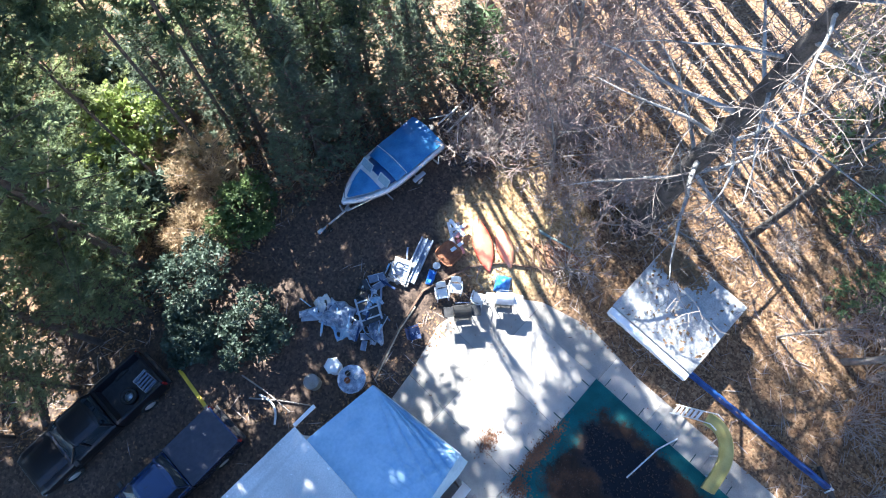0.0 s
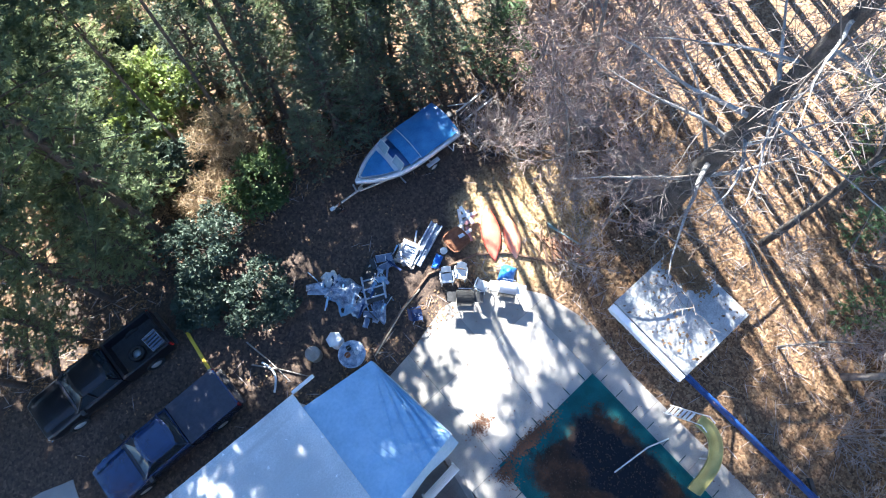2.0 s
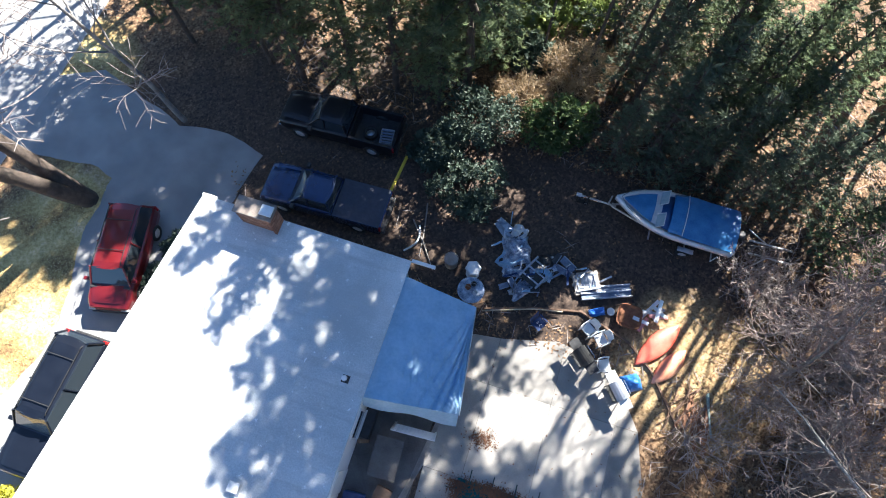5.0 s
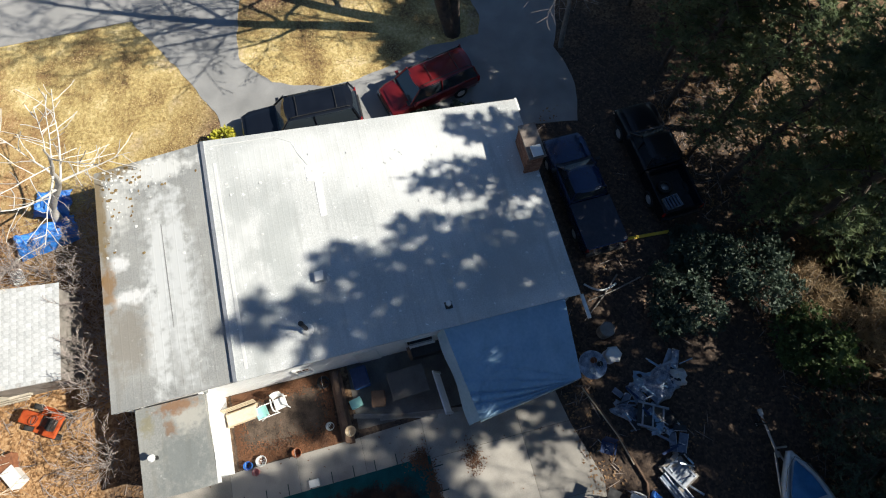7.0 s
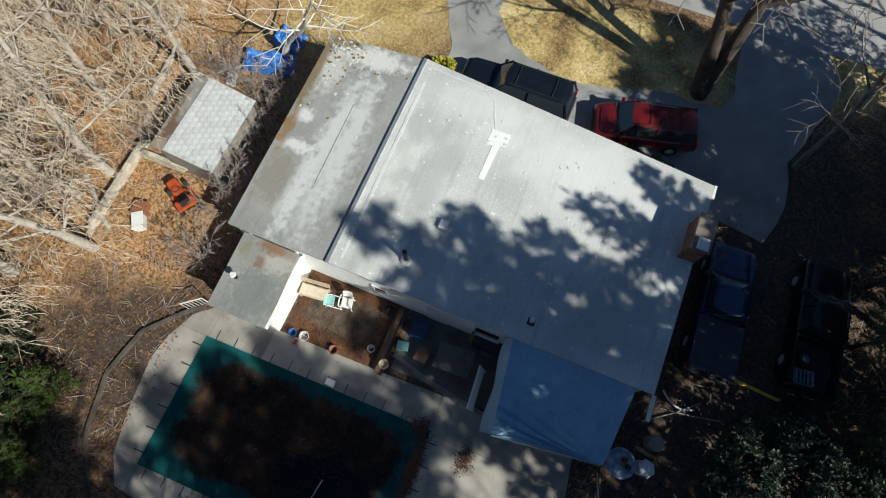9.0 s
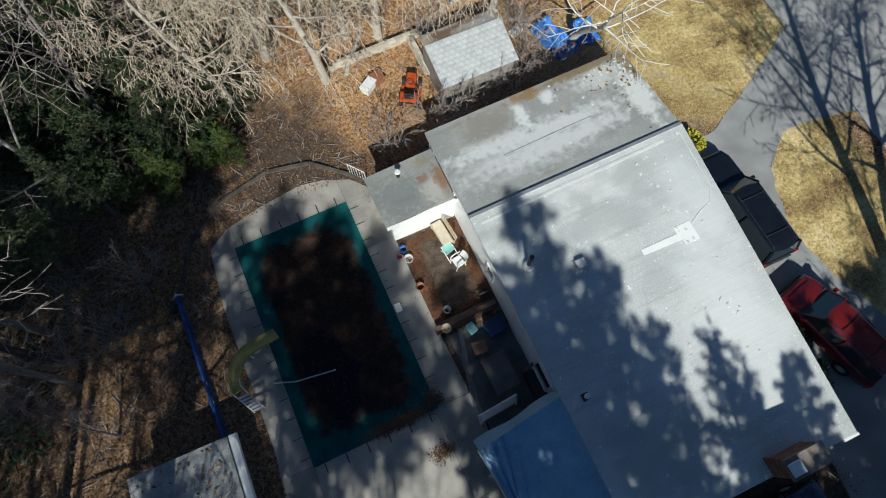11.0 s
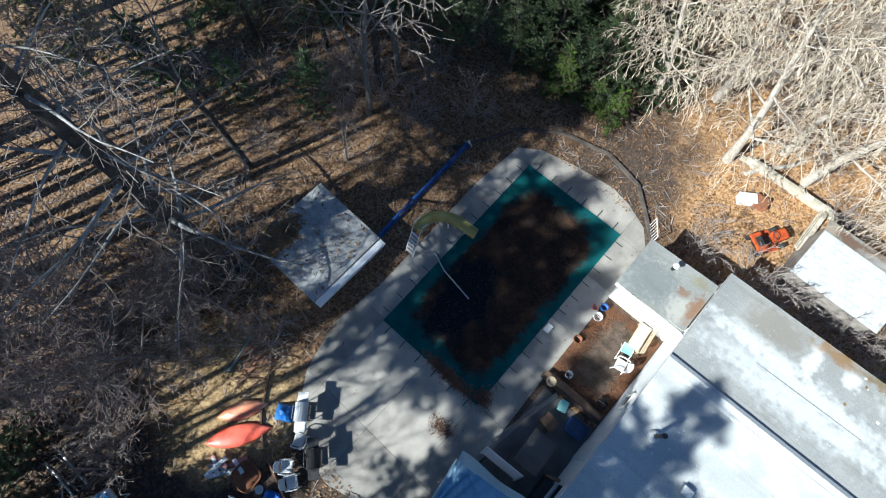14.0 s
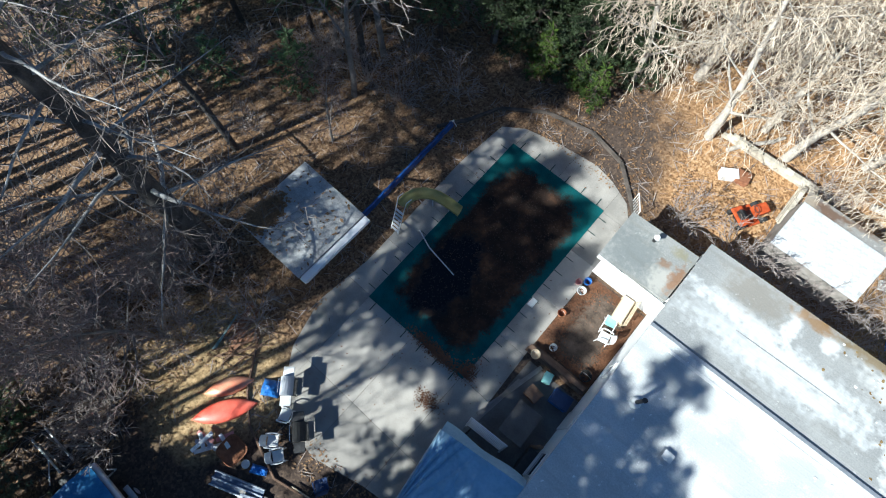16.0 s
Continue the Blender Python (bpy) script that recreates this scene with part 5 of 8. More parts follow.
fine_path = []
for i in range(len(curve) - 1):
    p0, p1, p2, p3 = curve[max(i - 1, 0)], curve[i], curve[i + 1], curve[min(i + 2, len(curve) - 1)]
    for k in range(4):
        t = k / 4
        fine_path.append(0.5 * ((2 * p1) + (p2 - p0) * t + (2 * p0 - 5 * p1 + 4 * p2 - p3) * t * t + (3 * p1 - p0 - 3 * p2 + p3) * t ** 3))
fine_path.append(curve[-1])
part("chute", chute(bmesh.new(), fine_path, 0.23, 0.18), "slide", slide, smooth=True)
for s in (-1, 1):
    part("ladder_rail", tubed([(-7.05 + s * 0.22, 6.15, 0.03), (-7.05 + s * 0.22, 6.7, 1.72), (-7.05 + s * 0.24, 6.9, 2.3), (-7.05 + s * 0.24, 7.2, 2.2)], 0.025, 8), "white_plastic", slide, "white handrail")
for k in range(6):
    u = (k + 0.7) / 6.4
    part("tread", boxed(-7.25, -6.85, 6.15 + 0.55 * u - 0.045, 6.15 + 0.55 * u + 0.045, 1.7 * u - 0.015, 1.7 * u + 0.015), "alu", slide)
for x, y, z in ((-6.6, 8.3, 1.15), (-5.85, 8.6, 0.72)):
    part("support_leg", tubed([(x, y, 0.03), (x, y, z)], 0.035, 8), "alu", slide)

pole = thing("skimmer_pole", pose(0, 0, 0), "thin pale aluminium pole lying across the pool cover", "pole")
part("shaft", tubed([(-6.2, 6.95, 0.12), (-5.3, 6.62, 0.1), (-3.6, 6.38, 0.1)], 0.03, 6), "alu", pole)
chunk = thing("foam_float", pose(-0.15, 7.75, 0.03), "small white float at the pool edge", "float")
part("block", boxed(-0.14, 0.14, -0.2, 0.2, 0.0, 0.12, 0.03), "white_plastic", chunk)


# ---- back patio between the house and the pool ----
# slab colour is darkened to stand in for shade beside the house
patio = tagged(part("patio_slab", prism([(1.25, -2.3), (4.1, -2.5), (4.1, 5.7), (1.35, 5.7)], -0.1, 0.022), "shade_dark_concrete"), "grey concrete patio by the back door, coloured darker for its shade", "patio", kind="structure")
bed = tagged(part("planting_bed", prism([(1.02, 6.35), (4.08, 6.35), (4.08, 10.6), (1.02, 10.6)], -0.1, lambda x, y: 0.02 + 0.05 * noise.noise((x, y, 0))), "bed"), "dark worn paving by the house with drifts of leaves", "paving", kind="structure")
tw = thing("timber_wall", pose(2.35, 6.05, 0, 0, 0, 1.0), "two rough brown timbers forming a low wall", "timber wall")
for k, (y, z, l0, l1) in enumerate(((0.0, 0.0, -1.45, 1.5), (0.24, 0.0, -1.3, 1.55), (0.1, 0.22, -1.4, 1.45))):
    part("timber", boxed(l0, l1, y - 0.11, y + 0.11, z, z + 0.2, 0.03), "timber", tw)
pl = thing("grey_plank", pose(1.5, 4.15, 0, 0, 0, 76), "long grey plank leaning beside the patio", "plank")
part("board", boxed(-1.7, 1.7, -0.09, 0.09, 0.022, 0.07, 0.01), "grey_wood", pl)
copy_thing(pl, pose(1.32, 3.1, 0.0, 0, 0, 82))


def plastic_chair(m, label, group="white chairs"):
    c = thing("plastic_chair", m, label, "chair", group)
    part("seat", sheet(8, 8, lambda u, v: ((u - 0.5) * 0.46, (v - 0.5) * 0.44, 0.42 - 0.03 * math.sin(math.pi * u) * math.sin(math.pi * v)), 0.02), "white_plastic", c, smooth=True)
    part("backrest", sheet(10, 6, lambda u, v: ((u - 0.5) * 0.46 * (1 - 0.12 * v), -0.22 - 0.14 * v - 0.05 * math.cos(math.pi * (u - 0.5)), 0.44 + 0.42 * v), 0.02), "white_plastic", c, smooth=True)
    for s in (-1, 1):
        part("armrest", tubed([(s * 0.26, -0.26, 0.66), (s * 0.29, 0.0, 0.67), (s * 0.28, 0.2, 0.62), (s * 0.26, 0.24, 0.42)], 0.03, 6), "white_plastic", c)
        for y in (-0.24, 0.24):
            part("leg", tubed([(s * 0.22, y * 0.85, 0.43), (s * 0.25, y * 1.05, 0.0)], [0.03, 0.022], 6), "white_plastic", c)
    return c


pch = plastic_chair(pose(-3.8, -4.0, 0, 0, 0, -35), "white moulded plastic armchair at the deck edge")
for m in (pose(-4.38, -3.75, 0, 0, 0, -50), pose(-4.75, -2.75, 0, 0, 0, 115), pose(3.1, 8.5, 0.03, 0, 0, 100)):
    copy_thing(pch, m)

bench = thing("garden_bench", pose(3.0, 10.0, 0.03, 0, 0, 96), "pale wooden garden bench with a tan cushion", "bench")
for y in (-0.2, 0.0, 0.2):
    part("seat_slat", boxed(-0.65, 0.65, y - 0.08, y + 0.08, 0.4, 0.43, 0.008), "pale_wood", bench)
part("cushion", boxed(-0.6, 0.6, -0.24, 0.24, 0.435, 0.52, 0.04), "tan", bench, "tan cushion")
for k in range(3):
    part("back_slat", boxed(-0.65, 0.65, -0.34 - 0.03 * k, -0.31 - 0.03 * k, 0.52 + 0.13 * k, 0.61 + 0.13 * k), "pale_wood", bench)
for x in (-0.58, 0.58):
    for y in (-0.28, 0.24):
        part("leg", boxed(x - 0.03, x + 0.03, y - 0.03, y + 0.03, 0, 0.4), "pale_wood", bench)
folded = thing("folding_frame", pose(2.95, 9.1, 0.03, 0, 0, 15), "white and teal folding frame by the bench", "folding chair")
for s in (-1, 1):
    part("frame_tube", tubed([(s * 0.25, -0.4, 0.02), (s * 0.25, 0.1, 0.5), (s * 0.22, 0.35, 0.5)], 0.02, 6), "white_plastic", folded)
    part("frame_tube", tubed([(s * 0.22, 0.35, 0.02), (s * 0.22, -0.1, 0.55)], 0.02, 6), "white_plastic", folded)
part("sling", sheet(4, 6, lambda u, v: ((u - 0.5) * 0.46, -0.1 + 0.45 * v, 0.5 - 0.06 * math.sin(math.pi * v)), 0.012), "teal", folded, "pale teal sling")


def bucket(m, material, label, name="bucket", r=0.16, h=0.3, category="bucket"):
    b = thing(name, m, label, category)
    bm = bmesh.new()
    n = 18
    prof = [(0.0, 0.0), (r * 0.8, 0.0), (r, h), (r * 1.06, h), (r * 1.06, h - 0.03), (r * 0.93, h - 0.03), (r * 0.74, 0.03), (0.0, 0.03)]
    rings = [[bm.verts.new((a * math.cos(2 * math.pi * k / n), a * math.sin(2 * math.pi * k / n), z)) for k in range(n)] for a, z in prof[1:-1]]
    for a, c in zip(rings, rings[1:]):
        for k in range(n):
            bm.faces.new((a[k], a[(k + 1) % n], c[(k + 1) % n], c[k]))
    bm.faces.new(rings[0][::-1]), bm.faces.new(rings[-1])
    bmesh.ops.recalc_face_normals(bm, faces=bm.faces)
    part("shell", bm, material, b, smooth=False)
    part("handle", tubed([(r * math.cos(a), 0.02, h + 0.16 * math.sin(a)) for a in (0, 0.5, 1.05, 1.57, 2.1, 2.64, 3.14)], 0.008, 5), "metal", b)
    return b


bucket(pose(1.35, 5.95, 0.42), "pale_wood", "round wicker basket on the timbers", "basket", 0.2, 0.2, "basket")
bucket(pose(1.75, 6.75, 0.03), "white_plastic", "white plastic bucket among the leaves")
bucket(pose(1.1, 10.1, 0.05), "blue_plastic", "blue bucket at the corner of the paving")
bucket(pose(1.15, 9.6, 0.05), "white_plastic", "white tub at the corner of the paving", r=0.2, h=0.2)
bucket(pose(0.8, 9.85, 0.03), "pink", "pink tub at the corner of the paving", r=0.14, h=0.24)
bucket(pose(1.1, 8.2, 0.03), "terracotta", "terracotta flower pot beside the deck", "flower_pot", 0.18, 0.26, "flower pot")
bucket(pose(3.5, 6.7, 0.04), "dark_metal", "dark planter by the wall", "planter", 0.24, 0.3, "planter")


def crate_box(m, sx, sy, sz, material, label, lid=None, name="storage_box", category="box"):
    b = thing(name, m, label, category)
    part("body", boxed(-sx, sx, -sy, sy, 0, sz, 0.02), material, b)
    part("lid", boxed(-sx - 0.02, sx + 0.02, -sy - 0.02, sy + 0.02, sz + 0.001, sz + 0.05, 0.015), lid or material, b)
    return b


crate_box(pose(2.35, 5.55, 0.022, 0, 0, 12), 0.16, 0.22, 0.4, "teal", "small pale teal box on the patio", "teal")
crate_box(pose(3.3, 5.2, 0.022, 0, 0, 5), 0.4, 0.3, 0.5, "blue_plastic", "dark blue storage bin by the wall", "dark_blue")
crate_box(pose(2.3, 4.65, 0.022, 0, 0, -8), 0.3, 0.25, 0.42, "rust", "brown wooden box on the patio", "timber")
crate_box(pose(3.68, 2.2, 0.022, 0, 0, 0), 0.2, 0.7, 0.9, "dark_metal", "dark cabinet against the back wall", "black_plastic", "garden_cabinet", "cabinet")
pt = thing("patio_table", pose(2.6, 3.35, 0.022, 0, 0, 3), "dark grey slab-topped patio table", "table")
part("tabletop", boxed(-0.55, 0.55, -0.75, 0.75, 0.7, 0.74, 0.01), "shade_dark_concrete", pt)
for x in (-0.48, 0.48):
    for y in (-0.68, 0.68):
        part("leg", tubed([(x, y, 0), (x, y, 0.7)], 0.025, 6), "dark_metal", pt)
lat = thing("leaning_screen", pose(1.95, 1.95, 0.022, 0, 0, 4), "white slatted screen leaning under the canopy edge", "screen")
for k in range(7):
    part("slat", boxed(-0.95, 0.8, -0.02, 0.02, 0.15 + 0.17 * k, 0.23 + 0.17 * k, 0, pose(0, 0, 0, -14)), "white_wall", lat)
for x in (-0.9, 0.75):
    part("stile", boxed(x - 0.04, x + 0.04, -0.05, -0.021, 0, 1.35, 0, pose(0, 0, 0, -14)), "white_wall", lat)
post = thing("yard_post", pose(3.55, 3.0, 0), "brown wooden post by the back door", "post")
part("shaft", boxed(-0.06, 0.06, -0.06, 0.06, 0.0, 2.6), "timber", post)
gatep = thing("garden_gate", pose(0.6, 14.4, 0, 0, 0, -52), "small white metal gate by the lean-to corner", "gate")
part("frame", tubed([(-0.45, 0, 0), (-0.45, 0, 1.0), (0.45, 0, 1.0), (0.45, 0, 0)], 0.025, 6), "white_plastic", gatep)
for k in range(5):
    part("bar", tubed([(-0.3 + 0.15 * k, 0, 0.08), (-0.3 + 0.15 * k, 0, 1.0)], 0.012, 5), "white_plastic", gatep)

# ---- barbecues and seats on the south deck ----
def grill(m, label, hood, shelf):
    g = thing("gas_grill", m, label, "grill")
    part("firebox", boxed(-0.36, 0.36, -0.26, 0.26, 0.62, 0.88, 0.03), "dark_metal", g)
    secs = []
    for k in range(9):
        a = math.pi * k / 8
        secs.append([(x, -0.27 * math.cos(a), 0.885 + 0.3 * math.sin(a)) for x in (-0.37, -0.2, 0.2, 0.37)])
    bm = bmesh.new()
    rows = [[bm.verts.new(p) for p in s] for s in secs]
    for a, c in zip(rows, rows[1:]):
        for k in range(3):
            bm.faces.new((a[k], a[k + 1], c[k + 1], c[k]))
    bm.faces.new([r[0] for r in rows]), bm.faces.new([r[-1] for r in rows][::-1])
    bmesh.ops.recalc_face_normals(bm, faces=bm.faces)
    part("hood", bm, hood, g)
    part("handle", tubed([(-0.28, 0.3, 1.0), (-0.28, 0.34, 1.0), (0.28, 0.34, 1.0), (0.28, 0.3, 1.0)], 0.015, 6), "chrome", g)
    for s in (-1, 1):
        part("side_shelf", boxed(min(s * 0.38, s * 0.78), max(s * 0.38, s * 0.78), -0.22, 0.22, 0.84, 0.88, 0.01), shelf, g)
        for y in (-0.2, 0.2):
            part("leg", tubed([(s * 0.33, y, 0.0), (s * 0.33, y, 0.64)], 0.022, 6), "dark_metal", g)
    part("bottom_shelf", boxed(-0.34, 0.34, -0.22, 0.22, 0.14, 0.17), "dark_metal", g)
    return g


grill(pose(-5.4, -1.85, 0.03, 0, 0, 130), "blue-grey gas grill with pale side shelves on the deck", "grey_poly", "white_plastic")
grill(pose(-3.75, -2.75, 0.03, 0, 0, 138), "black gas grill with side shelves on the deck", "rubber", "dark_metal")
blue_bag = thing("blue_cushion", pose(-6.05, -2.45, 0.0, 0, 0, 30), "crumpled blue cover behind the grill", "cover")
part("cloth", sheet(14, 14, lambda u, v: ((u - 0.5) * 0.8, (v - 0.5) * 0.7, 0.02 + 0.55 * math.sin(math.pi * u) ** 0.6 * math.sin(math.pi * v) ** 0.6 + 0.07 * noise.noise((u * 6, v * 6, 2))), 0.01), "tarp_blue", blue_bag, smooth=True)
fc = thing("camp_chair", pose(-1.75, -3.6, 0, 0, 0, 60), "navy folding camp chair", "chair")
part("seat", sheet(6, 6, lambda u, v: ((u - 0.5) * 0.5, (v - 0.5) * 0.45, 0.42 - 0.06 * math.sin(math.pi * u)), 0.015), "dark_blue", fc)
part("backrest", sheet(6, 6, lambda u, v: ((u - 0.5) * 0.5, -0.24 - 0.12 * v, 0.45 + 0.45 * v), 0.015), "dark_blue", fc)
for s in (-1, 1):
    for y in (-1, 1):
        part("leg", tubed([(s * 0.28, y * 0.24, 0), (-s * 0.28 * 0.2, -y * 0.1, 0.42)], 0.014, 5), "alu", fc)
    part("armrest", boxed(s * 0.27 - 0.03, s * 0.27 + 0.03, -0.24, 0.2, 0.6, 0.63), "dark_blue", fc)


# old boards by the kayaks
rng = random.Random(33)
for k in range(9):
    ln, wd = rng.uniform(0.5, 1.0), rng.uniform(0.05, 0.09)
    bd = thing("old_board", pose(-8.75 + 0.14 * (k - 4) + rng.uniform(-0.15, 0.15), -1.55 + rng.uniform(-0.4, 0.4), 0.01 + 0.045 * (k % 3), 0, 0, 88 + rng.uniform(-22, 22)), "reddish-brown weathered board lying by the kayaks", "board", "boards by the kayaks")
    part("board", boxed(-ln, ln, -wd, wd, 0, 0.04, 0.008), "rust_wood" if k % 3 else "timber", bd)


# ---- kayaks ----
def kayak(m, length, beam, material, label):
    k = thing("kayak", m, label, "kayak", "kayaks")
    N = 28
    secs, top = [], []
    for i in range(N + 1):
        u = i / N
        x = (u - 0.5) * length
        w = max(beam / 2 * math.sin(math.pi * min(max(u, 0.004), 0.996)) ** 0.75, 0.012)
        rock = 0.13 * abs(2 * u - 1) ** 2.5
        secs.append([(x, w * math.cos(a), 0.17 + rock + (0.16 if math.sin(a) > 0 else 0.17) * math.sin(a) * (0.35 + 0.65 * w / (beam / 2))) for a in (2 * math.pi * j / 14 for j in range(14))])
    part("hull", loft(secs), material, k, smooth=True)
    bm = bmesh.new()
    tube(bm, [(0.5 * math.cos(a) - 0.1, 0.21 * math.sin(a), 0.335) for a in (2 * math.pi * j / 20 for j in range(21))], 0.025, 6, False)
    part("cockpit_rim", bm, "black_plastic", k)
    part("seat_well", prism([(0.48 * math.cos(a) - 0.1, 0.19 * math.sin(a)) for a in (2 * math.pi * j / 20 for j in range(20))], 0.31, 0.331), "black_plastic", k, "dark seat well")
    part("keel_strip", tubed([(-length * 0.4, 0, 0.36), (-length * 0.3, 0, 0.345)], 0.012, 5), "black_plastic", k)
    return k


def belly_up(m):
    return m @ pose(0, 0, 0.34, 180)


kayak(belly_up(pose(-6.8, -4.36, 0.0, 0, 0, 56)), 2.7, 0.9, "kayak", "red-orange kayak lying upside down on dry grass")
kayak(belly_up(pose(-7.42, -3.58, 0.0, 0, 0, 58)), 2.1, 0.74, "kayak2", "orange and yellow kayak lying upside down on dry grass")

# ---- scrap and clutter south of the deck ----
def crumple(m, sx, sy, h, material, label, seed, name="crumpled_sheet", category="scrap sheet"):
    t = thing(name, m, label, category, "scrap heap" if category == "scrap sheet" else "")
    part("sheet", sheet(22, 22, lambda u, v: ((u - 0.5) * sx * (1 + 0.25 * noise.noise((u * 3, v * 3, seed))), (v - 0.5) * sy * (1 + 0.25 * noise.noise((v * 3, u * 3, seed + 5))),
         0.03 + h * (0.5 + 0.9 * noise.noise((u * 2.2 + seed, v * 2.2, 1)) + 0.5 * abs(noise.noise((u * 6 + seed, v * 6, 3)))) * min(1, 6 * min(u, v, 1 - u, 1 - v) + 0.05) ** 0.7), 0.012), material, t)
    return t


crumple(pose(0.0, -6.6, 0, 0, 0, 20), 1.2, 1.3, 0.7, "scrap", "crumpled grey-blue plastic sheeting on the scrap heap", 2)
crumple(pose(-0.7, -4.95, 0, 0, 0, 50), 1.2, 0.6, 0.4, "scrap", "crumpled grey sheet beside the scrap heap", 9)
crumple(pose(0.1, -7.4, 0, 0, 0, -10), 0.7, 0.7, 0.55, "white_plastic", "crumpled white plastic on the scrap heap", 14)
crumple(pose(0.25, -6.1, 0, 0, 0, 70), 1.0, 0.8, 0.5, "tarp", "crumpled pale blue sheeting on the scrap heap", 27)
crumple(pose(-1.3, -5.75, 0, 0, 0, 40), 1.1, 0.6, 0.4, "tarp", "creased pale blue sheet on the scrap heap", 33)
crumple(pose(-0.1, -5.6, 0, 0, 0, 15), 0.9, 0.5, 0.35, "scrap", "crumpled pale blue sheet by the deck border", 38)
crumple(pose(-1.6, -6.4, 0, 0, 0, 35), 0.8, 1.0, 0.4, "black_plastic", "dark torn plastic sheet on the scrap heap", 21)


rng = random.Random(90)
for k in range(26):
    hx, hy = ((0.2, -6.8), (-2.2, -6.3), (-0.4, -5.0), (-1.4, -5.9), (0.5, -7.3))[k % 5]
    x, y, a = hx + rng.uniform(-0.6, 0.6), hy + rng.uniform(-0.45, 0.45), rng.uniform(0, 180)
    ln, wd = rng.uniform(0.2, 0.5), rng.uniform(0.05, 0.2)
    s = thing("bent_offcut", pose(x, y, 0.1 + 0.035 * (k // 4), rng.uniform(-20, 20), rng.uniform(-20, 20), a), "bent grey-blue metal offcut on the scrap heap", "scrap", "offcuts on the scrap heap")
    part("panel", boxed(-ln, ln, -wd, wd, 0, 0.02, 0.004), ("scrap", "slate_metal", "old_alu", "dark_metal")[rng.randrange(4)], s)
    part("folded_edge", boxed(-ln, ln, wd, wd + 0.015, -0.04, 0.06), "old_alu", s)


for k in range(44):
    hx, hy = ((0.3, -6.7), (-2.3, -6.2), (-0.5, -5.1), (-1.3, -5.9), (0.7, -7.2), (-3.2, -6.2), (0.0, -6.1))[k % 7]
    x, y, a = hx + rng.gauss(0, 0.38), hy + rng.gauss(0, 0.3), rng.uniform(20, 100)
    ln, wd = rng.uniform(0.12, 0.42), rng.uniform(0.015, 0.05)
    s = thing("loose_strip", pose(x, y, 0.5 - 0.45 * min(1, math.hypot(x - hx, y - hy)), rng.uniform(-25, 25), rng.uniform(-25, 25), a), "narrow torn strip on the scrap heap", "scrap", "strips on the scrap heap")
    part("strip", boxed(-ln, ln, -wd, wd, 0, 0.025, 0.005), ("white_plastic", "dark_blue", "slate_metal", "black_plastic", "old_alu", "tarp")[rng.randrange(6)], s)


def frame_panel(m, sx, sy, bars, label, name="slatted_rack", tilt=0, infill="black_plastic", category="rack"):
    t = thing(name, m, label, category)
    for s in (-1, 1):
        part("side_rail", boxed(-sx, sx, s * sy - 0.04, s * sy + 0.04, 0, 0.07, 0.01), "old_alu", t)
    for k in range(bars):
        x = -sx + 2 * sx * (k + 0.5) / bars
        part("cross_bar", boxed(x - 0.03, x + 0.03, -sy + 0.041, sy - 0.041, 0.01, 0.06), "old_alu", t)
    if infill:
        part("backing", boxed(-sx, sx, -sy + 0.041, sy - 0.041, -0.012, 0.009), infill, t, "dark backing")
    return t


frame_panel(pose(-1.1, -5.8, 0.3, 6, -8, 63), 0.65, 0.45, 3, "aluminium frame with dark slats resting on the scrap heap", infill="black_plastic")
frame_panel(pose(-3.3, -6.05, 0.22, 8, 10, 25), 0.5, 0.35, 4, "white-framed folded lawn chair on the heap", "folded_lawn_chair", infill="grey_poly", category="lawn chair")
base = thing("wooden_pallet", pose(-1.1, -5.8, 0, 0, 0, 63), "weathered pallet under the aluminium frame", "pallet")
for y in (-0.4, 0, 0.4):
    part("runner", boxed(-0.6, 0.6, y - 0.05, y + 0.05, 0, 0.16), "grey_wood", base)
for k in range(6):
    part("deck_board", boxed(-0.6 + 0.2 * k + 0.01, -0.6 + 0.2 * k + 0.17, -0.5, 0.5, 0.161, 0.19), "grey_wood", base)
copy_thing(base, pose(-3.3, -6.05, 0, 0, 0, 25))
ramp = thing("loading_ramp", pose(-4.2, -5.9, 0, 0, 0, 22), "long folded aluminium loading ramp", "ramp")
for s in (-1, 1):
    part("side_rail", boxed(-1.1, 1.1, s * 0.26 - 0.03, s * 0.26 + 0.03, 0.1, 0.26, 0.01), "old_alu", ramp)
part("tread_plate", boxed(-1.08, 1.08, -0.229, 0.229, 0.14, 0.17), "slate_metal", ramp, "dull blue-grey plate")
part("centre_rail", boxed(-1.1, 1.1, -0.03, 0.03, 0.171, 0.25), "old_alu", ramp, "dull centre rail")
for x in (-0.9, 0.9):
    part("foot", boxed(x - 0.05, x + 0.05, -0.25, 0.25, 0, 0.1), "dark_metal", ramp)


def disc(m, r, h, material, label, name, category):
    t = thing(name, m, label, category)
    part("disc", tubed([(0, 0, 0), (0, 0, h * 0.8), (0, 0, h)], [r * 0.97, r, r * 0.93], 24), material, t)
    part("rim", tubed([(r * math.cos(a), r * math.sin(a), h) for a in (2 * math.pi * k / 24 for k in range(25))], 0.015, 5), material, t)
    return t


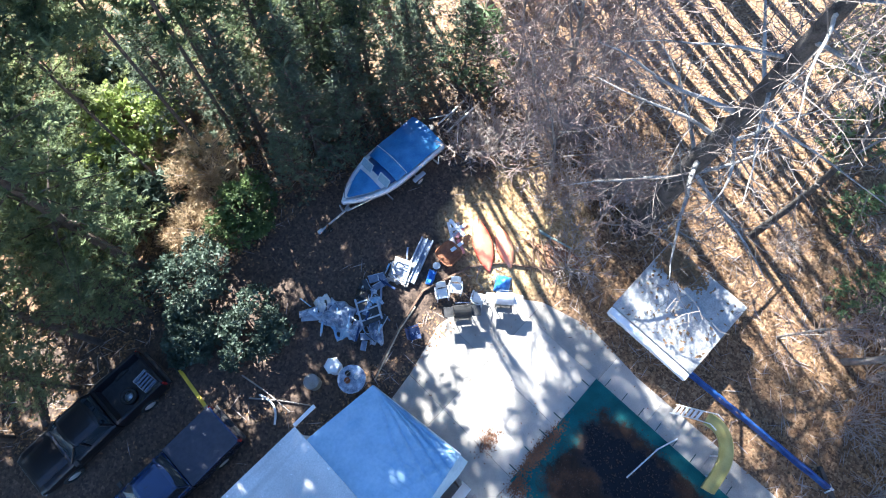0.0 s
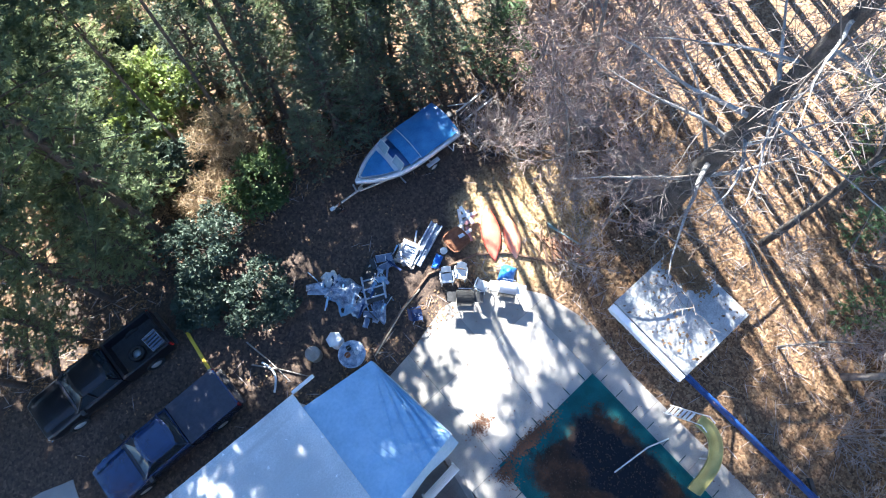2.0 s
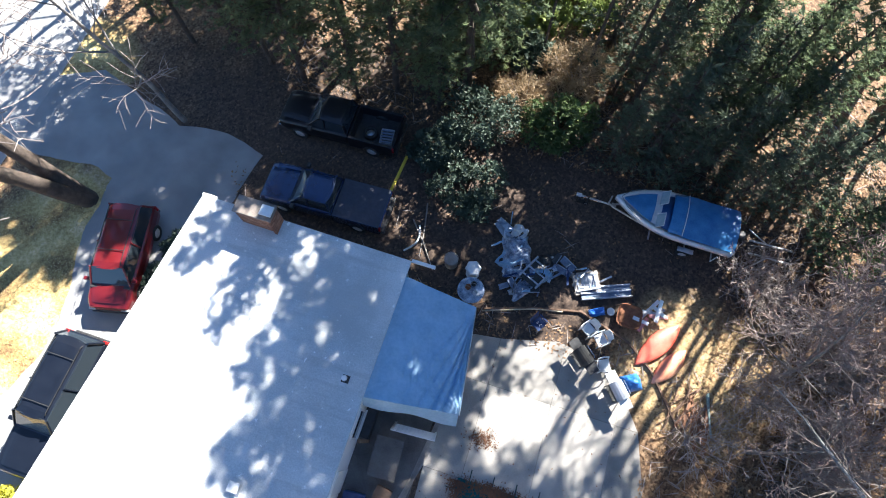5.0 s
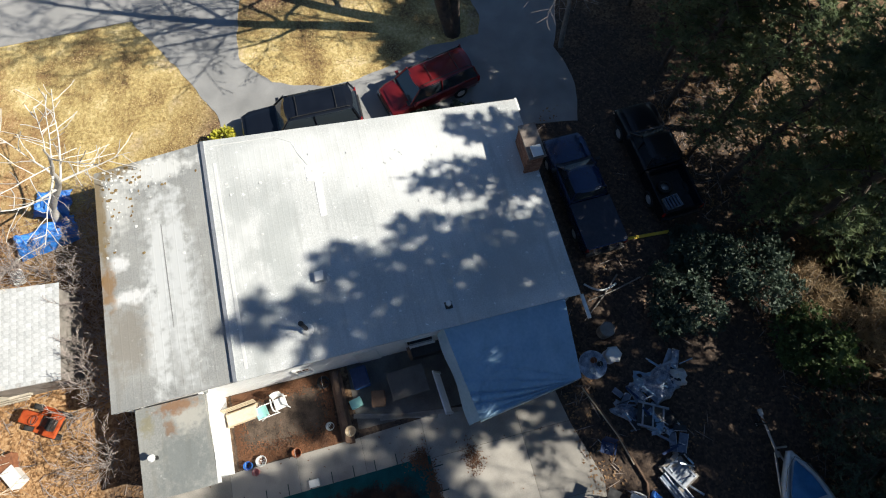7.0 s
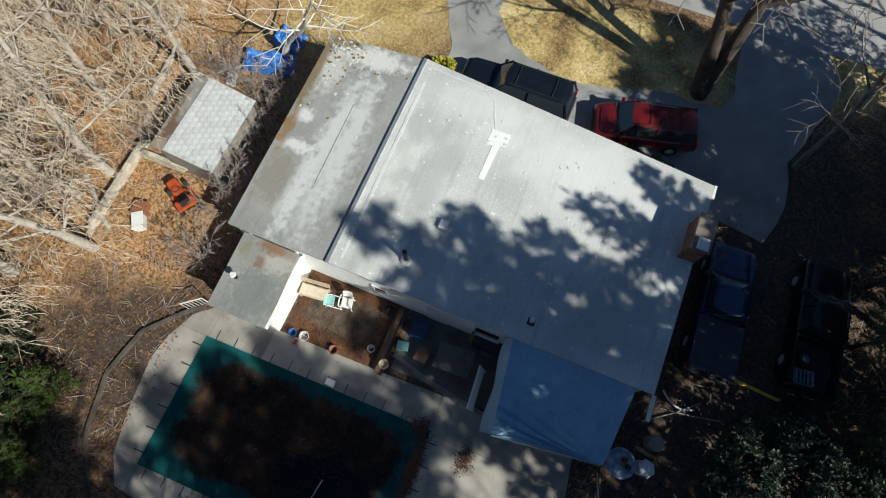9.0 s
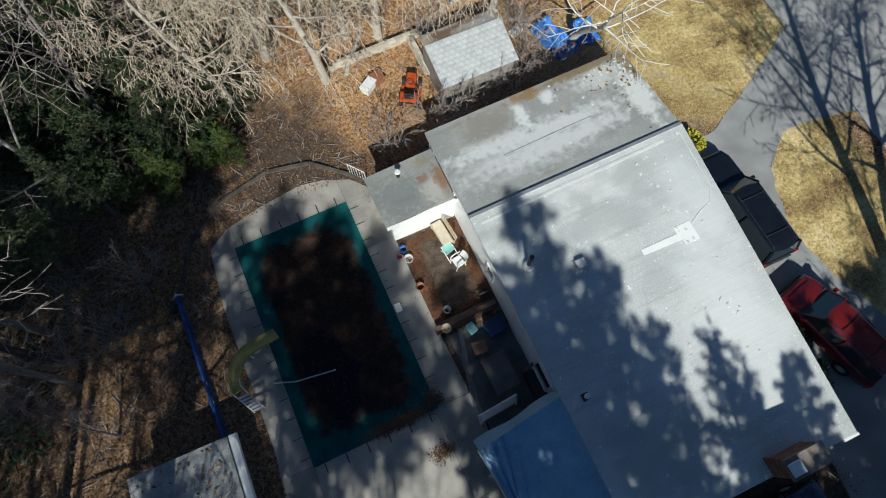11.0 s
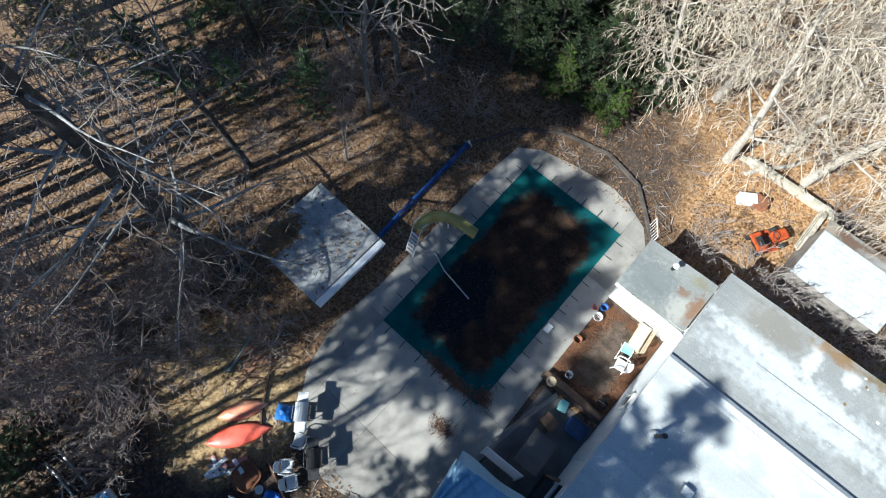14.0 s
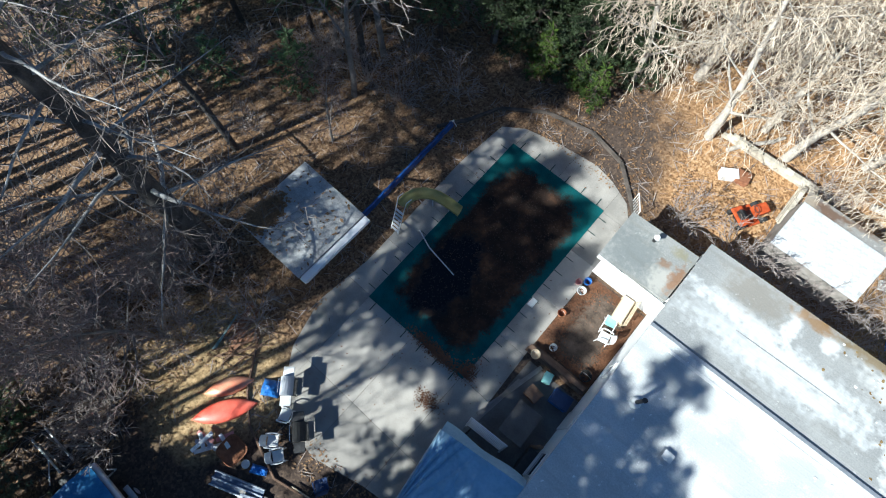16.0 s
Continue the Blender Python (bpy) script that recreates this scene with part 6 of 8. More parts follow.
disc(pose(-4.62, -5.15, 0), 0.16, 0.06, "white_plastic", "white bucket lid on the ground", "plastic_disc", "lid")
crumple(pose(-4.05, -4.95, 0, 0, 0, 30), 0.7, 0.35, 0.25, "tarp_blue", "small crumpled blue tarp on the ground", 31, "blue_tarp", "tarp")
fp = thing("fire_bowl", pose(-5.35, -5.1, 0), "rusty square-shouldered fire bowl", "fire pit")
n = 28
bm = bmesh.new()
prof = [(0.18, 0.1), (0.42, 0.22), (0.5, 0.36), (0.53, 0.36), (0.46, 0.2), (0.2, 0.06)]


def sq(a, r):
    c, s = math.cos(a), math.sin(a)
    k = (abs(c) ** 4 + abs(s) ** 4) ** -0.25
    return (r * k * c, r * k * s)


rings = [[bm.verts.new((*sq(2 * math.pi * k / n, a), z)) for k in range(n)] for a, z in prof]
for a, c in zip(rings, rings[1:]):
    for k in range(n):
        bm.faces.new((a[k], a[(k + 1) % n], c[(k + 1) % n], c[k]))
bm.faces.new(rings[0]), bm.faces.new(rings[-1][::-1])
bmesh.ops.recalc_face_normals(bm, faces=bm.faces)
part("bowl", bm, "rust", fp)
for k in range(3):
    a = 2.1 * k
    part("leg", tubed([(0.35 * math.cos(a), 0.35 * math.sin(a), 0.16), (0.4 * math.cos(a), 0.4 * math.sin(a), 0)], 0.02, 5), "dark_metal", fp)
rng = random.Random(71)
for k in range(9):
    a = rng.uniform(0, 180)
    x, y = -6.3 + rng.uniform(-0.45, 0.45), -5.25 + rng.uniform(-0.5, 0.5)
    ln = rng.uniform(0.25, 0.6)
    s = thing("scrap_board", pose(x, y, 0.02 + 0.055 * k, rng.uniform(-5, 5), rng.uniform(-5, 5), a), "broken pale board in a loose heap by the kayaks", "board", "boards by the kayaks")
    part("board", boxed(-ln, ln, -0.08, 0.08, 0, 0.035, 0.006), ("white_wall", "grey_poly", "pink", "white_plastic")[k % 4], s)
disc(pose(2.62, -5.15, 0.0), 0.3, 0.7, "grey_wood", "old round barrel beside the house corner", "barrel", "barrel")
wb = thing("white_planter", pose(1.58, -5.0, 0, 0, 0, 20), "white six-sided plastic planter by the canopy", "planter")
bm = bmesh.new()
rings = [[bm.verts.new((a * math.cos(math.pi * k / 3), a * math.sin(math.pi * k / 3), z)) for k in range(6)] for a, z in ((0.24, 0), (0.34, 0.72), (0.36, 0.75), (0.3, 0.82), (0.0 + 0.02, 0.86))]
for a, c in zip(rings, rings[1:]):
    for k in range(6):
        bm.faces.new((a[k], a[(k + 1) % 6], c[(k + 1) % 6], c[k]))
bm.faces.new(rings[0][::-1]), bm.faces.new(rings[-1])
part("tub", bm, "white_plastic", wb)
part("base_ring", tubed([(0, 0, 0), (0, 0, 0.05)], 0.3, 12), "white_plastic", wb)
rt = thing("round_table", pose(1.4, -4.05, 0), "round blue-grey garden table crowded with pots", "table")
part("tabletop", tubed([(0, 0, 0.68), (0, 0, 0.72), (0, 0, 0.73)], [0.55, 0.58, 0.55], 28), "scrap", rt)
for k in range(4):
    a = 1.57 * k + 0.6
    part("leg", tubed([(0.3 * math.cos(a), 0.3 * math.sin(a), 0.68), (0.42 * math.cos(a), 0.42 * math.sin(a), 0)], 0.02, 6), "dark_metal", rt)
bucket(pose(1.55, -4.1, 0.735), "terracotta", "small terracotta pot on the round table", "flower_pot", 0.12, 0.18, "flower pot")
bucket(pose(1.2, -3.95, 0.735), "white_plastic", "small white pot on the round table", "flower_pot", 0.1, 0.14, "flower pot")
bucket(pose(1.35, -4.3, 0.735), "dark_metal", "small dark pot on the round table", "flower_pot", 0.11, 0.15, "flower pot")

rail = tagged(new("deck_border"), "timber border between the deck and the yard", "border", kind="structure")
RP = [(0.64, -3.6), (-1.3, -4.25), (-3.36, -4.75), (-5.6, -4.05), (-6.7, -3.2), (-8.2, -1.2)]
for (x0, y0), (x1, y1) in zip(RP, RP[1:]):
    d = math.hypot(x1 - x0, y1 - y0)
    part("timber", boxed(-d / 2, d / 2, -0.04, 0.04, 0, 0.14, 0.01, pose((x0 + x1) / 2, (y0 + y1) / 2, 0, 0, 0, math.degrees(math.atan2(y1 - y0, x1 - x0)))), "timber", rail)
lp = thing("long_pole", pose(0, 0, 0), "long thin pale pole resting on the border", "pole")
part("shaft", tubed([(0.7, -3.45, 0.24), (-1.4, -4.2, 0.24), (-2.6, -4.45, 0.24)], 0.03, 6), "pale_wood", lp)
gp = thing("green_pole", pose(0, 0, 0), "weathered pale green pole on the leaves", "pole")
part("shaft", tubed([(-9.1, -3.0, 0.09), (-9.25, -2.3, 0.1), (-9.5, -1.3, 0.09)], [0.09, 0.05, 0.04], 8), "grey_teal", gp)
rng = random.Random(5)
for k in range(14):
    x, y, a, ln = -8.0 + rng.uniform(-0.5, 0.4), -1.7 + rng.uniform(-0.9, 0.9), rng.uniform(40, 90), rng.uniform(0.5, 1.1)
    s = thing("cut_branch", pose(x, y, 0.03 + 0.03 * (k % 5), 0, 0, a), "cut branch in a brush pile by the deck", "branch", "brush pile")
    part("wood", tubed([(-ln, 0, 0), (0, 0.06, 0.05), (ln, -0.05, 0.02)], [0.035, 0.028, 0.012], 6), "timber", s)
yb = thing("yellow_post", pose(6.3, -8.65, 0, 0, 0, 86), "yellow painted board lying between the trucks", "board")
part("board", boxed(-0.98, 0.98, -0.07, 0.07, 0.0, 0.06, 0.012), "yellow", yb)
part("end_cap", boxed(0.981, 1.05, -0.08, 0.08, 0.0, 0.07, 0.01), "pale_wood", yb)
hoop = thing("white_hoop", pose(4.7, -5.75, 0, 0, 0, 75), "white curved pipe lying by the house corner", "pipe")
part("pipe", tubed([(-0.7 + 0.14 * k, 0.35 * math.sin(0.3 * k), 0.06 + 0.12 * math.sin(0.31 * k)) for k in range(11)], 0.045, 8), "white_plastic", hoop)
sticks = thing("long_stick", pose(4.3, -6.3, 0, 0, 0, 100), "long grey stick leaning by the house corner", "stick", "sticks by the house")
part("wood", tubed([(-1.3, 0, 0.04), (0, 0.05, 0.06), (1.3, 0, 0.04)], [0.035, 0.03, 0.02], 6), "grey_wood", sticks)
copy_thing(sticks, pose(4.1, -5.6, 0.02, 0, 0, 128))
rack = thing("metal_rack", pose(-10.7, -9.7, 0, 0, 0, 10), "rusty steel frame rack behind the boat", "rack")
for y in (-0.35, 0.1):
    part("rail", tubed([(-0.9, y, 0.35), (0.9, y, 0.35)], 0.03, 6), "grey_wood", rack)
for k in range(5):
    part("rung", tubed([(-0.7 + 0.35 * k, -0.35, 0.35), (-0.7 + 0.35 * k, 0.1, 0.35)], 0.02, 6), "dark_metal", rack)
for x in (-0.85, 0.85):
    for y in (-0.35, 0.1):
        part("leg", tubed([(x, y, 0), (x, y, 0.35)], 0.025, 6), "dark_metal", rack)

# ---- behind the house ----
tractor = thing("lawn_tractor", pose(4.75, 17.65, 0, 0, 0, 60), "orange lawn tractor parked on the leaves", "lawn tractor")
part("hood", boxed(0.1, 0.8, -0.26, 0.26, 0.42, 0.78, 0.08), "orange", tractor)
part("frame", boxed(-0.7, 0.75, -0.2, 0.2, 0.25, 0.42, 0.02), "dark_metal", tractor)
part("fender", boxed(-0.8, -0.25, -0.48, 0.48, 0.5, 0.6, 0.05), "orange", tractor)
part("seat", boxed(-0.6, -0.3, -0.22, 0.22, 0.61, 0.72, 0.04), "black_plastic", tractor)
part("seat_back", boxed(-0.72, -0.6, -0.22, 0.22, 0.66, 1.0, 0.04), "black_plastic", tractor)
part("steering_wheel", tubed([(0.05 + 0.05 * math.sin(a), 0.17 * math.cos(a), 0.95 + 0.15 * math.sin(a) * 0.5) for a in (2 * math.pi * k / 16 for k in range(17))], 0.015, 5), "black_plastic", tractor)
part("mower_deck", boxed(-0.35, 0.4, -0.52, 0.52, 0.1, 0.24, 0.05), "orange", tractor)
for x, r in ((0.6, 0.2), (-0.55, 0.27)):
    for s in (-1, 1):
        wheel(tractor, x, s * 0.42, r, 0.18)
crate_box(pose(2.95, 18.9, 0, 0, 0, 35), 0.4, 0.24, 0.36, "white_plastic", "white cooler chest on the leaves", None, "cooler_chest", "cooler")
crate_box(pose(3.5, 19.2, 0, 0, 0, 10), 0.35, 0.3, 0.3, "rust", "rusty red box beside the cooler", "rust")
sw = tagged(new("stone_wall"), "low pale block wall at the back of the yard", "wall", kind="structure")
blk = boxed(-0.2, 0.2, -0.1, 0.1, 0, 0.19, 0.012)
blk_me = bpy.data.meshes.new("block")
blk.to_mesh(blk_me), blk.free()
blk_me.materials.append(M["block"])
for r in range(3):
    for k in range(15 - r):
        b = mesh_part("block", blk_me, "block", sw)
        b.matrix_local = pose(1.75 + 0.41 * k + 0.2 * r, 20.75 + 0.01 * k - 0.03 * r, 0.195 * r)
    for k in range(6):
        b = mesh_part("block", blk_me, "block", sw)
        b.matrix_local = pose(5.95 + 0.03 * r, 18.7 + 0.41 * k - 0.2 * r, 0.195 * r, 0, 0, 92)
crumple(pose(12.9, 17.6, 0, 0, 0, 12), 1.3, 2.6, 0.9, "tarp_blue", "crumpled bright blue tarp over a heap behind the house", 44, "blue_tarp", "tarp")
crumple(pose(14.6, 17.4, 0, 0, 0, 80), 1.6, 1.4, 0.7, "tarp_blue", "crumpled blue tarp behind the house", 52, "blue_tarp", "tarp")
for k, (x0, y0, x1, y1, r) in enumerate(((8.2, 20.5, 11.2, 20.6, 0.14), (14.8, 25.3, 17.5, 23.7, 0.12), (2.2, 20.1, 4.0, 22.6, 0.12), (8.9, 22.0, 12.4, 22.6, 0.16), (12.2, 18.9, 11.4, 19.8, 0.1))):
    d = math.hypot(x1 - x0, y1 - y0)
    lg = thing("fallen_log", pose((x0 + x1) / 2, (y0 + y1) / 2, 0, 0, 0, math.degrees(math.atan2(y1 - y0, x1 - x0))), "bleached fallen log among the leaves", "log", "fallen logs")
    part("wood", tubed([(-d / 2, 0, r), (-d / 4, 0.06, r), (d / 4, -0.05, r), (d / 2, 0.03, r * 0.8)], [r, r * 0.95, r * 0.85, r * 0.7], 10), "bark_pale", lg)
wi = thing("white_tub", pose(11.3, 18.9, 0, 0, 0, 20), "white tub behind the garden shed", "tub")
part("tub", boxed(-0.35, 0.35, -0.22, 0.22, 0, 0.2, 0.04), "white_plastic", wi)
part("lid", boxed(-0.33, 0.33, -0.2, 0.2, 0.201, 0.23, 0.01), "white_plastic", wi)


# ---- trees ----
def bare_tree(seed, height, radius, lean=(0, 0), spread=0.8, first=0.3, limbs=9, twigs=3, droop=0.0, fork=None, thin=0.007, weep=0.0, last=4, slim=False, limb_r=(0.42, 0.62), arch=0.07, reach=1.0, sway=0.07):
    """Limbs, branches and twigs as tapered tubes; returns vertices and faces of the wood and of the twigs."""
    r = random.Random(seed)
    trunks, boughs, fine = [], [], ([], [])

    def limb(store, pts, radii, sides):
        v, f = store
        for i, p in enumerate(pts):
            d = (pts[min(i + 1, len(pts) - 1)] - pts[max(i - 1, 0)]).normalized()
            u = d.cross(Vector((0, 0, 1)) if abs(d.z) < 0.9 else Vector((1, 0, 0))).normalized()
            w = d.cross(u)
            for k in range(sides):
                a = 2 * math.pi * k / sides
                v.append(p + radii[i] * (math.cos(a) * u + math.sin(a) * w))
        base = len(v) - len(pts) * sides
        for i in range(len(pts) - 1):
            for k in range(sides):
                a, b = base + i * sides + k, base + i * sides + (k + 1) % sides
                f.append((a, b, b + sides, a + sides))

    def grow(p, d, length, rad, level):
        n = (6, 4, 3, 2, 2)[level] if slim else (10, 7, 5, 4, 2)[level]
        pts, radii = [p.copy()], [rad]
        wob = (sway, 0.16, 0.2, 0.25, 0.3)[level]
        for i in range(n):
            lift = (0.02, arch, 0.03 - droop - 0.3 * weep, -droop - weep, -droop * 1.5 - 1.6 * weep)[level]
            d = (d + Vector((r.uniform(-wob, wob), r.uniform(-wob, wob), r.uniform(-wob, wob) * 0.7 + lift))).normalized()
            p = p + d * (length / n)
            pts.append(p.copy())
            radii.append(max(rad * (1 - 0.88 * ((i + 1) / n) ** 0.85), thin))
        step = 2 if level == 4 or (level == 3 and not slim) else 1
        if level < 2:
            (trunks if level == 0 else boughs).append(([], []))
        limb(trunks[-1] if level == 0 else boughs[-1] if level == 1 else fine, pts[::step], radii[::step], 3 if slim else (9, 5, 3, 3, 3)[level])
        if level >= twigs:
            return
        count = (limbs, 8, 6, last, 0)[level]
        turn = r.uniform(0, 6.28)
        for k in range(count):
            t = first + (1 - first) * (k + r.random() * 0.8) / count if level == 0 else 0.18 + 0.82 * (k + r.random()) / count
            t = min(t, 0.98)
            i = min(int(t * n), n - 1)
            q = pts[i].lerp(pts[i + 1], t * n - i)
            dd = (pts[i + 1] - pts[i]).normalized()
            turn += 2.4 + r.uniform(-0.5, 0.5)
            side = Matrix.Rotation(turn, 3, dd) @ dd.orthogonal().normalized()
            ang = radians(r.uniform(38, 66) * spread if level == 0 else r.uniform(28, 58) * spread)
            nd = (dd * math.cos(ang) + side * math.sin(ang)).normalized()
            if level == 0:
                ln = reach * height * r.uniform(0.34, 0.52) * (1.2 - 0.75 * t)
            else:
                ln = length * r.uniform(0.34, 0.58) * (1.15 - 0.5 * t)
            grow(q, nd, ln, max(radii[i] * r.uniform(*(limb_r if level == 0 else (0.42, 0.62))), thin * 1.5), level + 1)

    d0 = Vector((lean[0], lean[1], 1)).normalized()
    if fork:
        for lx, ly in fork:
            grow(Vector((0, 0, -0.05)), Vector((lx, ly, 1)).normalized(), height, radius, 0)
    else:
        grow(Vector((0, 0, -0.05)), d0, height, radius, 0)
    return (trunks, boughs), fine


def tree_thing(name, m, label, category, wood, fine, bark, twig, group="", bough=None):
    t = thing(name, m, label, category, group)
    for w in wood[0]:
        mesh_part("trunk" if bark != twig else "stem", mesh_from("trunk", *w), bark, t, smooth=True)
    for w in wood[1]:
        mesh_part("limb", mesh_from("limb", *w), bough or bark, t, smooth=True)
    if fine[0]:
        mesh_part("crown", mesh_from("crown", *fine), twig, t, "bare twigs")
    return t


def tuft_faces(store, p, size, r, n=7, flat=0.5, up=0.2, wide=0.12):
    """A spray of thin blades round p, joined in a point."""
    v, f = store
    for _ in range(n):
        d = Vector((r.gauss(0, 1), r.gauss(0, 1), r.gauss(0, 1) * flat + up)).normalized()
        s = d.orthogonal().normalized()
        s = Matrix.Rotation(r.uniform(0, 6.28), 3, d) @ s
        ln = size * r.uniform(0.6, 1.2)
        w = ln * wide
        b = len(v)
        v += [p, p + d * ln * 0.55 + s * w, p + d * ln, p + d * ln * 0.55 - s * w]
        f.append((b, b + 1, b + 2, b + 3))


def needle_faces(store, p, size, r):
    """Two small sprays of fine needles beside each other, the blades single triangles."""
    v, f = store
    for _ in range(2):
        q = p + Vector((r.uniform(-0.3, 0.3), r.uniform(-0.3, 0.3), r.uniform(-0.12, 0.12))) * size
        for _ in range(11):
            d = Vector((r.gauss(0, 1), r.gauss(0, 1), r.gauss(0, 1) * 0.5 + 0.3)).normalized()
            s = (Matrix.Rotation(r.uniform(0, 6.28), 3, d) @ d.orthogonal()).normalized() * (0.075 * size)
            b = len(v)
            v += [q - s, q + s, q + d * size * r.uniform(0.4, 0.75)]
            f.append((b, b + 1, b + 2))


def pine_tree(seed, height, radius, crown_from=0.25, width=3.6, tufts=9, size=0.42, gap=0.12, blunt=0.55, rise=1.0):
    """Whorls of boughs with sprays of needles; flat-topped boughs, gaps between whorls."""
    r = random.Random(seed)
    wood, leaf, boughs = ([], []), ([], []), ([], [])

    def limb(store, pts, radii, sides):
        v, f = store
        base = len(v)
        for i, p in enumerate(pts):
            d = (pts[min(i + 1, len(pts) - 1)] - pts[max(i - 1, 0)]).normalized()
            u = d.cross(Vector((0, 0, 1)) if abs(d.z) < 0.9 else Vector((1, 0, 0))).normalized()
            w = d.cross(u)
            v.extend(p + radii[i] * (math.cos(2 * math.pi * k / sides) * u + math.sin(2 * math.pi * k / sides) * w) for k in range(sides))
        for i in range(len(pts) - 1):
            for k in range(sides):
                a, b = base + i * sides + k, base + i * sides + (k + 1) % sides
                f.append((a, b, b + sides, a + sides))

    bend = Vector((r.uniform(-0.03, 0.03), r.uniform(-0.03, 0.03), 0))
    axis = [Vector((0, 0, -0.05)) + Vector((0, 0, height * i / 10)) + bend * (height * (i / 10) ** 2) for i in range(11)]
    limb(wood, axis, [radius * (1 - 0.9 * i / 10) + 0.02 for i in range(11)], 9)
    z = height * crown_from
    while z < height * 0.985:
        t = (z / height - crown_from) / (1 - crown_from)
        reach = width * (0.55 + 0.45 * math.sin(math.pi * min(1, t * 1.3 + 0.15))) * (1 - t) ** blunt + 0.25
        k = r.randint(4, 6)
        a0 = r.uniform(0, 6.28)
        i = min(int(z / height * 10), 9)
        o = axis[i].lerp(axis[i + 1], z / height * 10 - i)
        for j in range(k):
            if r.random() < gap:
                continue
            a = a0 + 2 * math.pi * j / k + r.uniform(-0.3, 0.3)
            ln = reach * r.uniform(0.65, 1.1)
            d = Vector((math.cos(a), math.sin(a), 0))
            pts = [o + d * ln * s + Vector((0, 0, ln * (0.16 * s - 0.1 * s * s + (0.3 * t) * s))) for s in (0, 0.33, 0.66, 1.0)]
            limb(boughs, pts, [0.05 * (1 - t) + 0.018, 0.03, 0.02, 0.008], 4)
            m = max(4, int(tufts * ln / 1.6))
            for q in range(m):
                s = 0.25 + 0.75 * (q + r.random()) / m
                side = Vector((-math.sin(a), math.cos(a), 0)) * r.gauss(0, 0.2 * ln * (1.1 - 0.5 * s))
                p = o + d * ln * s + side + Vector((0, 0, ln * (0.16 * s - 0.1 * s * s + 0.3 * t * s) + r.uniform(-0.08, 0.12)))
                needle_faces(leaf, p, size * r.uniform(0.7, 1.2), r)
        z += rise * r.uniform(0.4, 0.62) * (1.05 - 0.35 * t)
    tuft_faces(leaf, axis[-1], 0.5, r, 10, 1.0, 0.6)
    return wood, leaf, boughs


def bush_mesh(seed, rx, ry, h, clumps, size, wide=0.3, blades=6):
    r = random.Random(seed)
    wood, leaf = ([], []), ([], [])
    v, f = wood
    for k in range(9):
        a = r.uniform(0, 6.28)
        tip = Vector((math.cos(a) * rx * 0.7, math.sin(a) * ry * 0.7, h * r.uniform(0.5, 0.85)))
        b = len(v)
        for p, rad in ((Vector((r.uniform(-0.1, 0.1), r.uniform(-0.1, 0.1), -0.02)), 0.035), (tip * 0.5 + Vector((0, 0, 0.1)), 0.025), (tip, 0.008)):
            v.extend(p + Vector((rad * math.cos(q), rad * math.sin(q), 0)) for q in (0, 2.1, 4.2))
        for i in (0, 3):
            for q in range(3):
                f.append((b + i + q, b + i + (q + 1) % 3, b + i + 3 + (q + 1) % 3, b + i + 3 + q))
    lobes = [(0.0, 0.0, 0.62, 1.0)]
    for k in range(7):
        a, d = 6.28 * (k + r.random() * 0.8) / 7, r.uniform(0.45, 0.75)
        lobes.append((math.cos(a) * d, math.sin(a) * d, r.uniform(0.26, 0.46), r.uniform(0.5, 0.9)))
    for _ in range(clumps):
        lx, ly, lr, lh = r.choice(lobes)
        d = Vector((r.gauss(0, 1), r.gauss(0, 1), abs(r.gauss(0, 0.9)))).normalized() * r.uniform(0.55, 1.08)
        p = Vector(((lx + d.x * lr) * rx, (ly + d.y * lr) * ry, h * lh * (0.35 + 0.65 * d.z)))
        tuft_faces(leaf, Vector((p.x, p.y, max(p.z, 0.1))), size * r.uniform(0.7, 1.25), r, blades, 0.6, 0.5, wide)
    return wood, leaf


def plant(name, m, label, category, wood, leaf, *rest):
    boughs, rest = (rest[0], rest[1:]) if isinstance(rest[0], tuple) else (None, rest)
    bark, green, group, crown = (*rest, "", "crown")[:4] if len(rest) < 4 else rest
    if len(rest) == 3:
        crown = "crown"
    t = thing(name, m, label, category, group)
    stem = mesh_part("trunk" if crown == "crown" else "woody_base", mesh_from("trunk", *wood), bark, t)
    if crown != "crown":
        tagged(stem, kind="stuff")
    if boughs:
        tagged(mesh_part("branchwork", mesh_from("branchwork", *boughs), bark, t), kind="stuff")
    mesh_part(crown, mesh_from("crown", *leaf), green, t, "evergreen foliage")
    return t


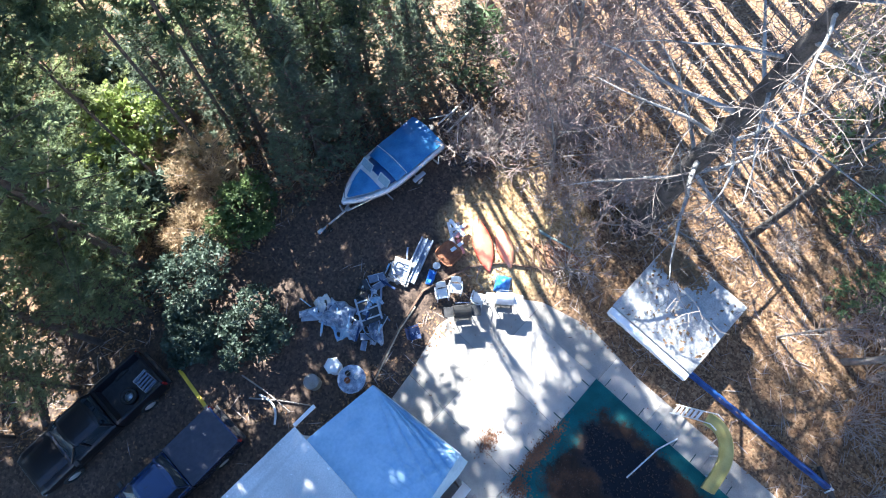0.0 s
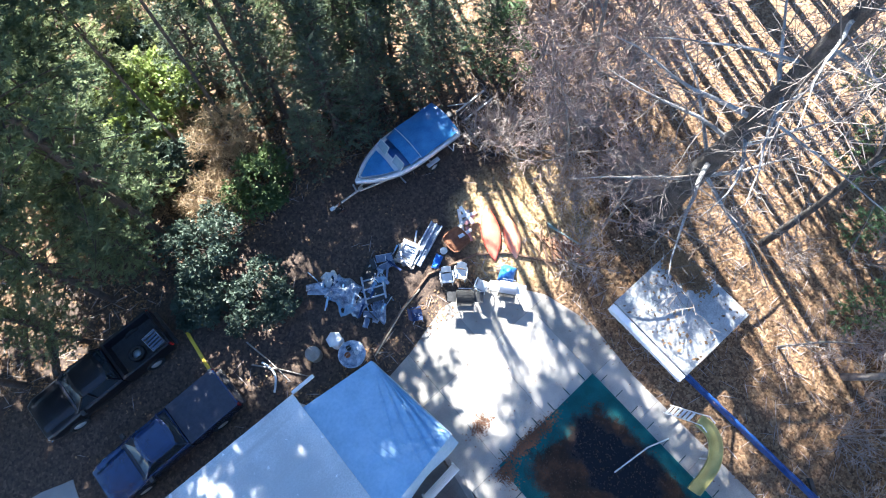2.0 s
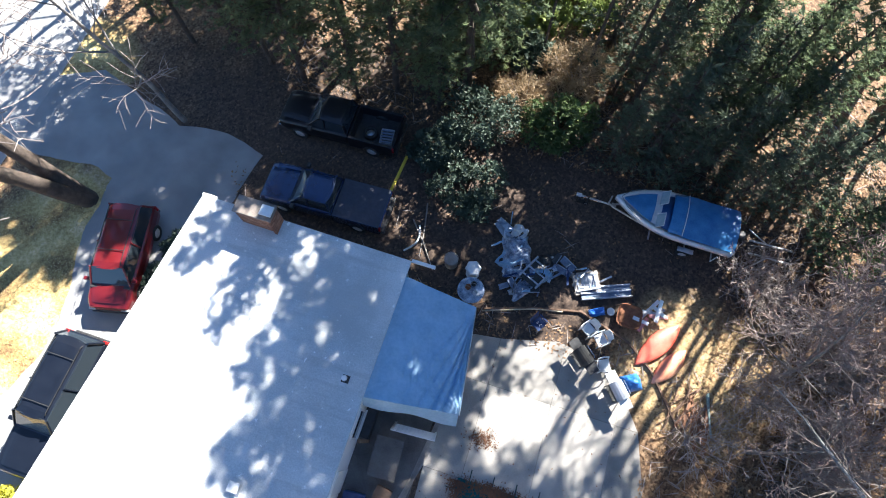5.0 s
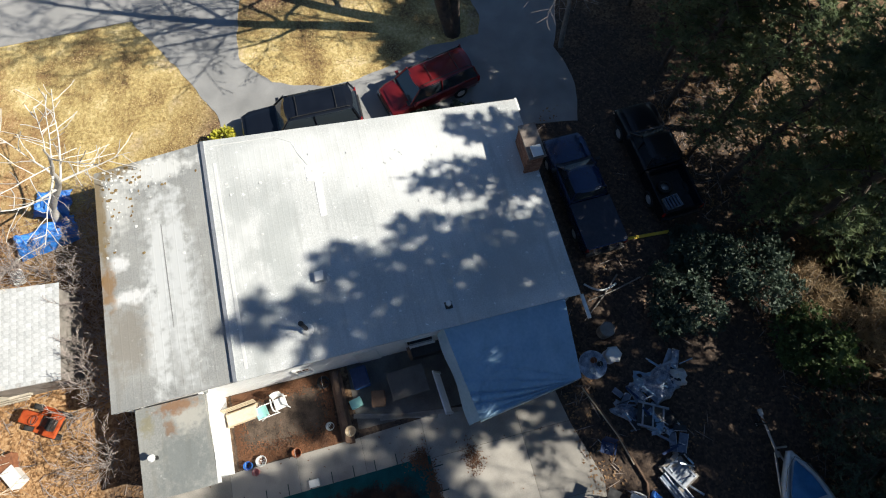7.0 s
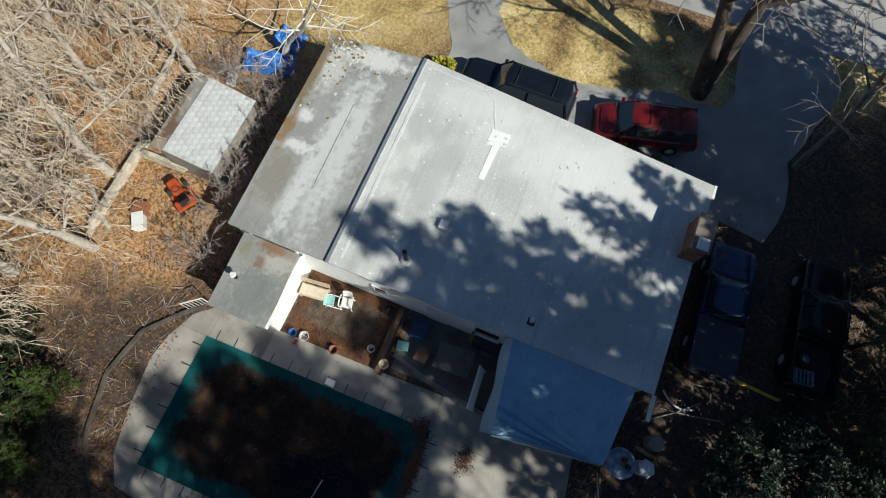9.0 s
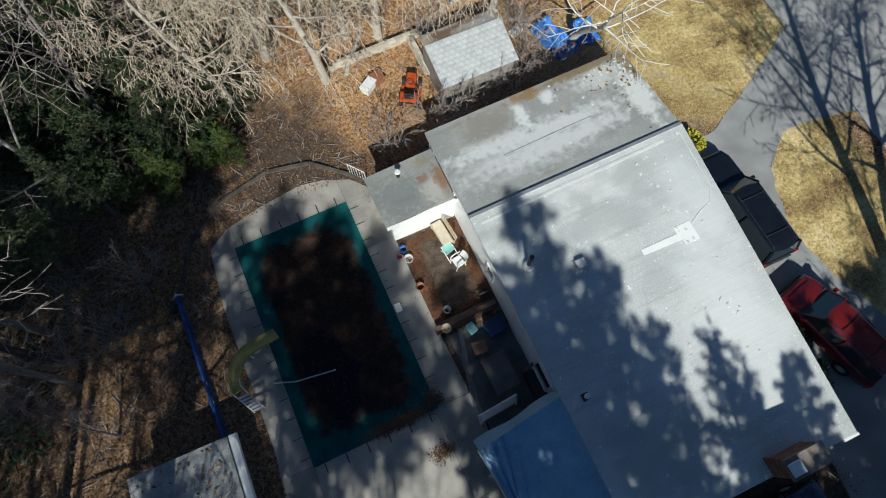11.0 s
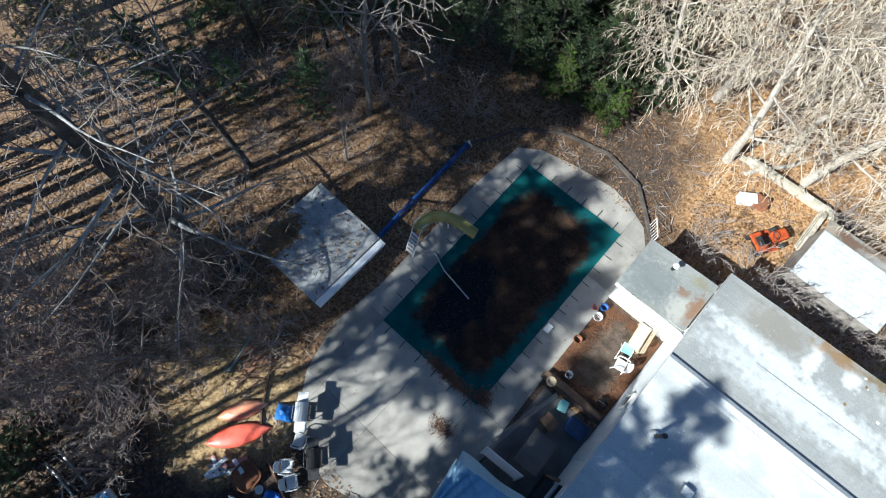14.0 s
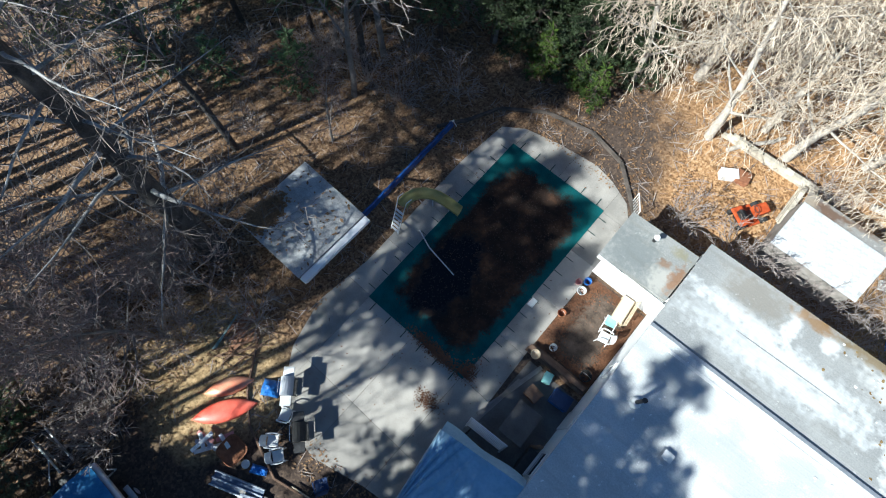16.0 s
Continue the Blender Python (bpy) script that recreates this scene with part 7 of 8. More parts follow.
# pines south of the house and boat
protos = []
for sd, hh, wd in ((3, 16, 3.6), (8, 14, 3.2), (21, 18, 3.9)):
    protos.append(pine_tree(sd, hh, 0.2, 0.28, wd, 9, 0.42, 0.2))
PINES = [(-20.0, 12.6, 1, 0.75, 60), (-17.5, 20.0, 1, 0.8, 310), (-12.6, 15.6, 1, 0.62, 15), (-15.4, 14.6, 1, 0.7, 140), (-18.2, 11.6, 1, 0.66, 260), (-14.6, 18.2, 1, 0.75, 80), (-10.6, 17.4, 1, 0.42, 330), (-23.0, 11.5, 1, 0.85, 170), (19.0, -12.6, 1, 0.62, 90), (21.6, -13.4, 1, 0.7, 30), (14.6, -12.6, 0, 0.6, 140), (17.2, -13.6, 0, 0.72, 260), (18.6, -16.0, 1, 0.95, 50), (21.5, -17.5, 0, 1.0, 170), (7.9, -13.0, 1, 0.72, 45), (12.6, -12.2, 1, 0.75, 15), (5.6, -12.6, 1, 0.5, 100), (9.6, -12.0, 1, 0.45, 200), (-7.8, -14.9, 1, 0.7, 280), (16.0, -16.5, 0, 0.9, 10), (4.0, -18.5, 1, 0.8, 70), (4.7, -14.4, 0, 1.06, 20), (10.6, -13.8, 1, 0.98, 80), (13.4, -14.6, 0, 0.85, 250), (-5.6, -16.4, 0, 0.72, 190), (-9.4, -15.4, 1, 0.8, 60),
         (7.0, -16.6, 1, 0.9, 310), 
         (-21.5, 9.5, 1, 0.75, 30), (-24.0, 14.5, 0, 0.85, 120), (-19.5, 17.5, 1, 0.7, 250), (-22.5, 21.0, 0, 0.9, 10), (-16.0, 22.0, 1, 0.75, 190), (-12.5, 25.5, 0, 0.8, 70), (-7.5, 26.5, 1, 0.8, 40), (-23.5, 2.5, 1, 0.7, 220)]
made = {}
for x, y, k, s, a in PINES:
    m = pose(x, y, 0, 0, 0, a) @ Matrix.Scale(s, 4)
    if k not in made:
        made[k] = plant("pine_tree", m, "tall dark green pine with layered boughs beside the yard", "tree", *protos[k], "bark_brown", "pine", "pines beside the yard")
    else:
        c = copy_thing(made[k], m)
        c.matrix_world = m
# dense tall pines whose crowns shade the roof
dense = None
dense_wood = pine_tree(78, 25, 0.3, 0.36, 4.4, 15, 0.62, 0.22, 0.3, 1.75)
for x, y, sc, a in ((-3.3, -17.6, 0.88, 210), (9.5, -20.0, 0.72, 60), (13.2, -19.5, 0.7, 180), (16.8, -18.5, 0.66, 280), (12.0, -24.5, 0.75, 80), (15.5, -23.5, 0.72, 10)):
    m = pose(x, y, 0, 0, 0, a) @ Matrix.Scale(sc, 4)
    if dense is None:
        dense = plant("white_pine", m, "very tall dense pine with layered boughs south of the yard", "tree", *dense_wood, "bark_brown", "pine", "tall pines south of the yard")
    else:
        copy_thing(dense, m).matrix_world = m
# high-crowned pines between the boat and the trucks
high = None
high_wood = pine_tree(79, 24, 0.075, 0.52, 4.1, 26, 0.43, 0.26, 0.38, 1.5)
for x, y, sc, a in ((-2.4, -16.2, 1.04, 0), (-0.8, -16.3, 0.93, 130), (1.5, -16.6, 0.8, 250), (4.1, -16.8, 0.71, 90), (7.1, -14.2, 0.62, 200)):
    m = pose(x, y, 0, 0, 0, a) @ Matrix.Scale(sc, 4)
    if high is None:
        high = plant("white_pine", m, "tall slender pine with a high crown behind the boat", "tree", *high_wood, "bark_brown", "pine", "tall pines south of the yard")
    else:
        copy_thing(high, m).matrix_world = m
# tall high-crowned pines that shade the yard
tall = None
tall_wood = pine_tree(77, 25, 0.3, 0.5, 4.4, 6, 0.5, 0.34)
for x, y, sc, a in ((-30, 3, 1.0, 210), (-28.5, -8.0, 0.95, 75)):
    m = pose(x, y, 0, 0, 0, a) @ Matrix.Scale(sc, 4)
    if tall is None:
        tall = plant("white_pine", m, "very tall pine with a high crown south of the yard", "tree", *tall_wood, "bark_brown", "pine", "tall pines south of the yard")
    else:
        copy_thing(tall, m).matrix_world = m
# pines with only a small crown left at the very top
top = None
top_wood = pine_tree(81, 27, 0.22, 0.77, 2.6, 12, 0.5, 0.25, 0.4)
for x, y, sc, a in ((-12.8, -19.4, 1.04, 0), (-14.9, -18.6, 1.07, 120), (-10.9, -20.8, 1.03, 230), (-8.3, -22.6, 0.98, 310), (-13.9, -20.6, 0.92, 80), (-11.8, -22.4, 1.04, 150), (-19.2, -12.9, 1.04, 20), (-17.6, -14.4, 1.05, 110), (-20.8, -11.5, 1.0, 250), (-22.6, -10.6, 1.05, 10), (-24.2, -9.4, 1.08, 90), (-25.7, -8.0, 1.04, 160), (-27.2, -6.6, 1.05, 230)):
    m = pose(x, y, 0, 0, 0, a) @ Matrix.Scale(sc, 4)
    if top is None:
        top = plant("white_pine", m, "very tall pine with a small crown south of the yard", "tree", *top_wood, "bark_brown", "pine", "tall pines south of the yard")
    else:
        copy_thing(top, m).matrix_world = m
# a stand of slender, nearly bare pines to the south-west, whose trunks stripe the woodland floor
stand = random.Random(17)
slender = None
slender_wood = pine_tree(87, 27, 0.2, 0.74, 1.7, 6, 0.42, 0.45, 0.5, 1.5)
for k in range(15):
    x, y = -15.4 - 1.05 * k + stand.uniform(-0.7, 0.7), -17.5 + 1.05 * k - abs(stand.gauss(0, 2.4))
    m = pose(x, y, 0, stand.uniform(-2, 2), stand.uniform(-2, 2), stand.uniform(0, 360)) @ Matrix.Scale(stand.uniform(0.75, 1.08), 4)
    if slender is None:
        slender = plant("slender_pine", m, "slender, nearly bare pine in the stand beyond the yard", "tree", *slender_wood, "bark_brown", "pine", "slender pines")
    else:
        copy_thing(slender, m).matrix_world = m
# young sunlit pines in the clearing between the boat and the trucks
clear = pine_tree(86, 7.0, 0.08, 0.08, 2.1, 11, 0.34, 0.2)
ct = None
for x, y, s, a in ((3.8, -16.0, 0.95, 70), (4.9, -17.8, 1.1, 150), (1.6, -20.4, 1.0, 300), (3.4, -22.5, 1.1, 40), (6.4, -19.6, 1.15, 110), (0.2, -24.5, 1.0, 190), (-2.6, -21.5, 1.1, 260), (5.4, -24.0, 1.2, 330), (6.0, -14.8, 0.9, 20), (2.4, -26.5, 1.1, 80), (-1.0, -27.5, 1.2, 10), (7.5, -27, 1.2, 130)):
    m = pose(x, y, 0, 0, 0, a) @ Matrix.Scale(s, 4)
    if ct is None:
        ct = plant("young_pine", m, "sunlit soft green pine in the clearing", "tree", *clear, "bark_brown", "clear_pine", "pines in the clearing")
    else:
        copy_thing(ct, m).matrix_world = m
# smaller hemlocks behind the boat
hem = pine_tree(33, 7.0, 0.1, 0.06, 2.3, 10, 0.3)
hem_t = None
for x, y, s, a in ((-4.6, -12.9, 1.0, 0), (-7.4, -13.2, 0.9, 70), (-10.5, -12.6, 0.85, 220), (-13.0, -11.4, 0.8, 300), (-3.0, -12.4, 0.7, 30), (-3.4, -15.6, 1.1, 60), (-1.6, -18.2, 1.1, 160), (-7.2, -15.4, 1.1, 10), (-4.6, -19.6, 1.2, 250), (-6.4, -17.6, 1.2, 310), (-6.0, -12.4, 0.75, 110), (-8.9, -12.0, 0.7, 200), (-5.6, -14.4, 1.1, 260), (-9.2, -14.4, 1.0, 20), (-11.9, -13.6, 1.0, 140)):
    m = pose(x, y, 0, 0, 0, a) @ Matrix.Scale(s, 4)
    if hem_t is None:
        hem_t = plant("hemlock_tree", m, "dark shaded hemlock behind the boat", "tree", *hem, "bark_brown", "hemlock", "hemlocks behind the boat")
    else:
        copy_thing(hem_t, m).matrix_world = m
# broadleaf evergreen shrubs
for k, (x, y, rx, ry, h, lab, mt) in enumerate(((3.4, -12.0, 2.1, 1.8, 2.8, "dark glossy laurel shrub beside the parked trucks", "laurel"), (3.0, -8.5, 2.0, 1.7, 2.3, "grey-green laurel shrub beside the parked trucks", "laurel"),
                                             (-0.2, -12.7, 1.8, 1.7, 3.0, "rounded green holly shrub near the boat", "holly"), (4.9, -10.2, 1.3, 1.2, 1.8, "low laurel shrub by the trucks", "laurel"))):
    plant("evergreen_shrub", pose(x, y, 0), lab, "shrub", *bush_mesh(40 + k, rx, ry, h, 1500, 0.15, 0.3, 6), "bark_brown", mt, "", "foliage")
# dry brush
plant("dry_brush", pose(-0.3, -15.9, 0), "tan leafless brush below the pines", "shrub", *bush_mesh(55, 2.0, 1.7, 3.2, 900, 0.4, 0.03, 8), "twig", "straw", "", "foliage")

plant("yellow_green_shrub", pose(0.5, -19.6, 0), "sunlit yellow-green broadleaf shrub under the pines", "shrub", *bush_mesh(57, 2.2, 2.0, 4.0, 900, 0.26, 0.3, 6), "twig", "bright_bush2", "", "foliage")
plant("dry_brush", pose(1.6, -13.8, 0), "tan leafless brush below the pines", "shrub", *bush_mesh(56, 1.8, 1.5, 2.4, 800, 0.36, 0.03, 8), "twig", "straw", "", "foliage")
for k, (x, y, rx, h, mt, lab) in enumerate(((2.6, -18.6, 1.9, 3.2, "bright_bush2", "sunlit yellow-green broadleaf shrub under the pines"), (0.6, -20.6, 1.7, 2.6, "straw", "tan leafless brush below the pines"), (2.0, -16.4, 1.3, 2.2, "laurel", "green broadleaf shrub in the sunny clearing"), (4.6, -21.0, 2.0, 3.4, "bright_bush2", "sunlit yellow-green broadleaf shrub under the pines"), (-0.4, -23.0, 1.8, 2.6, "laurel", "green broadleaf shrub in the sunny clearing"), (0.8, -17.6, 1.2, 2.0, "straw", "tan leafless brush below the pines"))):
    straw = mt == "straw"
    plant("dry_brush" if straw else "clearing_shrub", pose(x, y, 0), lab, "shrub", *bush_mesh(140 + k, rx, rx * 0.9, h, 500 if straw else 850, 0.42 if straw else 0.26, 0.05 if straw else 0.3, 6), "twig", mt, "", "foliage")
# great bare tree by the low shed
w, f = bare_tree(5, 20.0, 0.6, (-0.02, -0.03), 1.35, 0.22, 30, 4, 0.07, thin=0.0065, limb_r=(0.17, 0.3), arch=-0.05, last=2, reach=0.66, sway=0.055)
tree_thing("bare_oak", pose(-12.5, 0.05, 0), "large leafless oak with arching pale limbs by the low shed", "tree", w, f, "bark_dark", "twig_dark", "", "bark_limb")
w, f = bare_tree(15, 12, 0.15, (0.02, -0.03), 0.95, 0.28, 10, 3, 0.02)
tb = tree_thing("bare_tree", pose(-14.6, -6.2, 0), "slender leafless tree in the woods", "tree", w, f, "bark", "twig", "leafless woodland trees")
for x, y, a, s in ((-13.7, 10.2, 100, 1.1), (-14.3, 13.0, 200, 1.2), (-10.5, 17.5, 160, 1.1), (-16.5, 16.5, 250, 1.2), (-11.2, -6.2, 130, 0.55), (-21, 15, 55, 1.2), (-9.0, 21, 20, 1.15), (-5.2, 22.4, 160, 1.1)):
    m = pose(x, y, 0, 0, 0, a) @ Matrix.Scale(s, 4)
    copy_thing(tb, m).matrix_world = m
# brushy young trees between the boat and the oak
w, f = bare_tree(58, 7.6, 0.11, (0.03, 0.0), 1.15, 0.12, 15, 3, 0.01, thin=0.011)
bt = tree_thing("brushy_tree", pose(-11.6, -4.4, 0), "low leafless tree with a tangle of reddish twigs", "tree", w, f, "bark", "twig_red", "brushy leafless trees")
for x, y, a, s in ((-13.0, -7.2, 60, 1.0), (-11.0, -1.2, 250, 0.7), (-16.2, -8.4, 310, 1.1), (-12.6, 7.6, 150, 0.6), (-14.6, -9.4, 200, 1.1), (-17.4, -5.2, 30, 1.2), (-19.4, -7.2, 280, 1.2), (-16.0, -11.6, 120, 1.1), (-21.5, 0.4, 60, 1.2), (-18.0, -13.5, 330, 1.2), (-14.2, -5.0, 75, 1.05), (-15.6, -6.8, 165, 1.1), (-13.6, -8.4, 285, 1.0), (-17.8, -9.6, 225, 1.15)):
    m = pose(x, y, 0, 0, 0, a) @ Matrix.Scale(s, 4)
    copy_thing(bt, m).matrix_world = m
# tall leafless trees to the south-west, whose shadows streak the deck and woods
w, f = bare_tree(65, 21, 0.26, (0.0, 0.0), 0.9, 0.4, 11, 3, 0.0, thin=0.011)
tt = tree_thing("tall_bare_tree", pose(-9.6, -19.5, 0), "tall leafless tree at the edge of the yard", "tree", w, f, "bark_dark", "twig_dark", "tall leafless trees", "bark")
for x, y, a, s in ((-18.8, -14.6, 140, 1.05), (-21.4, -12.4, 250, 1.05), (-24.2, -9.2, 20, 1.1), (-27.4, -6.2, 100, 1.15), (-14.2, -20.5, 250, 1.1),
                   (-18.2, -19.0, 60, 1.15), (-24.2, -13.4, 10, 1.2), (-30.0, -4.4, 190, 1.1), (-15.85, 4.15, 65, 0.72), (-14.24, 11.6, 165, 0.75), (25.0, -20.5, 15, 1.0), (28.0, -18.0, 130, 0.95), (22.4, -23.5, 260, 1.05)):
    m = pose(x, y, 0, 0, 0, a) @ Matrix.Scale(s, 4)
    copy_thing(tt, m).matrix_world = m
# pale trees north of the house
w, f = bare_tree(25, 12, 0.24, (-0.03, -0.1), 1.25, 0.18, 20, 4, 0.07, thin=0.0085, weep=0.36, last=3, limb_r=(0.26, 0.42))
tn = tree_thing("pale_bare_tree", pose(1.1, 20.2, 0), "leafless pale-barked tree with drooping twigs north of the house", "tree", w, f, "bark_pale", "twig_pale", "leafless trees north of the house")
for x, y, a, s in ((4.6, 21.7, 205, 1.0), (-1.2, 22.8, 95, 1.05), (10.9, 20.8, 70, 0.9), (7.8, 23.8, 140, 1.0), (2.4, 25.2, 330, 1.1), (6.0, 27.4, 20, 1.1), (14.6, 24.5, 260, 0.95), (-5.6, 23.6, 160, 1.0), (3.0, 22.4, 290, 0.85), (-3.6, 20.6, 40, 0.85)):
    m = pose(x, y, 0, 0, 0, a) @ Matrix.Scale(s, 4)
    copy_thing(tn, m).matrix_world = m
# forked tree on the drive's island
w, f = bare_tree(35, 17, 0.42, (0, 0), 1.05, 0.3, 17, 4, 0.01, thin=0.014, limb_r=(0.32, 0.5), last=2, fork=((0.16, -0.05), (0.02, 0.2)))
tree_thing("forked_tree", pose(19.55, -3.0, 0), "forked leafless tree with rough brown bark on the island", "tree", w, f, "bark_brown", "twig")
m = pose(17.3, -8.2, 0, 0, 0, 60) @ Matrix.Scale(1.0, 4)
copy_thing(tb, m).matrix_world = m
# dark conifers by the pool end, and two bright ones before them
dark_wood = pine_tree(61, 5.6, 0.07, 0.03, 1.7, 26, 0.26)
for k, (x, y, s) in enumerate(((-8.9, 18.9, 1.35), (-6.2, 19.2, 1.2), (-10.6, 20.4, 1.5), (-6.6, 21.2, 1.4), (-12.4, 22.4, 1.6), (-8.2, 23.0, 1.6), (-4.0, 21.0, 1.1), (-9.6, 26.4, 1.8), (-5.6, 26.0, 1.7), (-12.8, 26.6, 1.8), (-7.2, 29.4, 1.9))):
    m = pose(x, y, 0, 0, 0, 77 * k) @ Matrix.Scale(s, 4)
    if k == 0:
        ar = plant("cedar_tree", m, "dense dark green cedar by the pool end", "tree", *dark_wood, "bark_brown", "cedar", "cedars by the pool")
    else:
        copy_thing(ar, m).matrix_world = m
for k, (x, y, s) in enumerate(((-7.5, 17.7, 1.0), (-4.5, 17.9, 0.85), (-5.6, 18.1, 0.7))):
    m = pose(x, y, 0, 0, 0, 50 * k) @ Matrix.Scale(s, 4)
    if k == 0:
        ar = plant("arborvitae", m, "small bright yellow-green arborvitae by the pool end", "tree", *pine_tree(62, 3.2, 0.05, 0.03, 0.95, 26, 0.2), "bark_brown", "arbor", "arborvitae by the pool")
    else:
        copy_thing(ar, m).matrix_world = m

# white birch behind the house and its own crown
w, f = bare_tree(45, 9.0, 0.22, (0.04, -0.32), 1.35, 0.35, 9, 2, 0.0, thin=0.016, limb_r=(0.4, 0.55), sway=0.17)
tree_thing("birch_tree", pose(13.7, 17.2, 0), "white-barked leafless birch behind the house", "tree", w, f, "birch", "birch")
# leafless bushes
w, f = bare_tree(51, 2.3, 0.025, (0, 0), 1.0, 0.15, 6, 2, 0.0, fork=((0.5, 0.1), (-0.4, 0.3), (0.1, -0.5), (-0.3, -0.4), (0.45, 0.5), (-0.6, 0.0), (0.0, 0.1)), slim=True)
f = (f[0], f[1])
bb = tree_thing("bare_bush", pose(9.6, 15.6, 0), "dark leafless many-stemmed bush behind the house", "bush", w, f, "twig", "twig", "leafless bushes")
rng = random.Random(12)
spots = [(8.0, 15.4), (11.3, 15.3), (12.6, 15.6), (6.4, 15.2), (5.2, 15.0), (14.2, 15.2), (10.9, 17.6), (11.4, 19.0), (2.6, 15.3), (6.8, 20.2)]
spots += [(rng.uniform(-14, -8.6), rng.uniform(-8.5, -0.5)) for _ in range(20)]
spots += [(rng.uniform(-20, -9.5), rng.uniform(5, 18)) for _ in range(12)]
spots += [(rng.uniform(-2, 16), rng.uniform(21.5, 28)) for _ in range(13)]
for x, y in spots:
    if -9.6 < y < -2.5 and -9.2 < x:
        continue
    m = pose(x, y, 0, 0, 0, rng.uniform(0, 360)) @ Matrix.Scale(rng.uniform(0.7, 1.25), 4)
    copy_thing(bb, m).matrix_world = m
# young pines in the western woods
sp = pine_tree(83, 3.6, 0.05, 0.05, 1.5, 9, 0.3)
for k, (x, y, sc) in enumerate(((-16.2, 9.0, 1.0), (-19.5, 6.6, 0.8), (-18.5, 13.5, 1.0), (-13.4, -10.7, 1.3), (-22.6, 4.6, 1.3), (-24.0, 9.2, 1.5), (-18.8, 15.5, 1.5))):
    m = pose(x, y, 0, 0, 0, 61 * k) @ Matrix.Scale(sc, 4)
    if k == 0:
        ys = plant("young_pine", m, "small soft green pine in the leafless woods", "tree", *sp, "bark_brown", "sapling", "young pines")
    else:
        copy_thing(ys, m).matrix_world = m
plant("yellow_shrub", pose(15.9, 9.35, 0.02), "bright yellow-green shrub at the house corner", "shrub", *bush_mesh(91, 0.6, 0.6, 0.9, 160, 0.2, 0.25, 6), "twig", "bright_bush", "", "foliage")
for k, (x, y) in enumerate(((14.6, -0.4), (14.4, -2.2))):
    plant("foundation_shrub", pose(x, y, 0), "low dark green shrub along the front wall", "shrub", *bush_mesh(95 + k, 0.7, 0.9, 0.9, 200, 0.2, 0.28, 6), "twig", "laurel", "foundation shrubs", "foliage")


# ---- fallen leaves and grass ----
def litter(name, count, material, label, category, where, size, seed, flat=0.35, lift=0.03, slim=(0.4, 0.7)):
    r = np.random.RandomState(seed)
    pts = where(r, count)
    k = len(pts)
    a = r.uniform(0, 2 * np.pi, k)
    s = r.uniform(size[0], size[1], k)
    tilt = r.uniform(-flat, flat, (k, 2))
    u = np.stack([np.cos(a), np.sin(a), tilt[:, 0]], -1) * s[:, None]
    w = np.stack([-np.sin(a), np.cos(a), tilt[:, 1]], -1) * (s * r.uniform(slim[0], slim[1], k))[:, None]
    base = np.concatenate([pts, lift + r.uniform(0, 0.03, (k, 1))], 1)
    verts = np.stack([base - u, base - w * 0.9, base + u, base + w], 1).reshape(-1, 3)
    faces = np.arange(4 * k).reshape(-1, 4)
    me = mesh_from(name, verts.tolist(), faces.tolist())
    return tagged(mesh_part(name, me, material), label, category, kind="stuff")


def off_things(pts):
    x, y = pts[:, 0], pts[:, 1]
    keep = ~((x > 3.9) & (x < 14) & (y > -3.7) & (y < 13.6))
    keep &= ~((x > 0.7) & (x < 4.1) & (y > 10.4) & (y < 13))
    keep &= ~((x > 14) & (x < 18) & (y > -12) & (y < 9.5))
    keep &= ~((x > -7.1) & (x < 1) & (y > -2.6) & (y < 14.6))
    keep &= ~((x > 0.9) & (x < 4.2) & (y > -2.6) & (y < 10.7))
    keep &= ~(x > 23.5)
    return pts[keep]


def woods(r, n):
    p = off_things(np.stack([r.uniform(-26, 14, n), r.uniform(-20, 30, n)], -1))
    field = np.sin(p[:, 0] * 0.9) * np.cos(p[:, 1] * 0.7 + 1) + np.sin(p[:, 0] * 2.3 + p[:, 1] * 1.7)
    thin = np.where((p[:, 1] < -4) & (p[:, 0] > -9) & (p[:, 1] > -11.5), 2.2, -0.6)
    return p[(field + r.uniform(-1.6, 1.6, len(p))) > thin]


def lawn(r, n):
    a = np.stack([r.uniform(13.5, 24, n), r.uniform(9, 27, n)], -1)
    b = np.stack([r.uniform(18, 24, n // 3), r.uniform(-4, 7.5, n // 3)], -1)
    p = np.concatenate([a, b])
    hit = np.zeros(len(p), bool)
    for (x0, y0), (x1, y1) in zip(DRIVE, DRIVE[1:] + DRIVE[:1]):
        if y0 != y1:
            hit ^= ((y0 > p[:, 1]) != (y1 > p[:, 1])) & (p[:, 0] < (x1 - x0) * (p[:, 1] - y0) / (y1 - y0) + x0)
    return p[~hit]


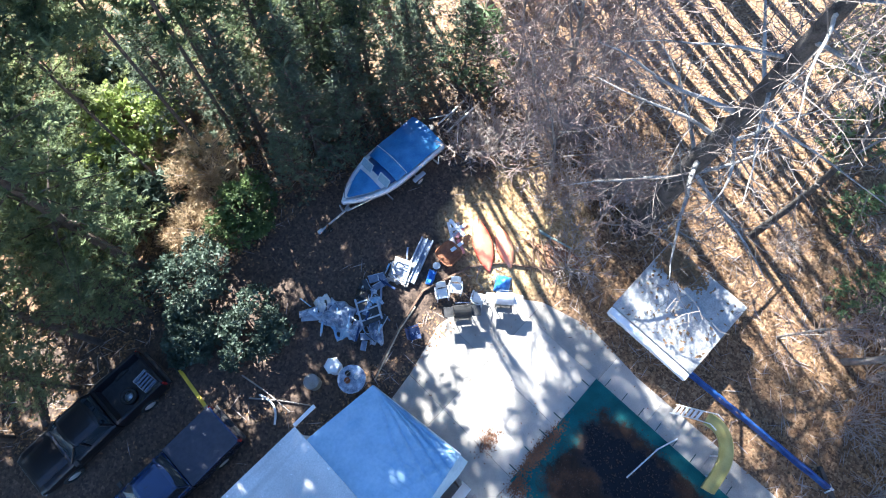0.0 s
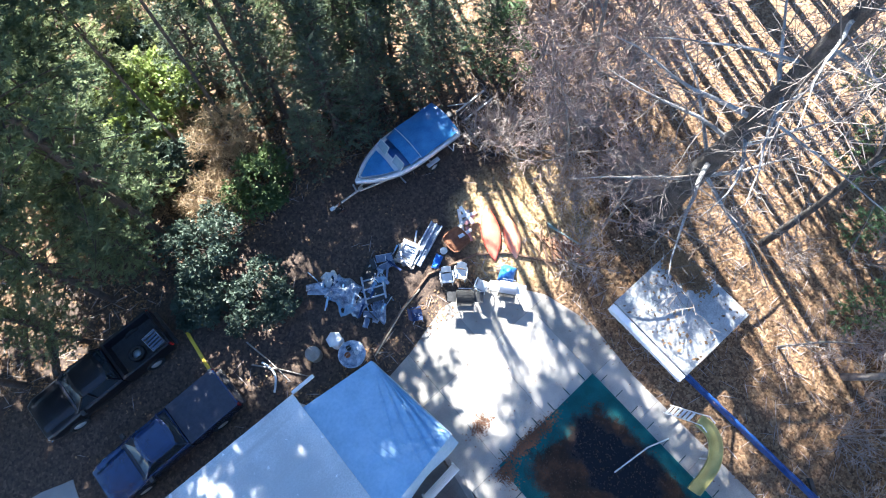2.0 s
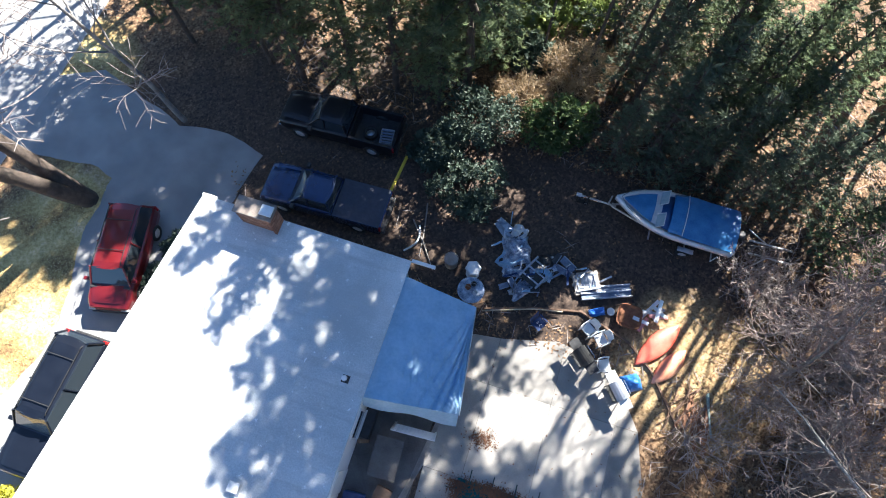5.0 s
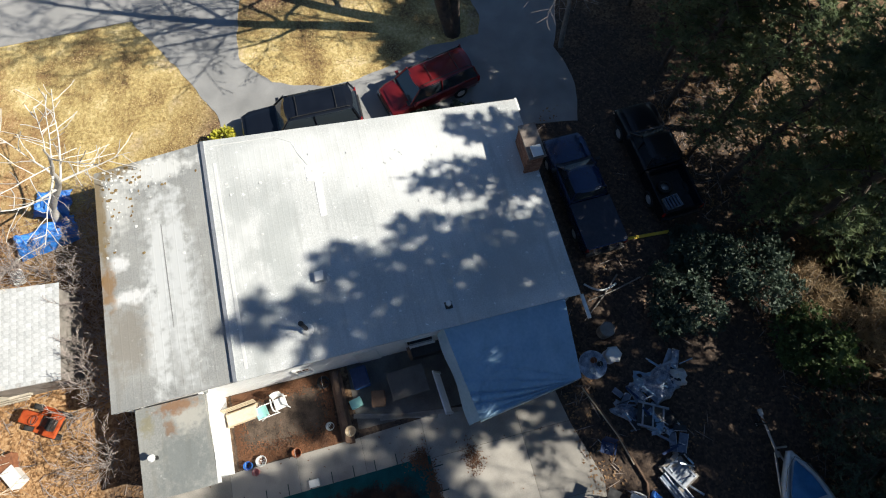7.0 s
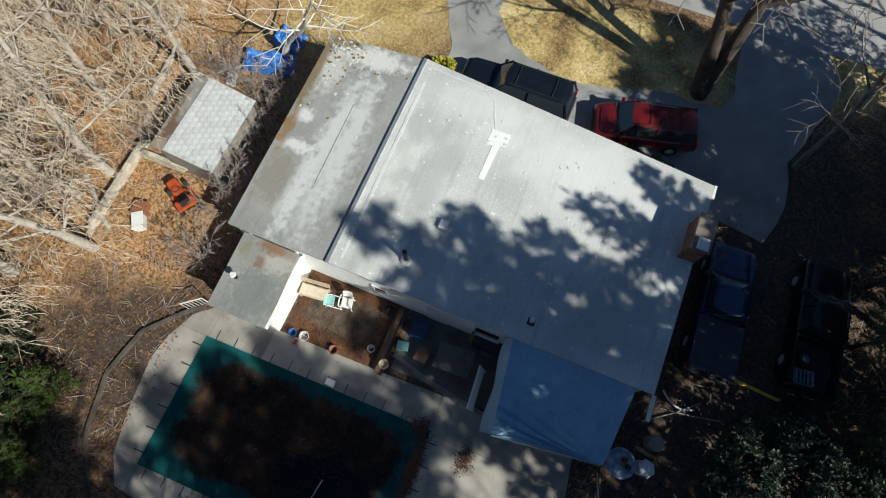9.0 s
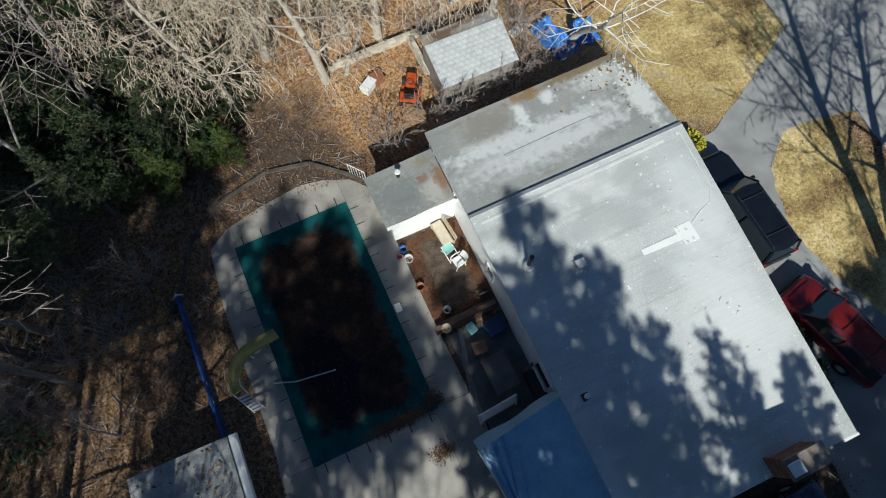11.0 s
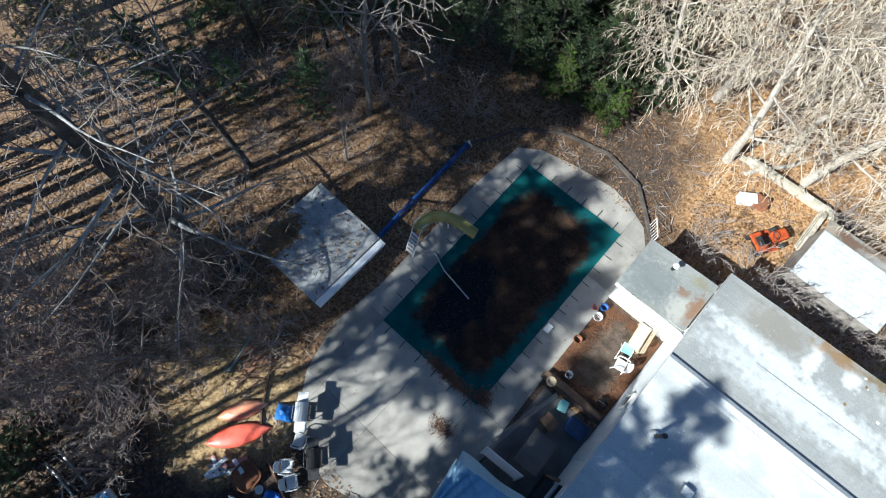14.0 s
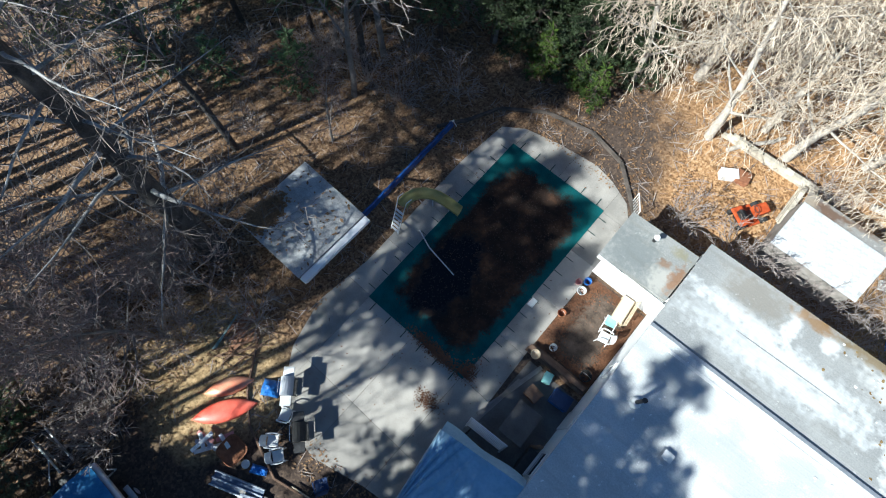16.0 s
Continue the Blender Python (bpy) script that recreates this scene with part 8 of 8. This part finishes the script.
def edges(r, n):
    """Drifts along the deck, the house wall and the pool's south end."""
    a = np.stack([1.05 + np.abs(r.normal(0, 0.35, n)), r.uniform(6.3, 10.5, n)], -1)
    b = np.stack([3.9 - np.abs(r.normal(0, 0.22, n)), r.uniform(6.3, 10.4, n)], -1)
    g = np.stack([r.uniform(1.1, 3.9, n // 2), np.where(r.uniform(0, 1, n // 2) < 0.5, 10.5 - np.abs(r.normal(0, 0.2, n // 2)), 6.5 + np.abs(r.normal(0, 0.25, n // 2)))], -1)
    c = np.stack([-1.9 + r.normal(0, 0.7, n // 3), 3.3 + r.normal(0, 0.14, n // 3)], -1)
    d = np.stack([r.uniform(-7, 1, n // 2), r.uniform(-3, 14.5, n // 2)], -1)
    d = d[~((d[:, 0] > -5.9) & (d[:, 0] < -0.3) & (d[:, 1] > 3.1) & (d[:, 1] < 13.5))]
    e = np.stack([-0.8 + r.normal(0, 0.28, n // 12), 1.55 + r.normal(0, 0.2, n // 12)], -1)
    f = np.stack([-0.35 + r.normal(0, 0.2, n // 8), 3.3 + np.abs(r.normal(0, 0.35, n // 8))], -1)
    return np.concatenate([a, b, g, c, d[: n // 30], e, f])


def pool_leaves(r, n):
    p = np.stack([r.uniform(-1.12, 1.12, n) * POOL_HEAP[2], r.uniform(-1.06, 1.06, n) * POOL_HEAP[3]], -1)
    d = (np.abs(p[:, 0] / POOL_HEAP[2]) ** 6 + np.abs(p[:, 1] / POOL_HEAP[3]) ** 8) ** (1 / 7)
    d += 0.1 * np.sin(p[:, 0] * 2.1 + 1) * np.cos(p[:, 1] * 1.7) + 0.05 * np.sin(p[:, 1] * 5 + p[:, 0] * 3)
    p = p[d + np.abs(r.normal(0, 0.1, len(p))) < 1.06]
    return p + ((PX0 + PX1) / 2 - POOL_HEAP[0], (PY0 + PY1) / 2 - POOL_HEAP[1])


litter("fallen_leaves", 130000, "dead_leaf", "brown and tan fallen leaves over the ground", "leaves", woods, (0.035, 0.085), 1)
litter("fallen_twigs", 16000, "twig", "grey fallen sticks and twigs over the woodland floor", "twigs", woods, (0.12, 0.5), 8, 0.25, 0.05, (0.03, 0.06))
litter("pool_litter", 2600, "wet_leaf", "dark wet leaves matted on the pool cover", "leaves", pool_leaves, (0.02, 0.055), 21, 0.4, 0.055)
litter("leaf_drift", 4600, "rust_leaf", "rusty leaf drifts along the patio and deck", "leaves", edges, (0.022, 0.05), 2, 0.4, 0.06)


def roof_leaves(r, n):
    a = np.stack([-11.45 + r.normal(0, 0.28, n), 2.5 + r.normal(0, 0.5, n)], -1)
    b = np.stack([r.uniform(-11.9, -8.3, n // 24), r.uniform(1.7, 5.4, n // 24)], -1)
    p = np.concatenate([a, b])
    return p[(p[:, 0] > -12.0) & (p[:, 1] > 1.65)]


litter("roof_leaves", 2600, "dead_leaf", "tan leaf heap lying on the shed roof", "leaves", roof_leaves, (0.05, 0.12), 11, 0.6, 1.5)
litter("grass_tufts", 26000, "grass", "short winter-yellow grass", "grass", lawn, (0.015, 0.045), 3, 0.5, 0.02)
